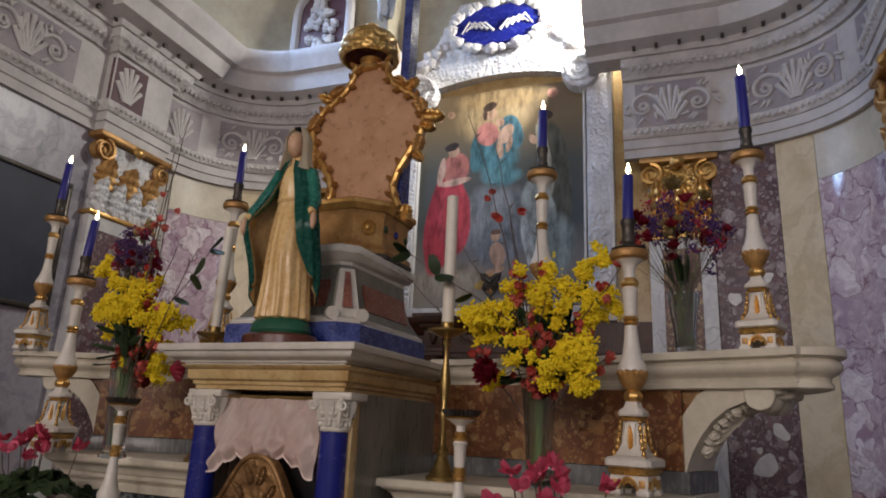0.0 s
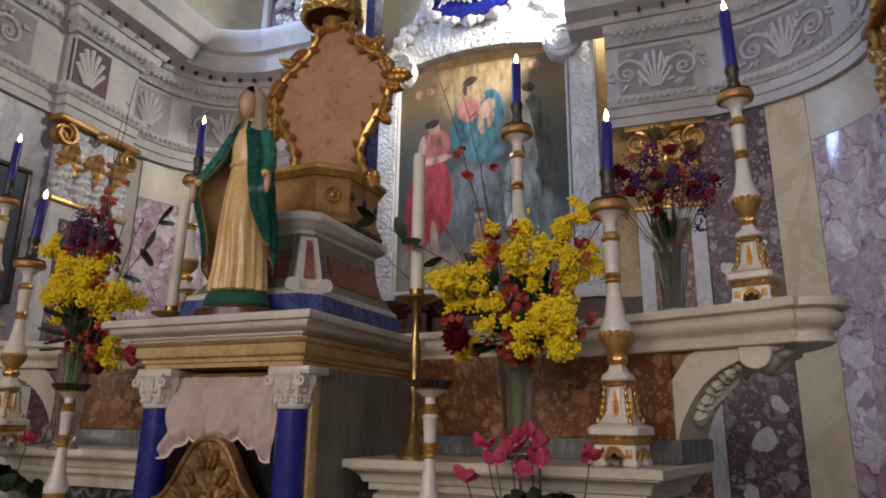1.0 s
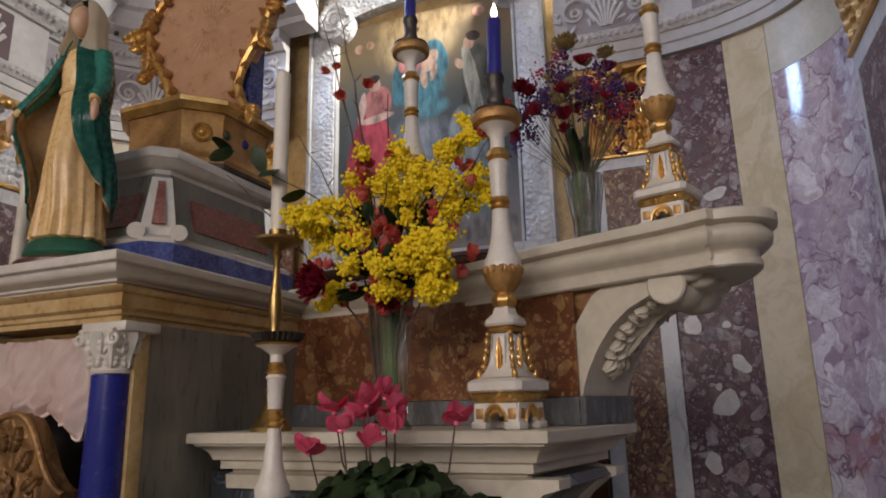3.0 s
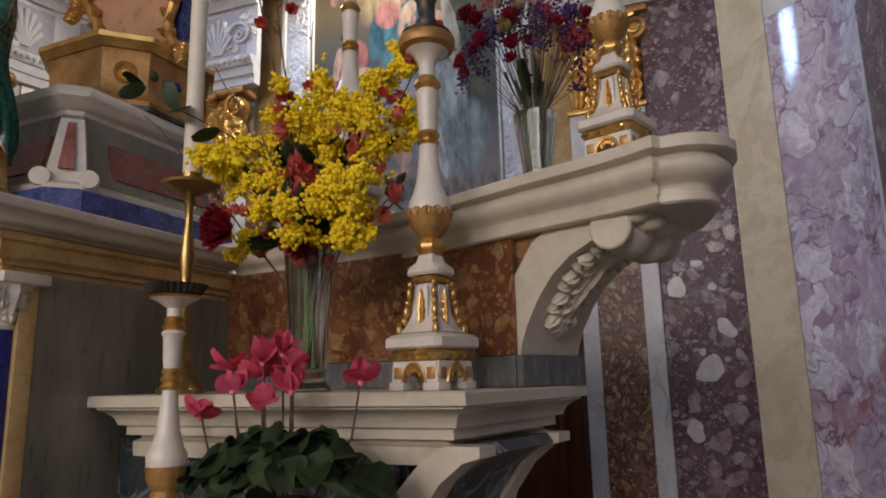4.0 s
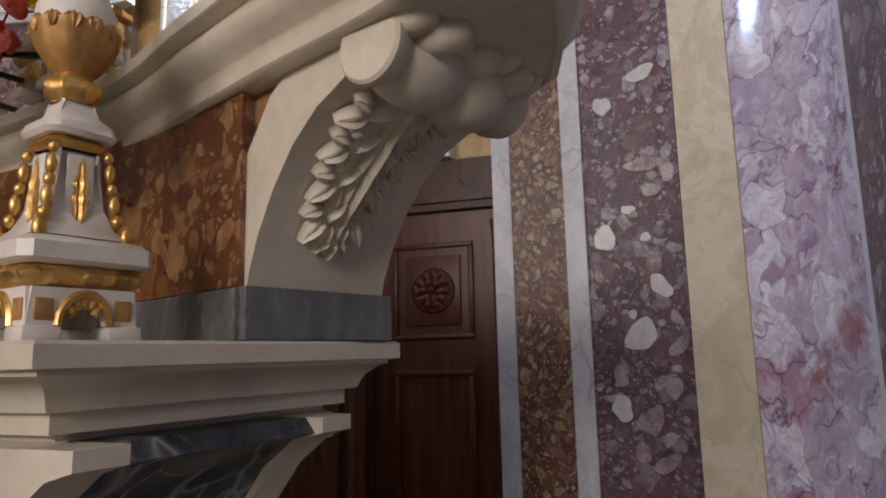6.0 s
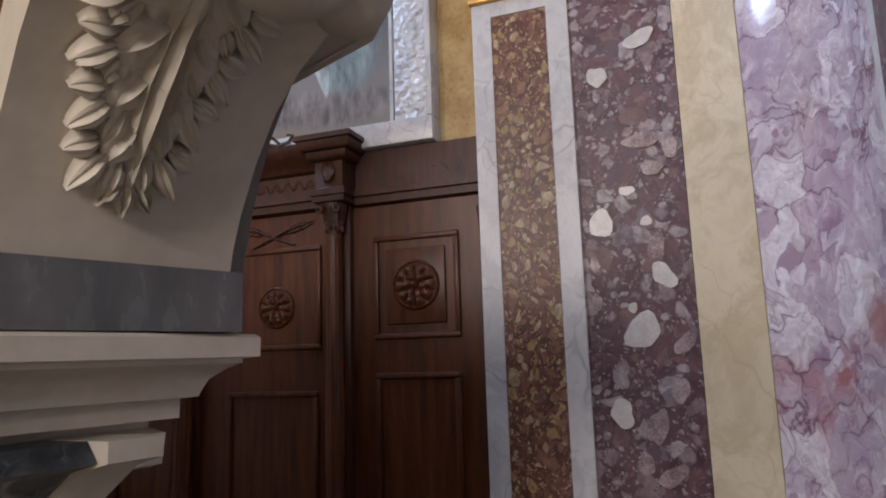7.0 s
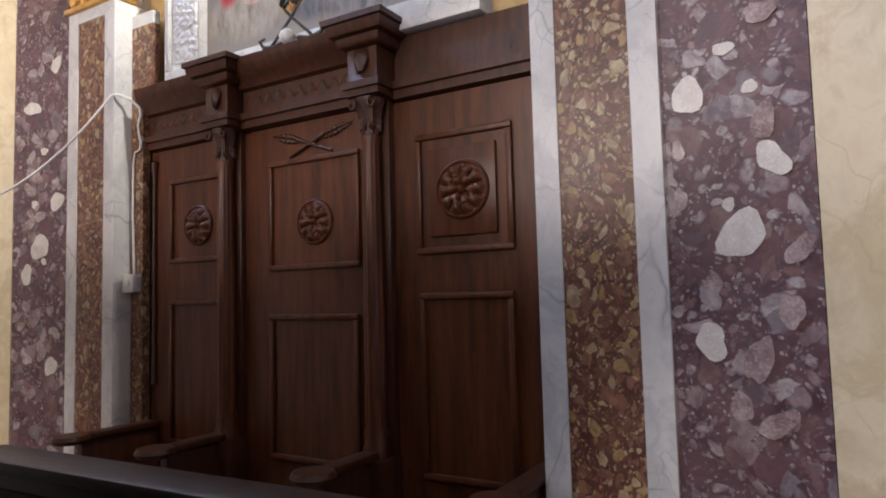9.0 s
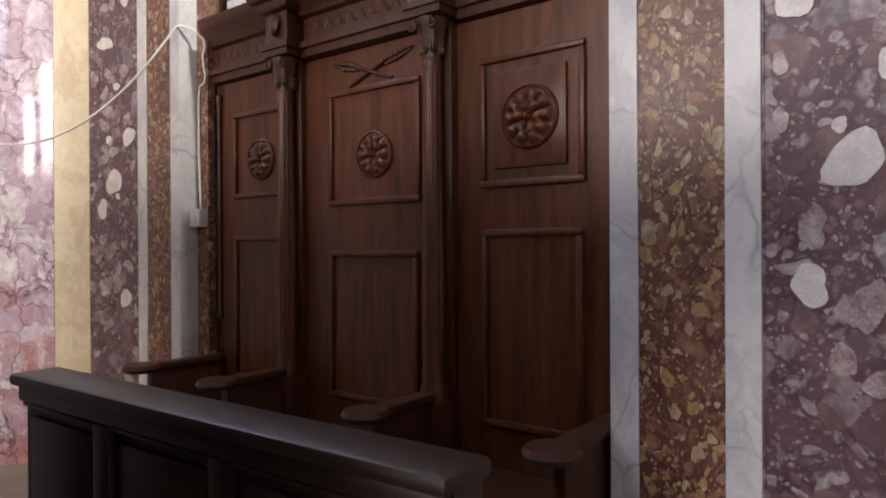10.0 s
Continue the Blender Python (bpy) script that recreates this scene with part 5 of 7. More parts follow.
    for s in (-1, 1):
        for k in range(4):
            y, lean, ln = 0.004 + 0.058 * k, 0.90 - 0.13 * k, (0.100 if s < 0 else 0.084) - 0.010 * k
            root = Matrix.Translation((s * 0.006, y, 0.0)) @ Matrix.Rotation(-s * lean, 4, "Z")
            join(bm, leaf_relief(ln * 0.9, 0.026, 0.024 + 0.002 * k, 1, 0.004, 16, 8), root)
            for i, (fan, fl) in enumerate(((-0.66, 0.040), (-0.05, 0.054), (0.60, 0.042))):
                tip = Matrix.Translation((0.030 * math.sin(fan) * 0.9, ln * (0.62 + 0.10 * math.cos(fan * 2)), 0.004 + 0.003 * (i % 2)))
                join(bm, leaf_relief(fl, 0.0150, 0.021, 1, 0.006, 14, 8), root @ tip @ Matrix.Rotation(-fan * 0.75 - s * 0.18, 4, "Z"))
    for fan in (-0.6, 0.0, 0.6):
        join(bm, leaf_relief(0.044, 0.013, 0.024, 1, 0.008, 12, 6), Matrix.Translation((0.012 * math.sin(fan), 0.240, 0.0)) @ Matrix.Rotation(-fan, 4, "Z"))
    pathp = [(0.265, 1.770), (0.20, 1.742), (0.15, 1.705), (0.108, 1.655), (0.075, 1.60), (0.060, 1.565)]
    lens_ = [0.0]
    for a, b in zip(pathp, pathp[1:]):
        lens_.append(lens_[-1] + math.hypot(b[0] - a[0], b[1] - a[1]))
    for v in bm.verts:
        s = min(0.285, max(0.0, v.co.y)) / 0.285 * lens_[-1] * 0.94
        k = max(i for i in range(len(lens_) - 1) if lens_[i] <= s + 1e-9)
        f = (s - lens_[k]) / (lens_[k + 1] - lens_[k])
        a, b = pathp[k], pathp[k + 1]
        u, z = a[0] + (b[0] - a[0]) * f, a[1] + (b[1] - a[1]) * f
        nx, nz = -(b[1] - a[1]), (b[0] - a[0])
        l = math.hypot(nx, nz)
        h = v.co.z
        v.co = Vector(P3(O, u + nx / l * h, z + nz / l * h, 0.118 + v.co.x * 0.85))
    part("acanthus", bm, CREAM_STONE, console)
    # lower bracket under the corner of the lower shelf
    O2 = (-0.33, 2.300)
    o2 = [(0.0, 0.70), (0.0, 1.10), (0.02, 1.18), (0.06, 1.27), (0.11, 1.325), (0.16, 1.356)]
    i2 = [(0.235, 1.356), (0.235, 1.335), (0.20, 1.325), (0.15, 1.285), (0.10, 1.215), (0.07, 1.13), (0.06, 1.05), (0.06, 0.70)]
    D2 = Vector((1, 0, 0))

    def P4(u, z, v):
        q = Vector((O2[0] + u + 0.2 * v, O2[1] - 0.065 + 0.98 * v, z))
        return fx(tuple(q))
    vec2 = Vector((0.2 * 0.06 * sign, 0.98 * 0.06, 0))
    br = part("bracket", extrude_poly([P4(u, z, 0) for u, z in o2 + i2], vec2), CREAM_STONE, t)
    part("bracket", extrude_poly([P4(u, z, 0.35) for u, z in o2 + i2], vec2), CREAM_STONE, t)
    vec3 = Vector((0.2 * 0.289 * sign, 0.98 * 0.289, 0))
    part("bracket_field", extrude_poly([P4(u - 0.012, z, 0.06) for u, z in o2[:-1] + [(0.15, 1.356)] + [(0.22, 1.356)] + i2[1:]], vec3), DARK_MARBLE, t)
    return t


altar_side(1)
altar_side(-1)

# mensa in front
mn = thing("altar_table", "long marble altar table below the tiers", "altar")
part("table_slab", moulded([(AX - 1.45, 1.62), (AX + 1.20, 1.62), (AX + 1.20, 2.225), (AX - 1.45, 2.225)], [(0.03, Z_MENSA - 0.09), (0.03, Z_MENSA - 0.06), (0.0, Z_MENSA - 0.04), (0.0, Z_MENSA - 0.004), (0.004, Z_MENSA)]), WHITE_MARBLE, mn)
part("table_front", boxes((AX - 1.35, AX + 1.10, 1.72, 2.15, 0.0, Z_MENSA - 0.092)), DARK_MARBLE, mn, smooth=False)

# ---- tabernacle ----
TB = thing("tabernacle", "marble tabernacle with blue columns and white curtain on the altar", "tabernacle")
TX0, TX1, TY = -1.868, -1.030, 1.855
tx0, tx1 = TX0 + 0.075, TX1 - 0.06
for bx in ((tx0 + 0.02, tx0 + 0.10, 2.0, 2.66), (tx1 - 0.10, tx1 - 0.012, 2.045, 2.70), (tx0 + 0.10, tx1 - 0.10, 2.12, 2.70)):
    part("wall_block", boxes((*bx, Z_MENSA, 1.742)), SIDE_MARBLE, TB, smooth=False)
part("frieze", moulded([(tx0, 1.935), (tx1, 1.935), (tx1, 2.72), (tx0, 2.72)], [(0.030, 1.744), (0.030, 1.757), (0.022, 1.761), (0.022, 1.772), (0.008, 1.779), (0.006, 1.785), (0.006, 1.812), (-0.004, 1.816), (-0.014, 1.828)]), OCHRE_MARBLE, TB, "ochre marble frieze")
part("cornice", moulded([(TX0, TY), (TX1, TY), (TX1, 2.74), (TX0, 2.74)], [(0.074, 1.829), (0.074, 1.834), (0.062, 1.836), (0.060, 1.842), (0.050, 1.845), (0.036, 1.850), (0.024, 1.858), (0.018, 1.868), (0.018, 1.872), (0.002, 1.874), (0.0, 1.877), (0.0, 1.894), (0.004, Z_TAB)]), WHITE_MARBLE, TB)
for x in (-1.70, -1.157):
    part("column", lathe([(0.052, Z_MENSA), (0.050, 1.25), (0.047, 1.612)], 28, (x, 1.985, 0)), LAPIS, TB, "smooth blue column")
    cap = lathe([(0.048, 1.614), (0.052, 1.622), (0.048, 1.628), (0.056, 1.66), (0.068, 1.70), (0.074, 1.715)], 32, (x, 1.985, 0), lambda a, i: 1 + (0.14 * math.cos(8 * a) if 2 < i < 5 else 0))
    cp = part("column_capital", cap, WHITE_MARBLE, TB)
    for k in range(16):
        a = 2 * math.pi * (k % 8 + 0.5 * (k // 8)) / 8
        hi = k // 8
        part("leaf", leaf_relief(0.046 + 0.006 * hi, 0.019, 0.014, 3, 0.020, 14, 8), WHITE_MARBLE, cp, m=Matrix.Translation((x + (0.048 + 0.008 * hi) * math.cos(a), 1.985 + (0.048 + 0.008 * hi) * math.sin(a), 1.626 + 0.034 * hi)) @ Matrix.Rotation(a + math.pi / 2, 4, "Z") @ Matrix.Rotation(radians(80), 4, "X"))
    part("abacus", boxes((x - 0.076, x + 0.076, 1.985 - 0.04, 2.06, 1.716, 1.742), bevel=0.005), WHITE_MARBLE, cp)
    for s in (-1, 1):
        bm = bmesh.new()
        scroll_ribbon(bm, (x + s * 0.058, 1.930, 1.698), (1, 0, 0), (0, 0, 1), 0.019, 1.5, 0.007, start=1.5, flip=s)
        part("volute", bm, WHITE_MARBLE, cp)
part("corner_pilaster", boxes((tx1 - 0.045, tx1 - 0.010, 2.00, 2.044, Z_MENSA, 1.742), bevel=0.002), OCHRE_MARBLE, TB)
# thin sheet before the wall block, its shade put into the colour
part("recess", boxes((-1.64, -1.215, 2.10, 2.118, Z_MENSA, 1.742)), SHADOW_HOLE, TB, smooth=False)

# curtain drawn over the door: crumpled silk, gathered along the hem and hanging longer at the sides
ct = thing("curtain", "pinkish white silk curtain with gathered hem before the tabernacle door", "curtain")


def curtain_point(q, s):
    side = abs(q - 0.5) * 2
    length = 0.19 + 0.018 * abs(math.sin(q * math.pi * 7)) + 0.135 * max(0.0, side - 0.45) ** 1.15
    ripple = 0.007 * math.sin(q * 39 + 3.0 * math.sin(s * 4)) * (0.35 + 0.65 * s) + 0.006 * math.sin(q * 19 - s * 7) + 0.004 * math.sin(q * 70 + s * 16)
    puff = 0.030 * math.exp(-((s - 0.84) / 0.10) ** 2) * (0.45 + 0.55 * abs(math.sin(q * math.pi * 7)))
    return Vector((-1.672 + 0.455 * q + 0.004 * math.sin(s * 12 + q * 8), 1.990 + ripple - puff - 0.016 * s, 1.716 - length * s))


bm = bmesh.new()
rows = [[bm.verts.new(curtain_point(j / 90, i / 40)) for j in range(91)] for i in range(41)]
for a, b in zip(rows, rows[1:]):
    for j in range(90):
        bm.faces.new((a[j], a[j + 1], b[j + 1], b[j]))
bmesh.ops.solidify(bm, geom=bm.faces[:], thickness=0.003)
part("cloth", bm, CURTAIN, ct)
bm = bmesh.new()
tube(bm, [(-1.655, 1.990, 1.720), (-1.215, 1.990, 1.720)], 0.006, 0.006, 8)
part("rod", bm, BRASS, ct)
bm = bmesh.new()
tube(bm, [curtain_point(j / 90, 1.0) for j in range(91)], 0.004, 0.004, 5)
part("hem_cord", bm, CURTAIN, ct)
# gilded door under the curtain
dr = thing("tabernacle_door", "worn gilded relief door with an arched bell-shaped head", "door")
DX = -1.415


def bell(x):
    return 1.335 + 0.17 * math.exp(-abs(x / 0.60) ** 3.0) + 0.02 * (1 - x * x)


pts = [(DX + 0.205 * x, 1.925, bell(x)) for x in [-1 + k / 12 for k in range(25)]]
part("leaf_panel", extrude_poly([(DX - 0.205, 1.925, Z_MENSA)] + pts + [(DX + 0.205, 1.925, Z_MENSA)], (0, 0.045, 0)), DOOR_GILT, dr)
bm = bmesh.new()
tube(bm, [(p[0], 1.924, p[2] - 0.004) for p in pts], 0.009, 0.009, 8)
part("moulding", bm, DOOR_GILT, dr)
for s in (-1, 1):
    for k in range(4):
        mm = Matrix.Translation((DX + s * (0.015 + 0.030 * k), 1.922, 1.43 - 0.045 * k)) @ Matrix.Rotation(s * (0.35 + 0.35 * k), 4, "Y") @ Matrix.Rotation(radians(90), 4, "X")
        part("leaf_relief", leaf_relief(0.065, 0.020, 0.016, 4, 0.008, 14, 8), DOOR_GILT, dr, m=mm)
    bm = bmesh.new()
    scroll_ribbon(bm, (DX + s * 0.095, 1.922, 1.335), (1, 0, 0), (0, 0, 1), 0.042, 1.7, 0.010, start=1.6, flip=s)
    part("scroll_relief", bm, DOOR_GILT, dr)
part("rosette", lathe([(0.034, 0.0), (0.036, 0.008), (0.026, 0.014), (0.016, 0.008), (0.0, 0.018)], 28, (0, 0, 0), lambda a, i: 1 + (0.12 * math.cos(8 * a) if i < 3 else 0)), DOOR_GILT, dr, m=Matrix.Translation((DX, 1.923, 1.345)) @ Matrix.Rotation(radians(90), 4, "X"))


# ---- pedestal, throne and statue above the tabernacle ----
PD = thing("throne_pedestal", "stepped marble pedestal with lapis and red inlays on the tabernacle", "pedestal")
px0, px1, py0, py1 = -1.80, -1.27, 2.20, 2.84


def ped(name, d, prof, mat, label=""):
    return part(name, moulded([(px0 - d, py0 - d), (px1 + d - 0.07, py0 - d), (px1 + d, py0 - d + 0.07), (px1 + d, py1), (px0 - d, py1)], prof), mat, PD, label)


ped("plinth", 0.035, [(0, 1.899), (0, 2.014), (0.006, 2.02)], LAPIS_DARK, "lapis blue plinth")
ped("step", 0.022, [(0.0, 2.021), (0.0, 2.036), (0.02, 2.050)], WHITE_MARBLE)
ped("shaft", 0.0, [(0.0, 2.051), (0.035, 2.11), (0.055, 2.18), (0.062, 2.27)], SIDE_MARBLE)
ped("cornice", 0.0, [(0.062, 2.271), (0.060, 2.285), (0.040, 2.295), (0.030, 2.312), (0.022, 2.318), (0.022, 2.345), (0.026, 2.35)], WHITE_MARBLE)
# red inlaid panels, and the little obelisk on the cut corner
part("red_panel", extrude_poly([(px1 - 0.030, 2.38, 2.090), (px1 - 0.030, 2.76, 2.090), (px1 - 0.060, 2.76, 2.205), (px1 - 0.060, 2.38, 2.205)], (0.011, 0, 0.002)), RED_INLAY, PD, "red marble panel", smooth=False)
part("red_panel", extrude_poly([(-1.72, py0 + 0.030, 2.090), (-1.40, py0 + 0.030, 2.090), (-1.40, py0 + 0.060, 2.205), (-1.72, py0 + 0.060, 2.205)], (0, -0.011, 0.002)), RED_INLAY, PD, "red marble panel", smooth=False)
ob = Matrix.Translation((px1 - 0.045, py0 + 0.045, 0)) @ Matrix.Rotation(radians(45), 4, "Z")
bm = bmesh.new()
for (w0, z0, w1, z1, dep) in ((0.055, 2.04, 0.030, 2.25, 0.028),):
    pts = [(-w0, -dep, z0), (w0, -dep, z0), (w1, 0.02, z1), (-w1, 0.02, z1)]
    join(bm, extrude_poly(pts, (0, 0.04, 0)))
part("corner_obelisk", bm, WHITE_MARBLE, PD, m=ob)
part("obelisk_inlay", extrude_poly([(-0.020, -0.034, 2.085), (0.020, -0.034, 2.085), (0.010, 0.010, 2.235), (-0.010, 0.010, 2.235)], (0, 0.02, 0)), RED_INLAY, PD, m=ob, smooth=False)
for s in (-1, 1):
    part("corner_scroll", lathe([(0, -0.02), (0.026, -0.018), (0.028, 0), (0.026, 0.018), (0, 0.02)], 16), WHITE_MARBLE, PD, m=ob @ Matrix.Translation((s * 0.06, -0.025, 2.055)) @ Matrix.Rotation(radians(90), 4, "X"))

TH = thing("exposition_throne", "gilded rococo exposition throne with a crown, rays and scrolls", "throne")
CX, CY = -1.53, 2.62


def octa(w, c):
    return [(CX - w + c, CY - w), (CX + w - c, CY - w), (CX + w, CY - w + c), (CX + w, CY + w - c), (CX + w - c, CY + w), (CX - w + c, CY + w), (CX - w, CY + w - c), (CX - w, CY - w + c)]


part("dark_base", moulded(octa(0.245, 0.11), [(0, 2.351), (0, 2.366)]), BRONZE, TH)
part("base_box", moulded(octa(0.24, 0.11), [(0.004, 2.367), (0.0, 2.385), (0.012, 2.40), (0.022, 2.42), (0.018, 2.54), (0.010, 2.56)]), GOLD_DULL, TH)
part("base_cornice", moulded(octa(0.255, 0.115), [(0.018, 2.561), (0.010, 2.575), (0.0, 2.585), (0.0, 2.602), (0.01, 2.61)]), GOLD, TH)
med = Matrix.Translation((CX + 0.168, CY - 0.168, 2.485)) @ Matrix.Rotation(radians(45), 4, "Z") @ Matrix.Rotation(radians(90), 4, "X")
part("medallion", lathe([(0.034, 0.0), (0.036, 0.010), (0.028, 0.016), (0.018, 0.008), (0.012, 0.014), (0.0, 0.018)], 22), GOLD, TH, m=med)
for k, (g, c) in enumerate(((0.10, "green"), (0.0, "blue"), (-0.1, "green"))):
    bm = bmesh.new()
    ball(bm, (CX + 0.222, CY + g, 2.49), 0.018, 2, (0.5, 1, 1))
    part("gem", bm, LEAF if c == "green" else LAPIS, TH, c + " glass gem")
half = [(0.20, 2.612), (0.175, 2.66), (0.16, 2.72), (0.185, 2.80), (0.235, 2.88), (0.285, 2.96), (0.305, 3.04), (0.295, 3.11), (0.25, 3.17), (0.19, 3.21), (0.13, 3.26), (0.09, 3.33), (0.085, 3.40)]
TC = -1.485
rim = [(TC + x, 2.585, z) for x, z in half] + [(TC - x, 2.585, z) for x, z in reversed(half)]
part("back_panel", extrude_poly(rim, (0, 0.05, 0)), COPPER_GILT, TH, "rosy gilded panel with engraved rays")
for s in (-1, 1):
    bm = bmesh.new()
    pts = [(TC + s * (x + 0.005), 2.575, z) for x, z in half]
    tube(bm, pts, 0.020, 0.014, 8)
    part("scroll_rim", bm, GOLD, TH)
    for k in range(len(half) - 1):
        for w in (0.25, 0.75):
            x, z = half[k][0] + (half[k + 1][0] - half[k][0]) * w, half[k][1] + (half[k + 1][1] - half[k][1]) * w
            run_a = math.atan2(half[k + 1][1] - half[k][1], half[k + 1][0] - half[k][0])
            lean = run_a + (1.0 if w < 0.5 else -0.9)
            mm = Matrix.Translation((TC + s * x, 2.572, z)) @ Matrix.Rotation(s * (math.pi / 2 - lean), 4, "Y") @ Matrix.Rotation(radians(90), 4, "X")
            part("leaf_scroll", leaf_relief(0.042, 0.016, 0.020, 3, 0.010, 10, 6), GOLD_DULL, TH, m=mm)
    for k, (x, z, r) in enumerate(((0.245, 2.64, 0.055), (0.30, 2.98, 0.06), (0.315, 3.08, 0.065), (0.275, 3.17, 0.06), (0.20, 3.235, 0.05), (0.145, 3.30, 0.045), (0.27, 2.90, 0.045), (0.215, 2.62, 0.05), (0.30, 3.03, 0.05))):
        bm = leaf_relief(r * 1.7, r * 0.6, 0.04, 4, 0.02, 14, 8)
        a = math.atan2(z - 3.0, x) - math.pi * 0.85
        mm = Matrix.Translation((TC + s * x, 2.57, z - 0.02)) @ Matrix.Rotation(-s * (a + 0.6 * (-1) ** k), 4, "Y") @ Matrix.Rotation(radians(90), 4, "X")
        part("leaf_scroll", bm, GOLD_DULL if k % 2 else GOLD, TH, m=mm)
for k in range(28):
    a = 2 * math.pi * k / 28
    l = 0.17 if k % 2 else 0.14
    bm = bmesh.new()
    tube(bm, [(TC + 0.03 * math.cos(a), 2.585, 3.02 + 0.03 * math.sin(a)), (TC + l * math.cos(a), 2.587, 3.02 + l * math.sin(a))], 0.002, 0.0035, 4)
    part("ray", bm, COPPER_GILT, TH)
part("side_board", boxes((-1.33, -1.285, 2.60, 2.68, 2.612, 3.86)), LAPIS_DARK, TH, "dark blue board beside the throne", smooth=False)
crown = lathe([(0.0, 3.54), (0.08, 3.53), (0.118, 3.48), (0.125, 3.425), (0.135, 3.418), (0.150, 3.43), (0.155, 3.455), (0.145, 3.47), (0.150, 3.50), (0.130, 3.55), (0.07, 3.585), (0.03, 3.60), (0.03, 3.63), (0.0, 3.63)], 32, (-1.515, 2.60, 0), lambda a, i: 1 + 0.05 * math.cos(12 * a) if i in (6, 8) else 1)
part("crown", crown, GOLD_CARVED, TH)
part("crown_lining", lathe([(0.0, 3.534), (0.078, 3.524), (0.114, 3.478), (0.121, 3.43), (0.119, 3.43), (0.110, 3.476), (0.074, 3.518), (0.0, 3.527)], 28, (-1.515, 2.60, 0)), RED_INLAY, TH, "dark red lining of the crown")
part("crown_neck", lathe([(0.05, 3.36), (0.065, 3.38), (0.045, 3.40), (0.06, 3.419)], 20, (-1.50, 2.60, 0)), GOLD, TH)
fig = blob((-1.44, 2.60, 3.76), 0.05, 0.04, 0.13, 4.0, 0.35, 3, 2.5)
solid("figurine", fig, simple("pale_blue_paint", (0.30, 0.42, 0.58), (0.62, 0.66, 0.70), 9.0, 0.4), "small pale blue figurine above the throne's crown", "statue", m=None, smooth=True)

# statue: one mesh, draped
def statue():
    cream, green, skin, brown, deep, pale = 0, 1, 2, 3, 4, 5
    bm = bmesh.new()

    def add(b, idx, m=None):
        for f in b.faces:
            f.material_index = idx
        join(bm, b, m)
    add(moulded([(0.165 * math.cos(a), 0.125 * math.sin(a)) for a in [2 * math.pi * k / 28 for k in range(28)]], [(0.0, 0.0), (0.0, 0.045), (0.012, 0.055)]), brown)
    g = lathe([(0.125, 0.054), (0.135, 0.07), (0.125, 0.10), (0.09, 0.125), (0.05, 0.13)], 28)
    bmesh.ops.scale(g, vec=(1, 0.8, 1), verts=g.verts)
    add(g, deep)
    # robe: long upright folds that spread at the hem, with one knee forward
    prof = [(0.096, 0.108), (0.120, 0.118), (0.117, 0.15), (0.110, 0.20), (0.104, 0.27), (0.101, 0.34), (0.096, 0.41), (0.089, 0.48), (0.080, 0.54), (0.070, 0.590), (0.076, 0.63), (0.082, 0.68), (0.072, 0.725), (0.034, 0.757), (0.028, 0.80)]

    def robe_fold(a, i):
        k = max(0.0, 1 - i / 10.5)
        return 1 + k * (0.10 * (abs(math.sin(5.5 * a + 0.10 * i)) - 0.6) + 0.05 * math.sin(17 * a - 0.22 * i) + 0.02 * math.sin(31 * a + 0.3 * i))
    r = lathe(prof, 120, (0, 0, 0), robe_fold)
    for v in r.verts:
        knee = math.exp(-((v.co.z - 0.36) / 0.12) ** 2) * math.exp(-((v.co.x - 0.03) / 0.05) ** 2) if v.co.y < 0 else 0
        v.co.y = v.co.y * 0.80 - 0.035 * knee
    add(r, cream)
    add(lathe([(0.076, 0.584), (0.083, 0.593), (0.077, 0.603)], 28), cream, Matrix.Diagonal((0.97, 0.82, 1, 1)))

    # mantle: over the shoulders and both low arms, hanging in points at the sides; green outside, cream lining
    def mantle_point(q, u, inset=0.0):
        lefty = q > 0.5
        gap0 = 0.16 + 0.78 * min(1, u * 1.9) ** 0.8
        gap1 = 0.14 + 0.62 * max(0.0, u - 0.18) ** 0.9
        ang = -math.pi / 2 + gap1 + (2 * math.pi - gap0 - gap1) * q
        c, n = math.cos(ang), math.sin(ang)
        hem = 0.42 + 0.13 * abs(c) ** 2 - (0.06 if lefty else 0.15) * max(0.0, -n) + 0.02 * max(0.0, n) + 0.018 * math.sin(7 * ang)
        z = 0.768 - 0.030 * abs(c) - hem * u
        drop = 0.768 - z
        spread = min(1.0, drop / 0.30) ** 0.9
        fall = max(0.0, (drop - 0.30) / 0.33)
        wide = 0.066 + (0.122 if lefty else 0.096) * spread * abs(c) ** 0.5 - (0.030 if lefty else 0.022) * fall
        deepr = 0.066 + 0.034 * spread
        fold = 1 + (0.07 * (abs(math.sin(6.0 * ang + 1.2 * u)) - 0.55) + 0.035 * math.sin(19 * ang - 4 * u)) * (0.15 + 0.85 * u)
        push = -0.085 * math.exp(-((drop - 0.29) / 0.12) ** 2) * abs(c)
        k = 1 - inset / 0.1
        return Vector((wide * c * fold * k, (deepr * n * fold + 0.010) * k + push, z))
    for idx, inset in ((green, 0.0), (cream, 0.005)):
        mt = bmesh.new()
        rows = [[mt.verts.new(mantle_point(j / 96, i / 40, inset)) for j in range(97)] for i in range(41)]
        for a, b in zip(rows, rows[1:]):
            for j in range(96):
                mt.faces.new((a[j], a[j + 1], b[j + 1], b[j]))
        bmesh.ops.solidify(mt, geom=mt.faces[:], thickness=0.003)
        add(mt, idx)
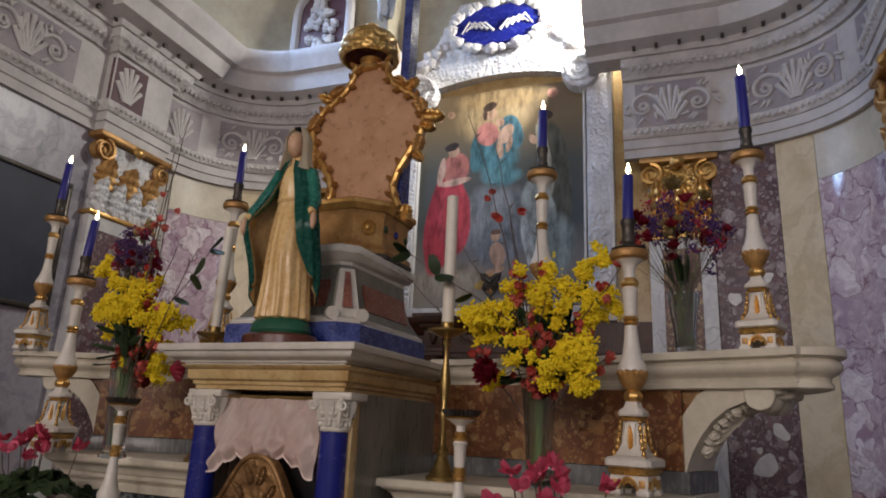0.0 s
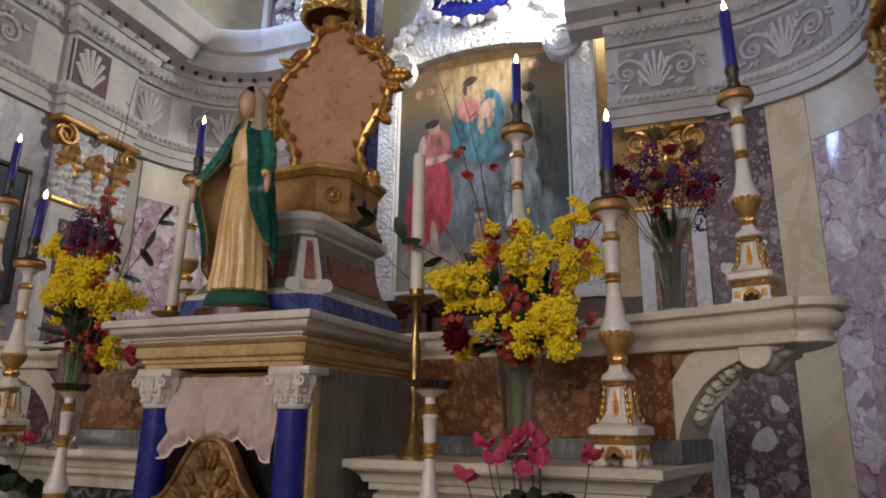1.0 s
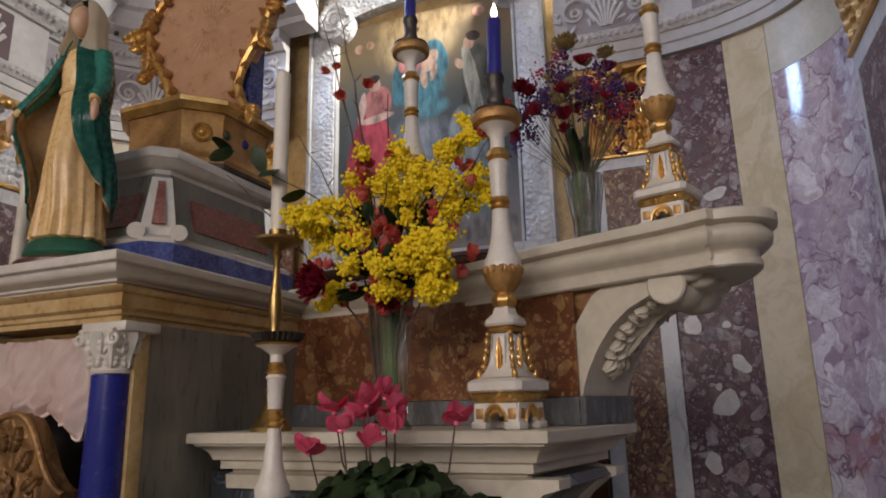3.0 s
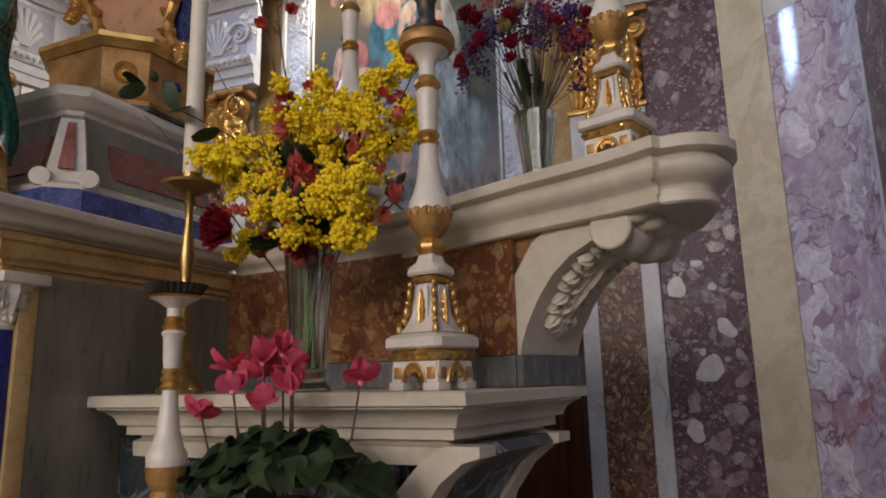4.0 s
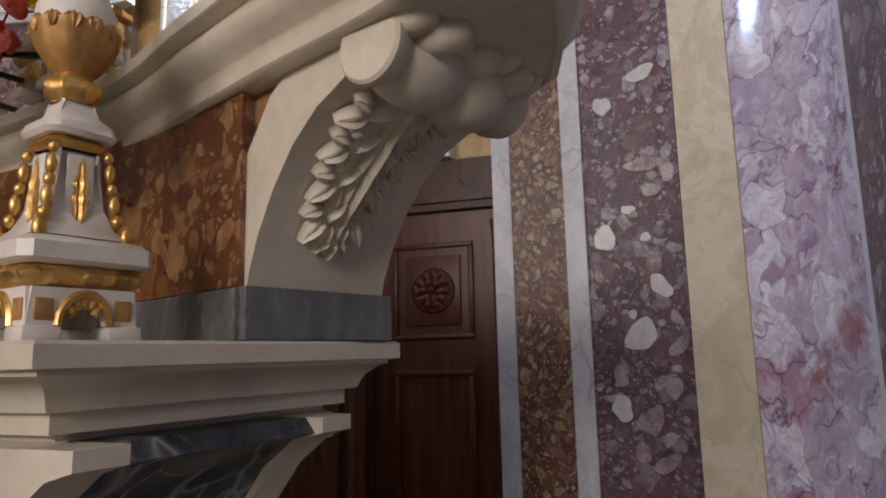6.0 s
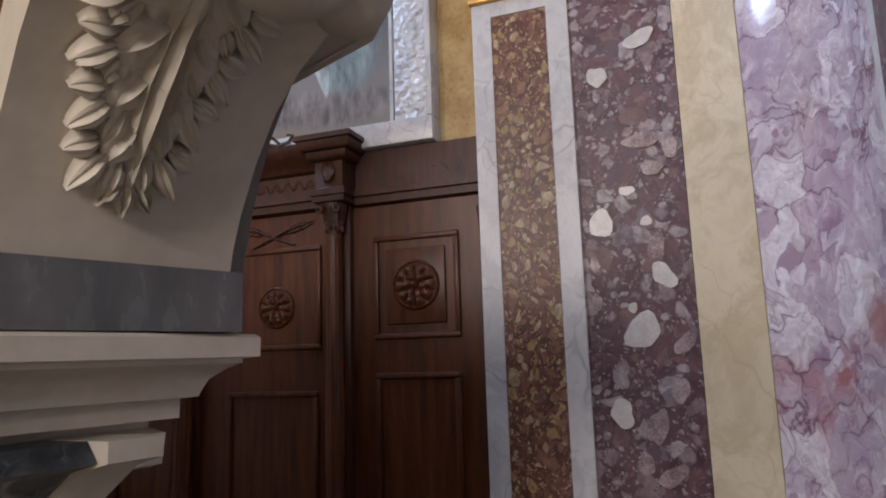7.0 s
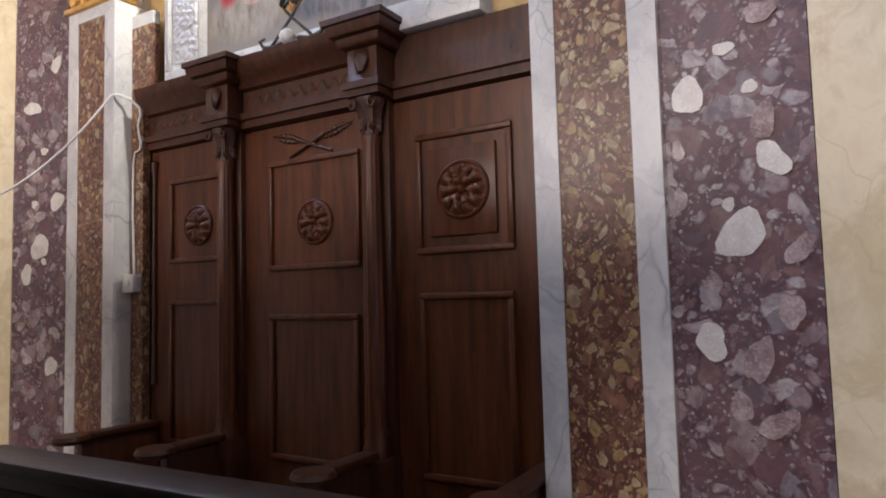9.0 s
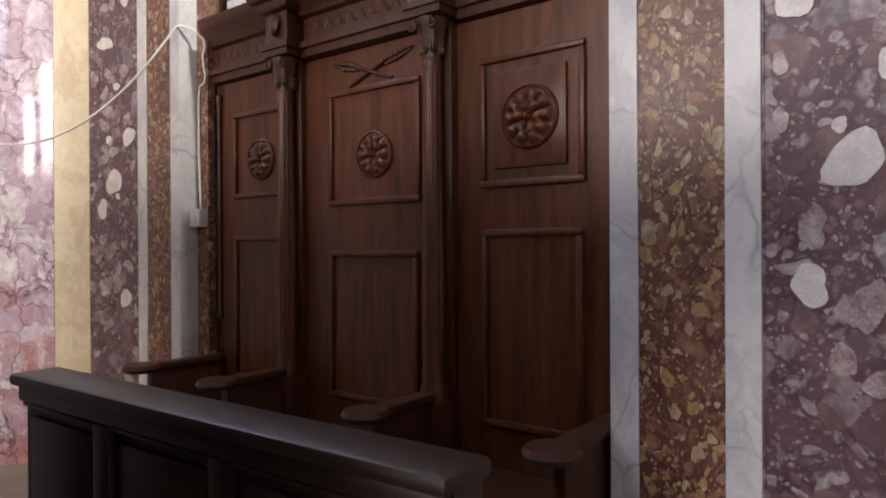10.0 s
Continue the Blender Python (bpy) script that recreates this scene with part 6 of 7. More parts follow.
    # sleeves and the plain ends of the arms, held low and open
    for q, hx, hz in ((-1, 0.176, 0.470), (1, 0.150, 0.487)):
        sleeve = bmesh.new()
        tube(sleeve, [(q * 0.070, -0.005, 0.715), (q * 0.105, -0.025, 0.64), (q * 0.132, -0.060, 0.57), (q * (hx - 0.018), -0.092, hz + 0.045)], 0.034, 0.022, 16)
        add(sleeve, green)
        cuff = bmesh.new()
        tube(cuff, [(q * (hx - 0.022), -0.088, hz + 0.052), (q * (hx - 0.008), -0.098, hz + 0.028)], 0.016, 0.018, 14)
        add(cuff, cream)
        add(blob((q * hx, -0.106, hz), 0.015, 0.013, 0.036, q, 0.1, 2), skin)
    # plain head, a little bowed and turned, under a veil
    hd = bmesh.new()
    join(hd, blob((0, -0.026, 0.835), 0.038, 0.044, 0.054, 1.0, 0.03, 3))
    add(hd, skin, Matrix.Translation((-0.006, -0.004, 0.0)))
    add(blob((-0.006, -0.012, 0.834), 0.0385, 0.0420, 0.046, 2.0, 0.04, 3), pale)
    veil = bmesh.new()
    rows = []
    for i in range(18):
        s = i / 17
        z = 0.916 - 0.196 * s
        w = 0.062 * math.sin(min(1.0, 0.30 + s * 2.2) * math.pi / 2) + 0.045 * max(0, s - 0.55) ** 1.1
        row = []
        for j in range(33):
            q = j / 32
            gap = 0.50 + 0.25 * math.sin(3 * s)
            a = -math.pi / 2 + gap + (2 * math.pi - 2 * gap) * q
            f = 1 + 0.05 * math.sin(a * 11) * s
            row.append(veil.verts.new((w * math.cos(a) * f - 0.004, w * 1.05 * math.sin(a) * f - 0.006, z)))
        rows.append(row)
    for a, b in zip(rows, rows[1:]):
        for j in range(32):
            veil.faces.new((a[j], a[j + 1], b[j + 1], b[j]))
    veil.faces.new(rows[0])
    bmesh.ops.solidify(veil, geom=veil.faces[:], thickness=0.006)
    add(veil, pale)
    ob = mesh_ob("statue", bm, simple("cream_robe_paint", (0.60, 0.36, 0.13), (0.78, 0.56, 0.27), 8.0, 0.28), True)
    for mt_ in (simple("green_mantle_paint", (0.010, 0.10, 0.075), (0.03, 0.19, 0.14), 8.0, 0.26), simple("pale_paint", (0.50, 0.29, 0.17), (0.60, 0.38, 0.24), 8.0, 0.4), simple("brown_base_paint", (0.06, 0.018, 0.012), (0.13, 0.04, 0.025), 8.0, 0.3), simple("dark_green_paint", (0.008, 0.06, 0.03), (0.015, 0.11, 0.06), 8.0, 0.4), simple("pale_veil_paint", (0.78, 0.66, 0.46), (0.88, 0.80, 0.64), 8.0, 0.4)):
        ob.data.materials.append(mt_)
    return tagged(ob, "painted statue in cream robe and green mantle on the tabernacle", "statue")


st = statue()
st.matrix_basis = Matrix.Translation((-1.485, 2.07, Z_TAB)) @ Matrix.Rotation(radians(10), 4, "Z") @ Matrix.Diagonal((0.88, 0.90, 0.985, 1))


# ---- candlesticks ----
def big_candlestick(m, scale=1.0):
    """Ivory and gilt altar candlestick on a square pyramid foot, 0.84 m high at scale 1."""
    t = thing("candlestick", "tall ivory and gilt carved altar candlestick with square foot", "candlestick", m @ Matrix.Scale(scale, 4), "altar candlesticks")

    slim = Matrix.Diagonal((0.79, 0.79, 1, 1))

    def sq(w, c=0.012):
        w *= 0.79
        return [(-w + c, -w), (w - c, -w), (w, -w + c), (w, w - c), (w - c, w), (-w + c, w), (-w, w - c), (-w, -w + c)]
    for sx in (-1, 1):
        for sy in (-1, 1):
            part("foot", boxes((sx * 0.046 - 0.021, sx * 0.046 + 0.021, sy * 0.046 - 0.021, sy * 0.046 + 0.021, 0.0, 0.018), bevel=0.004), IVORY_PAINT, t)
    # arched block: pierced under each side
    for q in range(4):
        rot = Matrix.Rotation(q * math.pi / 2, 4, "Z") @ slim
        arch = [(-0.078, -0.078, 0.018), (-0.034, -0.078, 0.018)] + [(0.034 * math.cos(a), -0.078, 0.018 + 0.032 * math.sin(a)) for a in [math.pi * (1 - k / 8) for k in range(1, 8)]] + [(0.034, -0.078, 0.018), (0.078, -0.078, 0.018), (0.072, -0.078, 0.060), (-0.072, -0.078, 0.060)]
        part("arched_side", extrude_poly(arch, (0, 0.02, 0)), IVORY_PAINT, t, m=rot)
        bm = bmesh.new()
        tube(bm, [(0.037 * math.cos(a), -0.079, 0.018 + 0.035 * math.sin(a)) for a in [math.pi * k / 10 for k in range(11)]], 0.006, 0.006, 6)
        part("gilt_arch", bm, GOLD, t, m=rot)
        bm = bmesh.new()
        for k in range(5):
            a = math.pi * (0.15 + 0.7 * k / 4)
            ball(bm, (0.020 * math.cos(a), -0.074, 0.028 + 0.016 * math.sin(a)), 0.009, 1)
        part("gilt_shell", bm, GOLD, t, m=rot)
        for s in (-1, 1):
            part("gilt_tablet", boxes((s * 0.056 - 0.013, s * 0.056 + 0.013, -0.081, -0.077, 0.024, 0.048), bevel=0.002), GOLD_DULL, t, m=rot)
        # gilded relief on the pyramid's face and its edges
        bm = leaf_relief(0.085, 0.014, 0.010, 4, 0.0, 14, 6)
        part("gilt_leaf", bm, GOLD, t, m=rot @ Matrix.Translation((0, -0.045, 0.135)) @ Matrix.Rotation(radians(87), 4, "X"))
        bm = bmesh.new()
        for k in range(6):
            f = k / 5
            w = 0.062 - 0.022 * f ** 0.5
            ball(bm, (w + 0.001, -w - 0.001, 0.125 + 0.10 * f), 0.0105 - 0.002 * f, 2, (0.9, 0.9, 1.5 - 0.6 * (k % 2)))
        part("gilt_edge", bm, GOLD, t, m=rot)
        part("framed_tablet", boxes((-0.020, 0.020, -0.043, -0.036, 0.15, 0.222), bevel=0.003), IVORY_PAINT, t, m=rot)
    part("block_core", boxes((-0.044, 0.044, -0.044, 0.044, 0.052, 0.062)), IVORY_PAINT, t, smooth=False)
    part("gilt_band", moulded(sq(0.090), [(0.012, 0.061), (0.004, 0.068), (0.0, 0.076), (0.006, 0.084)]), GOLD_CARVED, t)
    part("slab", moulded(sq(0.097), [(0.006, 0.085), (0.0, 0.090), (0.0, 0.108), (0.01, 0.115), (0.035, 0.122)]), IVORY_PAINT, t)
    part("pyramid", moulded(sq(0.070), [(0.0, 0.120), (0.014, 0.135), (0.026, 0.16), (0.032, 0.20), (0.034, 0.228)]), IVORY_PAINT, t)
    part("gilt_necking", moulded(sq(0.046), [(0.006, 0.229), (0.0, 0.236), (0.006, 0.243)]), GOLD, t)
    part("cap", moulded(sq(0.054), [(0.004, 0.244), (0.0, 0.250), (0.004, 0.262), (0.020, 0.275), (0.026, 0.292)]), IVORY_PAINT, t)
    part("gilt_ring", lathe([(0.022, 0.292), (0.030, 0.300), (0.032, 0.312), (0.026, 0.322), (0.020, 0.328)], 24, (0, 0, 0), lambda a, i: 1 + 0.06 * math.cos(8 * a)), GOLD, t)
    part("gilt_cup", lathe([(0.020, 0.328), (0.030, 0.338), (0.044, 0.360), (0.051, 0.386), (0.047, 0.384)], 32, (0, 0, 0), lambda a, i: 1 + 0.035 * math.cos(10 * a)), GOLD_DULL, t)
    for k in range(12):
        q = 2 * math.pi * k / 12
        part("gilt_leaf_tip", leaf_relief(0.026, 0.0125, 0.006, 1, -0.004, 8, 6), GOLD_DULL, t, m=Matrix.Translation((0.0465 * math.cos(q), 0.0465 * math.sin(q), 0.374)) @ Matrix.Rotation(q + math.pi / 2, 4, "Z") @ Matrix.Rotation(radians(90), 4, "X"))
    part("baluster", lathe([(0.046, 0.380), (0.048, 0.395), (0.046, 0.412), (0.038, 0.428), (0.030, 0.455), (0.024, 0.50), (0.021, 0.545)], 28), IVORY_PAINT, t)
    part("gilt_knop", lathe([(0.021, 0.545), (0.026, 0.552), (0.020, 0.560), (0.027, 0.568), (0.022, 0.578)], 24), GOLD, t)
    part("stem", lathe([(0.021, 0.578), (0.023, 0.60), (0.025, 0.66), (0.028, 0.672), (0.022, 0.680)], 24), IVORY_PAINT, t)
    part("gilt_knop", lathe([(0.022, 0.680), (0.031, 0.690), (0.029, 0.700), (0.020, 0.712)], 24, (0, 0, 0), lambda a, i: 1 + 0.05 * math.cos(8 * a)), GOLD, t)
    part("neck", lathe([(0.019, 0.712), (0.020, 0.745), (0.032, 0.765), (0.050, 0.775)], 24), IVORY_PAINT, t)
    part("drip_pan", lathe([(0.050, 0.775), (0.064, 0.782), (0.068, 0.797), (0.064, 0.808), (0.045, 0.812)], 32), GOLD_DULL, t)
    part("pan_plate", lathe([(0.058, 0.812), (0.060, 0.818), (0.030, 0.826), (0.022, 0.840)], 24), BRONZE, t)
    part("socket", lathe([(0.022, 0.838), (0.026, 0.85), (0.022, 0.86), (0.022, 0.90), (0.027, 0.91), (0.025, 0.925)], 20), BRONZE, t)
    return t


def candle(m, length=0.19, radius=0.0195, material=None, lit=True, label="lit blue wax altar candle in its candlestick"):
    t = thing("candle", label, "candle", m, "altar candles")
    part("wax", lathe([(radius, 0.0), (radius * 0.97, length - 0.004), (radius * 0.8, length), (radius * 0.3, length - 0.003), (0, length - 0.003)], 20), material or BLUE_WAX, t)
    bm = bmesh.new()
    tube(bm, [(0, 0, length - 0.004), (0.001, 0, length + 0.010)], 0.0015, 0.001, 5)
    part("wick", bm, BRONZE, t)
    if lit:
        part("flame", lathe([(0.0, 0.0), (0.006, 0.006), (0.0085, 0.014), (0.006, 0.028), (0.002, 0.040), (0.0, 0.046)], 14, (0.001, 0, length + 0.004)), FLAME, t)
    return t


for x, y, z, s, l, rz, tilt in ((-0.225, 2.315, Z_LOW, 0.995, 0.19, -14, 1.5), (0.180, 2.410, Z_UP, 0.86, 0.225, -18, -1), (-0.617, 2.62, Z_UP, 0.985, 0.20, -12, 0.5),
                               (-2.735, 2.167, Z_LOW, 0.97, 0.20, 12, 6), (-3.14, 2.27, Z_UP, 0.86, 0.22, 16, 3), (-2.25, 2.60, Z_UP, 0.985, 0.20, 8, 1)):
    big_candlestick(Matrix.Translation((x, y, z)) @ Matrix.Rotation(radians(rz), 4, "Z"), s)
    candle(Matrix.Translation((x, y, z + 0.905 * s)) @ Matrix.Rotation(radians(tilt), 4, "Y"), l)


def small_candlestick(m):
    t = thing("small_candlestick", "small ivory and gilt candlestick with a fluted dark metal pan", "candlestick", m, "small candlesticks")
    part("foot", lathe([(0.075, 0.0), (0.075, 0.015), (0.05, 0.04), (0.03, 0.075), (0.026, 0.10)], 28), IVORY_PAINT, t)
    part("gilt_cup", lathe([(0.026, 0.10), (0.034, 0.115), (0.026, 0.13), (0.038, 0.15), (0.042, 0.178), (0.039, 0.18)], 24, (0, 0, 0), lambda a, i: 1 + 0.03 * math.cos(10 * a)), GOLD_DULL, t)
    part("baluster", lathe([(0.040, 0.178), (0.042, 0.20), (0.034, 0.215), (0.024, 0.25), (0.018, 0.31), (0.016, 0.335)], 24), IVORY_PAINT, t)
    part("gilt_knop", lathe([(0.017, 0.335), (0.023, 0.342), (0.018, 0.35), (0.024, 0.358), (0.018, 0.366), (0.021, 0.374), (0.017, 0.38)], 20), GOLD, t)
    part("stem", lathe([(0.017, 0.38), (0.019, 0.40), (0.021, 0.448), (0.026, 0.455), (0.020, 0.462)], 20), IVORY_PAINT, t)
    part("gilt_ring", lathe([(0.020, 0.462), (0.026, 0.468), (0.019, 0.478), (0.022, 0.486), (0.016, 0.492)], 20), GOLD, t)
    part("neck", lathe([(0.016, 0.492), (0.016, 0.51), (0.040, 0.527), (0.052, 0.532)], 24), IVORY_PAINT, t)
    part("gilt_rim", lathe([(0.050, 0.532), (0.055, 0.536), (0.050, 0.540)], 28), GOLD, t)
    part("fluted_pan", lathe([(0.020, 0.540), (0.054, 0.542), (0.066, 0.562), (0.062, 0.562), (0.050, 0.546), (0.0, 0.545)], 56, (0, 0, 0), lambda a, i: 1 + (0.05 * math.cos(28 * a) if i in (1, 2, 3) else 0)), BRONZE, t)
    return t


sc = small_candlestick(Matrix.Translation((-0.755, 2.115, Z_MENSA)))
copy_thing(sc, Matrix.Translation((-2.187, 2.03, Z_MENSA - 0.045 + 0.045)))

bc = thing("brass_candlestick", "tall slender brass candlestick with a wide drip pan", "candlestick", Matrix.Translation((-0.885, 2.275, Z_LOW)))
part("foot", lathe([(0.055, 0.0), (0.056, 0.012), (0.045, 0.022), (0.030, 0.05), (0.018, 0.08), (0.026, 0.10), (0.014, 0.12)], 24), BRASS, bc)
part("stem", lathe([(0.012, 0.12), (0.011, 0.20), (0.020, 0.225), (0.011, 0.25), (0.016, 0.30), (0.020, 0.34), (0.010, 0.42), (0.009, 0.47), (0.016, 0.485), (0.010, 0.50)], 20), BRASS, bc)
part("drip_pan", lathe([(0.010, 0.50), (0.040, 0.512), (0.072, 0.525), (0.074, 0.532), (0.030, 0.528), (0.024, 0.545), (0.026, 0.56)], 32), BRASS, bc)
candle(Matrix.Translation((-0.885, 2.275, Z_LOW + 0.54)), 0.52, 0.0225, WHITE_WAX, False, "tall unlit ivory wax candle in a brass candlestick")
bc2 = copy_thing(bc, Matrix.Translation((-1.975, 2.26, Z_LOW)))
candle(Matrix.Translation((-1.975, 2.26, Z_LOW + 0.54)) @ Matrix.Rotation(radians(1.5), 4, "Y"), 0.47, 0.0225, WHITE_WAX, False, "tall unlit ivory wax candle in a brass candlestick")


# ---- flowers ----
def petal_bm(length, width, cup=0.3, n=5):
    bm = bmesh.new()
    rows = []
    for i in range(n + 1):
        s = i / n
        w = width * math.sin(math.pi * min(0.97, 0.08 + s * 0.85)) ** 0.7
        rows.append([bm.verts.new((w * t, length * s, cup * length * (s * s + 0.5 * t * t * s))) for t in (-1, 0, 1)])
    for a, b in zip(rows, rows[1:]):
        for j in range(2):
            bm.faces.new((a[j], a[j + 1], b[j + 1], b[j]))
    bmesh.ops.solidify(bm, geom=bm.faces[:], thickness=min(0.0012, width * 0.1))
    return bm


def leaf_flat(length, width, cup=0.15, n=7):
    return petal_bm(length, width, cup, n)


def aim(p, d, roll=0.0):
    """A pose at p whose +y points along d."""
    return Matrix.Translation(p) @ Vector(d).to_track_quat("Y", "Z").to_matrix().to_4x4() @ Matrix.Rotation(roll, 4, "Y")


def blossom(p, d, r, petals, material, parent, name="blossom", cup=0.5, layers=1, seed=0):
    bm = bmesh.new()
    rnd = random.Random(seed)
    face = Vector(d).to_track_quat("Z", "Y").to_matrix().to_4x4()
    for L in range(layers):
        for k in range(petals):
            a = 2 * math.pi * (k + 0.5 * L) / petals + rnd.uniform(-0.12, 0.12)
            tilt = radians(18 + 50 * L / max(1, layers) + rnd.uniform(-8, 8))
            m = face @ Matrix.Rotation(a, 4, "Z") @ Matrix.Rotation(tilt, 4, "X")
            join(bm, petal_bm(r * (1 - 0.2 * L / max(1, layers)), r * (0.42 if layers < 3 else 0.16), cup), m)
    ob = part(name, bm, material, parent, m=Matrix.Translation(p))
    return ob


def cut_vase(t, h, r0, r1, ridges=14):
    """A cut crystal vase, hollow, fluted above and banded below."""
    prof = [(r0 * 0.98, 0.0), (r0, 0.008), (r0 * 0.72, 0.03), (r0 * 0.78, 0.05), (r0 * 0.84, h * 0.45), (r1 * 0.92, h * 0.85), (r1, h), (r1 - 0.005, h), (r1 * 0.92 - 0.006, h * 0.85), (r0 * 0.84 - 0.006, h * 0.45), (r0 * 0.7 - 0.004, 0.05), (0.0, 0.045)]
    ob = part("vase", lathe(prof, ridges * 4, (0, 0, 0), lambda a, i: 1 + (0.035 * math.cos(ridges * a) if 2 < i < 7 else 0)), GLASS, t, "cut crystal vase")
    ob.visible_shadow = False
    return ob


def mimosa_bouquet(m):
    t = thing("bouquet", "mimosa and red quince blossom in a cut glass vase", "flowers", m, "mimosa bouquets")
    rnd = random.Random(11)
    cut_vase(t, 0.36, 0.055, 0.062)
    heart = Vector((0, 0, 0.36))
    bm = bmesh.new()
    for k in range(16):
        q = 2.4 * k
        tube(bm, [(0.020 * math.cos(q), 0.020 * math.sin(q), 0.055), (0.012 * math.cos(q + 1), 0.012 * math.sin(q + 1), 0.20), (0.034 * math.cos(q + 2), 0.034 * math.sin(q + 2), 0.37)], 0.0042, 0.0036, 5)
    part("stem_bundle", bm, STEM, t, "dark wet stems in the vase")
    # sprig of broad leaves held out beside the candle
    bm = bmesh.new()
    sprig = [Vector((-0.08, -0.03, 0.55)), Vector((-0.24, -0.06, 0.66)), Vector((-0.38, -0.07, 0.74)), Vector((-0.50, -0.07, 0.83))]
    tube(bm, sprig, 0.0026, 0.0014, 5)
    part("twig", bm, TWIG, t)
    for at, way, ln in ((sprig[3], (-0.9, -0.2, 0.35), 0.085), (sprig[3], (-0.7, -0.3, -0.45), 0.075), (sprig[2], (-0.2, -0.5, 0.9), 0.08), (sprig[2], (0.75, -0.4, -0.5), 0.105), (sprig[1], (-0.5, -0.5, -0.5), 0.07)):
        part("leaf", leaf_flat(ln, ln * 0.30), LEAF, t, m=aim(at, way, 0.6))
    clumps = [((-0.17, -0.06, 0.56), 0.10, 1.0), ((-0.21, -0.02, 0.56), 0.075, 0.8), ((-0.10, 0.0, 0.67), 0.075, 0.8), ((0.06, -0.04, 0.66), 0.095, 1.0), ((0.13, 0.02, 0.58), 0.09, 1.0), ((0.20, 0.06, 0.65), 0.07, 0.8), ((0.12, 0.06, 0.75), 0.06, 0.6), ((0.20, 0.08, 0.80), 0.05, 0.5),
              ((0.08, -0.09, 0.40), 0.085, 1.0), ((0.14, -0.09, 0.41), 0.080, 1.0), ((0.15, -0.09, 0.35), 0.045, 0.5), ((-0.13, -0.06, 0.36), 0.04, 0.3), ((0.0, 0.06, 0.60), 0.08, 0.8), ((-0.05, -0.09, 0.46), 0.06, 0.5), ((-0.14, 0.08, 0.60), 0.07, 0.7)]
    for c, r, dens in clumps:
        c = Vector(c)
        cs, rs = [], []
        sub = [c + Vector((rnd.gauss(0, 1), rnd.gauss(0, 1), rnd.gauss(0, 0.9))) * r * 0.44 for _ in range(9)]
        for q in sub:
            droop = (q - heart).normalized() + Vector((0, 0, -0.6))
            cs.append(q[:])
            rs.append(r * 0.20)
            for k in range(int(88 * dens) + 12):
                f = rnd.random()
                p = q + droop * (f * r * 0.55) + Vector((rnd.gauss(0, 1), rnd.gauss(0, 1), rnd.gauss(0, 1))) * r * 0.15
                cs.append(p[:])
                rs.append(rnd.uniform(0.0038, 0.0066))
        ball_cloud("mimosa_spray", cs, rs, MIMOSA, t, "fluffy yellow mimosa")
        bm = bmesh.new()
        tube(bm, [(0.01 * rnd.uniform(-1, 1), 0, 0.08), heart + Vector((rnd.uniform(-0.02, 0.02), rnd.uniform(-0.02, 0.02), 0.02)), heart.lerp(c, 0.6) + Vector((0, 0, 0.03)), c], 0.0028, 0.0012, 5)
        part("stem", bm, STEM, t)
        for k in range(5):
            d = (c - heart).normalized() + Vector((rnd.uniform(-0.8, 0.8), rnd.uniform(-0.8, 0.8), rnd.uniform(-0.7, 0.3)))
            part("leaf", leaf_flat(rnd.uniform(0.05, 0.10), rnd.uniform(0.010, 0.018)), LEAF, t, m=aim(heart.lerp(c, rnd.uniform(0.25, 0.8)), d, rnd.uniform(-1, 1)))
    # bare twigs with quince blossom
    twigs = [((-0.32, 0.02, 1.44), (-0.13, 0.03, 0.95), 3), ((-0.12, 0.0, 0.97), (-0.04, 0, 0.70), 10), ((0.34, 0.02, 0.83), (0.16, 0.02, 0.60), 6), ((-0.60, 0.03, 0.80), (-0.25, 0.0, 0.50), 6), ((-0.02, 0.02, 0.95), (0.0, 0.0, 0.66), 12), ((0.26, -0.02, 0.42), (0.12, -0.04, 0.42), 7), ((-0.30, -0.02, 0.86), (-0.12, 0.0, 0.58), 5), ((0.24, -0.04, 0.66), (0.10, -0.03, 0.55), 6), ((-0.20, 0.02, 1.30), (-0.08, 0.02, 0.85), 3), ((0.05, -0.12, 0.62), (0.0, -0.06, 0.48), 12), ((-0.06, -0.12, 0.60), (-0.02, -0.06, 0.46), 9), ((0.10, -0.10, 0.52), (0.04, -0.06, 0.44), 7)]
    for k, (tip, mid, nb) in enumerate(twigs):
        bm = bmesh.new()
        a, b, c = heart - Vector((0, 0, 0.2)), Vector(mid), Vector(tip)
        pts = []
        for i in range(11):
            f = i / 10
            p = (a * (1 - f) ** 2 + b * 2 * f * (1 - f) + c * f * f)
            pts.append(p + Vector((rnd.uniform(-1, 1), rnd.uniform(-1, 1), rnd.uniform(-1, 1))) * 0.006)
        tube(bm, pts, 0.0034, 0.0014, 5)
        for i in range(3, 11, 2):
            d = Vector((rnd.uniform(-1, 1), rnd.uniform(-1, 1), rnd.uniform(-0.2, 1))).normalized()
            tube(bm, [pts[i], pts[i] + d * rnd.uniform(0.015, 0.05)], 0.0016, 0.0009, 4)
            ball(bm, pts[i] + d * 0.014, 0.0035, 1)
        part("twig", bm, TWIG, t)
        for i in range(int(nb * 1.4)):
            f = rnd.uniform(0.25, 0.72) if k not in (2, 5) else rnd.uniform(0.4, 1.0)
            p = (a * (1 - f) ** 2 + b * 2 * f * (1 - f) + c * f * f) + Vector((rnd.gauss(0, 1), rnd.gauss(0, 1), rnd.gauss(0, 1))) * 0.018
            d = Vector((rnd.uniform(-1, 1), rnd.uniform(-1.4, 0.4), rnd.uniform(-0.4, 1)))
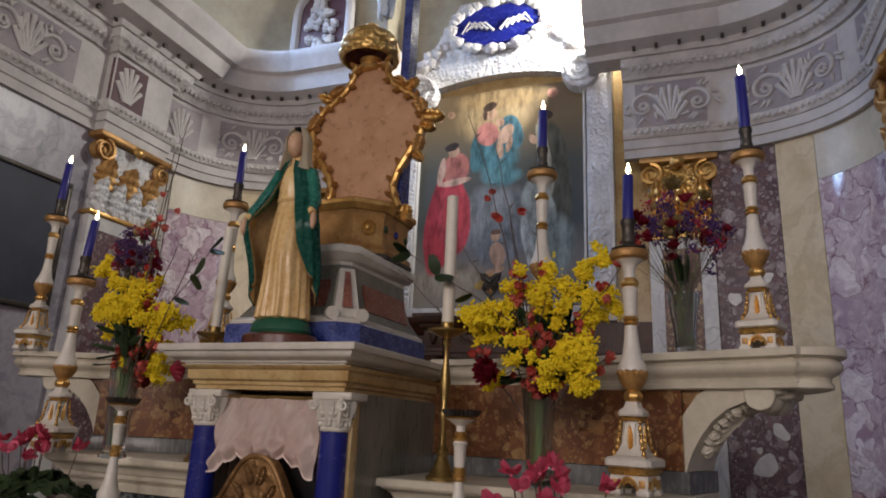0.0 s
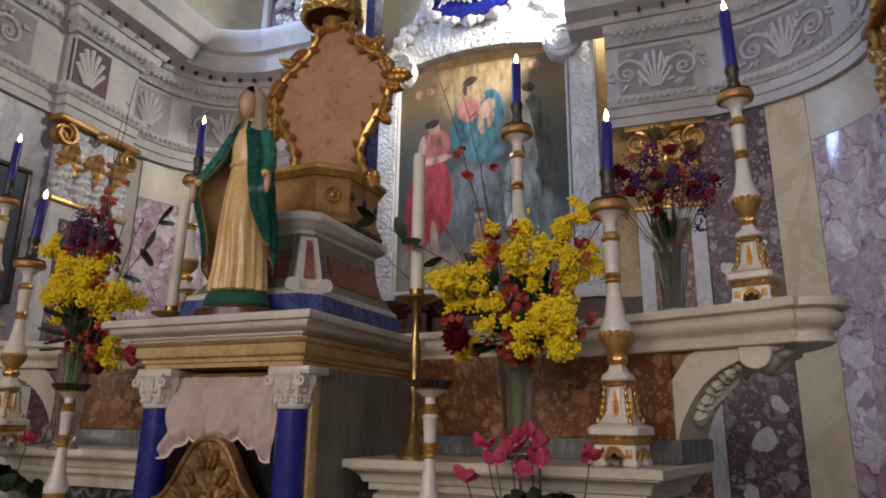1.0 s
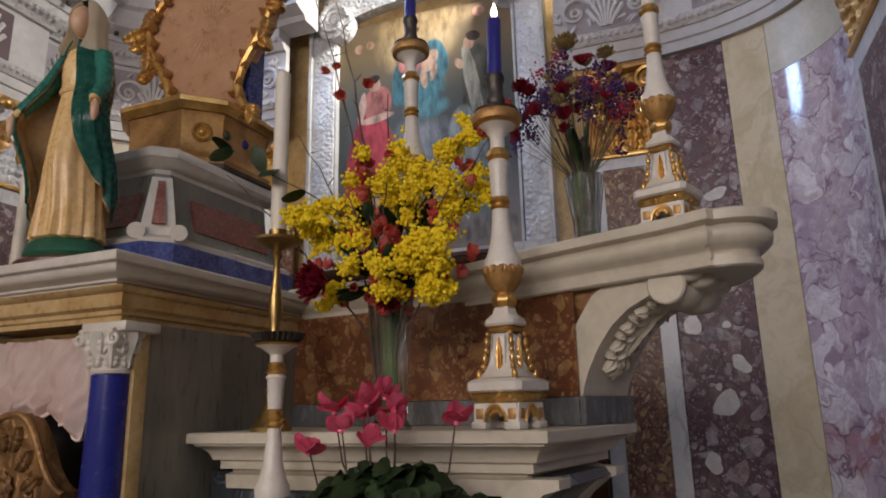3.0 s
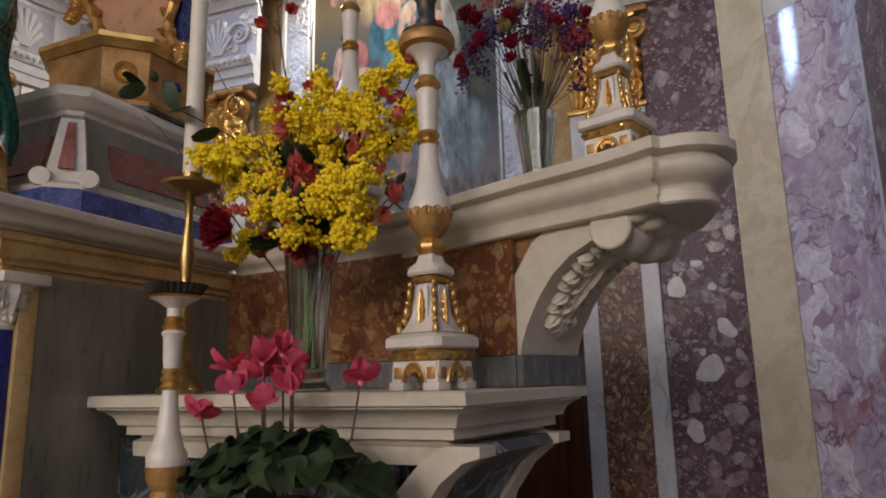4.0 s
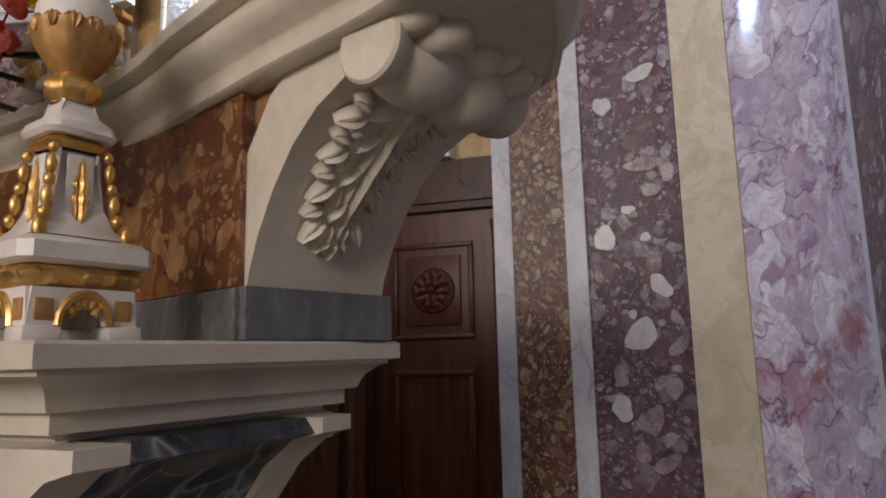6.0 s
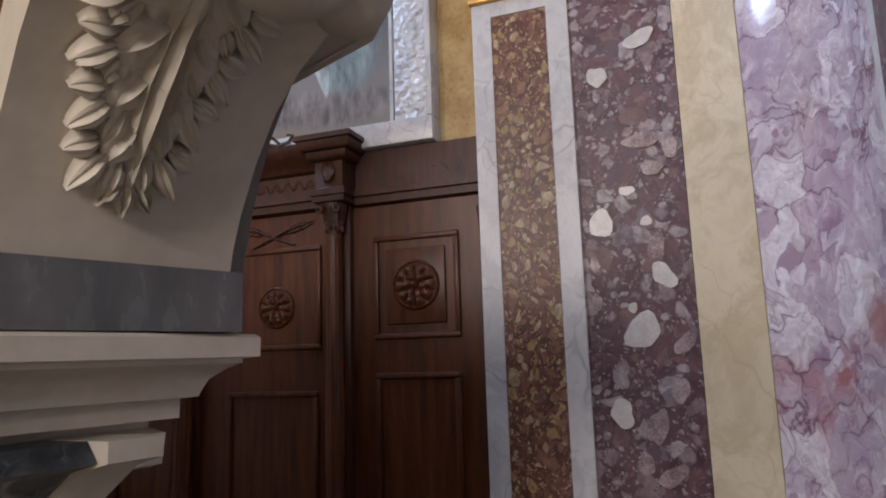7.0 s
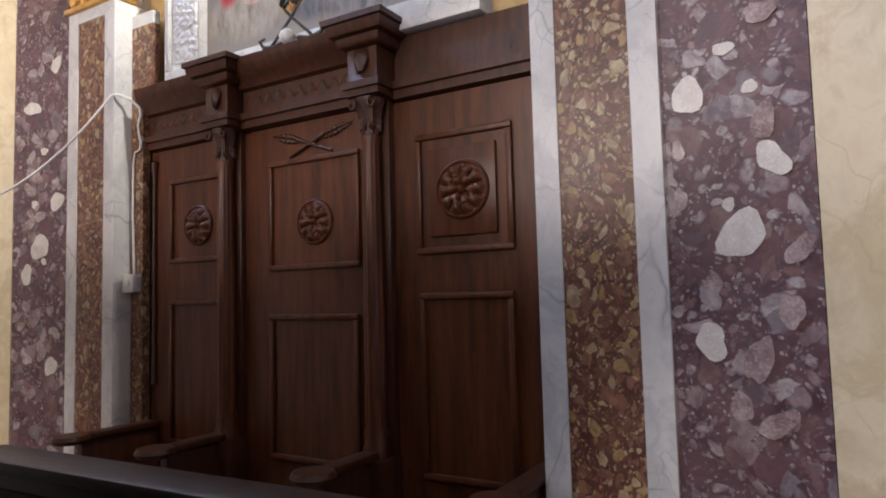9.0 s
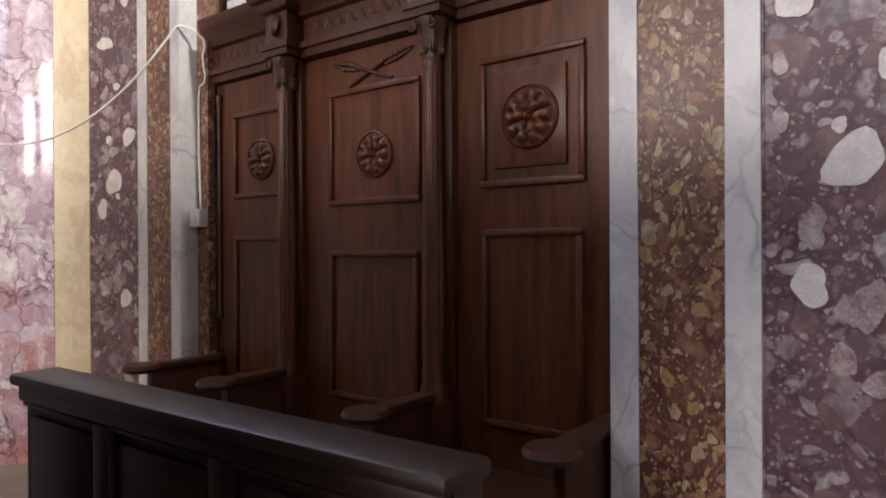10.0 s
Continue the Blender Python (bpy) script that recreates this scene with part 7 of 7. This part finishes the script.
            blossom(p, d, rnd.uniform(0.018, 0.026), 5, CORAL, t, "quince_blossom", 0.7, 1, i + 20 * k)
    for p, d, r in (((-0.13, -0.13, 0.375), (-0.3, -1, -0.05), 0.066), ((0.045, -0.08, 0.33), (0.2, -1, -0.2), 0.045)):
        blossom(p, d, r, 16, CRIMSON, t, "dahlia", 0.35, 4, 3)
    for k in range(12):
        a = rnd.uniform(0, 6.28)
        p = heart + Vector((0.03 * math.cos(a), 0.03 * math.sin(a), rnd.uniform(-0.02, 0.10)))
        part("leaf", leaf_flat(rnd.uniform(0.08, 0.14), rnd.uniform(0.016, 0.026)), LEAF, t, m=aim(p, (math.cos(a), math.sin(a), rnd.uniform(-0.5, 1.2)), rnd.uniform(-1, 1)))
    return t


mb = mimosa_bouquet(Matrix.Translation((-0.545, 2.32, Z_LOW)))
copy_thing(mb, Matrix.Translation((-2.30, 2.12, Z_LOW - 0.0)) @ Matrix.Rotation(radians(158), 4, "Z"))


def dried_bouquet(m):
    t = thing("dried_bouquet", "dried crimson and violet everlastings in a tall crystal vase", "flowers", m, "dried bouquets")
    rnd = random.Random(23)
    cut_vase(t, 0.26, 0.048, 0.060, 12)
    for k in range(96):
        a, s = rnd.uniform(0, 6.28), rnd.uniform(0.1, 1) ** 0.6
        top = Vector((0.21 * s * math.cos(a) - 0.02, 0.13 * s * math.sin(a), 0.44 + 0.20 * (1 - s * s) + rnd.uniform(-0.10, 0.05)))
        bm = bmesh.new()
        tube(bm, [(rnd.uniform(-0.03, 0.03), rnd.uniform(-0.03, 0.03), 0.05), (top.x * 0.25, top.y * 0.25, 0.28), top], 0.0016, 0.0009, 4)
        part("stem", bm, TWIG if k % 3 else STEM, t)
        mat = (CRIMSON, VIOLET, VIOLET, CRIMSON, VIOLET, VIOLET, STRAW, CRIMSON, VIOLET)[k % 9]
        d = (top - Vector((0, 0, 0.3))).normalized() + Vector((0, -0.5, 0))
        if k % 3 == 0:
            blossom(top, d, rnd.uniform(0.022, 0.034), 13, mat, t, "dried_blossom", 0.5, 3, k)
        else:
            cs = [(top + Vector((rnd.gauss(0, 1), rnd.gauss(0, 1), rnd.gauss(0, 1.1))) * 0.013)[:] for _ in range(34)]
            ball_cloud("dried_head", cs, [rnd.uniform(0.0022, 0.0058) for _ in cs], mat, t)
    for p, mat, r in (((-0.02, -0.02, 0.69), STRAW, 0.050), ((0.10, -0.01, 0.64), STRAW, 0.034), ((-0.03, -0.07, 0.50), STRAW, 0.026), ((-0.16, -0.06, 0.56), CRIMSON, 0.036), ((-0.13, -0.08, 0.53), CRIMSON, 0.030)):
        blossom(p, (0, -1, 0.3), r, 14, mat, t, "dried_blossom", 0.4, 3, 7)
    for k in range(10):
        a = rnd.uniform(0, 6.28)
        part("leaf", leaf_flat(0.10, 0.010), LEAF, t, m=aim((0.04 * math.cos(a), 0.04 * math.sin(a), 0.30), (math.cos(a) * 0.6, math.sin(a) * 0.6, 1), rnd.uniform(-1, 1)))
    return t


db = dried_bouquet(Matrix.Translation((-0.072, 2.69, Z_UP)))
copy_thing(db, Matrix.Translation((-2.80, 2.50, Z_UP)) @ Matrix.Rotation(radians(140), 4, "Z"))


def cyclamen(m):
    t = thing("cyclamen", "pink cyclamen plant with dark leaves in a brown pot", "plant", m, "cyclamens")
    rnd = random.Random(31)
    part("pot", lathe([(0.055, 0.0), (0.075, 0.11), (0.080, 0.115), (0.080, 0.13), (0.072, 0.13), (0.068, 0.11), (0.0, 0.105)], 28), CERAMIC_POT, t)
    for k in range(95):
        a, s = rnd.uniform(0, 6.28), rnd.uniform(0.15, 1) ** 0.7
        p = Vector((0.215 * s * math.cos(a), 0.12 * s * math.sin(a), 0.235 - 0.085 * s * s + rnd.uniform(-0.02, 0.025)))
        bm = bmesh.new()
        n = 14
        c = bm.verts.new((0, 0, -0.004))
        ring = []
        r = rnd.uniform(0.024, 0.042)
        for i in range(n):
            b = 2 * math.pi * i / n
            rr = r * (1 - 0.55 * math.exp(-((b if b < math.pi else b - 2 * math.pi) / 0.35) ** 2)) * (1 + 0.05 * math.sin(7 * b))
            ring.append(bm.verts.new((rr * math.cos(b), rr * math.sin(b), 0.010 * math.sin(2 * b + k) + 0.004)))
        for i in range(n):
            bm.faces.new((c, ring[i], ring[(i + 1) % n]))
        bmesh.ops.solidify(bm, geom=bm.faces[:], thickness=0.0015)
        tilt = Vector((math.cos(a) * s * 0.9, math.sin(a) * s * 0.9 - 0.25, 1)).to_track_quat("Z", "Y").to_matrix().to_4x4()
        part("leaf", bm, LEAF, t, m=Matrix.Translation(p) @ tilt @ Matrix.Rotation(rnd.uniform(0, 6.28), 4, "Z"))
    heads = [(-0.208, 0.0, 0.284), (-0.155, 0.02, 0.373), (-0.058, 0.0, 0.386), (-0.111, -0.02, 0.333), (-0.018, 0.01, 0.401), (0.010, 0.0, 0.331), (-0.042, -0.02, 0.305), (0.135, 0.045, 0.345), (-0.08, 0.02, 0.36), (0.0, 0.02, 0.365)]
    for k, h in enumerate(heads):
        h = Vector(h)
        bm = bmesh.new()
        tube(bm, [(h.x * 0.3, h.y * 0.3, 0.12), (h.x * 0.85, h.y, h.z * 0.7), h + Vector((0, 0, 0.01))], 0.0026, 0.0020, 5)
        part("stalk", bm, TWIG, t)
        bm = bmesh.new()
        for i in range(6):
            a = 2 * math.pi * i / 6 + rnd.uniform(-0.3, 0.3)
            d = Vector((math.cos(a) * 0.9, math.sin(a) * 0.9, rnd.uniform(0.1, 1.3)))
            join(bm, petal_bm(rnd.uniform(0.036, 0.050), rnd.uniform(0.017, 0.024), rnd.uniform(-0.3, 0.5)), aim((0, 0, 0), d, rnd.uniform(-0.8, 0.8)))
        ball(bm, (0, 0, -0.004), 0.007, 1)
        part("blossom", bm, PINK, t, m=Matrix.Translation(h))
    return t


cy = cyclamen(Matrix.Translation((-0.415, 2.065, Z_MENSA)))
copy_thing(cy, Matrix.Translation((-2.60, 2.02, Z_MENSA)) @ Matrix.Rotation(radians(40), 4, "Z"))

# dark framed canvas on the west wall
dk = thing("dark_canvas", "dark blue-green old canvas on the side wall", "painting", BACK)
part("canvas", boxes((-2.58, -2.555, -3.6, -1.74, 2.30, 3.14)), simple("blackened_canvas", (0.010, 0.014, 0.028), (0.026, 0.034, 0.060), 4.0, 0.55), dk, smooth=False)
for z in (2.27, 3.14):
    part("frame_rail", boxes((-2.582, -2.54, -3.63, -1.71, z, z + 0.03), bevel=0.004), BRONZE, dk)
for v in (-3.63, -1.74):
    part("frame_stile", boxes((-2.582, -2.54, v, v + 0.03, 2.301, 3.139), bevel=0.004), BRONZE, dk)

# pale rounded stones that stand out in the purple and brown panels
def stone(u, z, ru, rz, turn, seed, v, material, parent):
    bm = bmesh.new()
    rnd = random.Random(seed)
    ph = [rnd.uniform(0, 6.28) for _ in range(4)]
    u, z, ru, rz = u + math.copysign(0.017, u), 1.42 + (z - 1.42) * 0.95, ru * 0.95, rz * 0.95
    pts = []
    for k in range(18):
        a = 2 * math.pi * k / 18
        r = 1 + 0.12 * math.sin(2 * a + ph[0]) + 0.09 * math.sin(3 * a + ph[1]) + 0.06 * math.sin(5 * a + ph[2])
        x, y = ru * r * math.cos(a), rz * r * math.sin(a)
        pts.append((u + x * math.cos(turn) - y * math.sin(turn), v, z + x * math.sin(turn) + y * math.cos(turn)))
    pts = [(x, face_v(abs(x)) + v, y) for x, _, y in pts]
    part("stone", extrude_poly(pts, (0, 0.004, 0)), material, parent, smooth=False)


panels = [o for o in bpy.data.objects if o.name.startswith("wall_panel_purple")]
east, west = panels[0], panels[1]
PALE = ((1.698, 1.964, 0.056, 0.054, 0.4), (1.830, 1.505, 0.074, 0.068, 0.6), (1.732, 1.175, 0.046, 0.058, 0.5), (1.875, 1.954, 0.021, 0.023, 0), (1.808, 2.092, 0.030, 0.022, 0), (1.925, 1.724, 0.040, 0.058, 0.5), (1.80, 1.60, 0.02, 0.02, 0), (1.72, 2.62, 0.04, 0.05, 0.2), (1.90, 2.75, 0.06, 0.04, 0.3))
PINKISH = ((1.906, 1.84, 0.030, 0.064, -0.2), (1.662, 1.79, 0.02, 0.035, 0), (1.744, 1.36, 0.027, 0.027, 0), (1.88, 2.30, 0.075, 0.034, 0.1), (1.985, 2.246, 0.034, 0.040, 0), (1.86, 1.125, 0.036, 0.078, -0.3), (1.911, 2.175, 0.050, 0.028, -0.3), (1.90, 0.94, 0.06, 0.034, 0.5), (1.663, 1.63, 0.02, 0.038, 0), (1.806, 0.98, 0.032, 0.045, 0.3), (1.98, 1.45, 0.05, 0.03, 0.8), (1.95, 1.27, 0.035, 0.05, 0.2))
for k, (u, z, a, b, r) in enumerate(PALE):
    stone(u, z, a, b, r, k, -0.003, CLAST, east)
    stone(-u, z + 0.22 * math.sin(k * 2.1), b, a, r + 1, k + 40, -0.003, CLAST, west)
for k, (u, z, a, b, r) in enumerate(PINKISH):
    stone(u, z, a, b, r, k + 80, -0.0028, CLAST_PINK, east)
    stone(-u, z + 0.18 * math.sin(k * 1.7), b, a, r + 1, k + 120, -0.0028, CLAST_PINK, west)
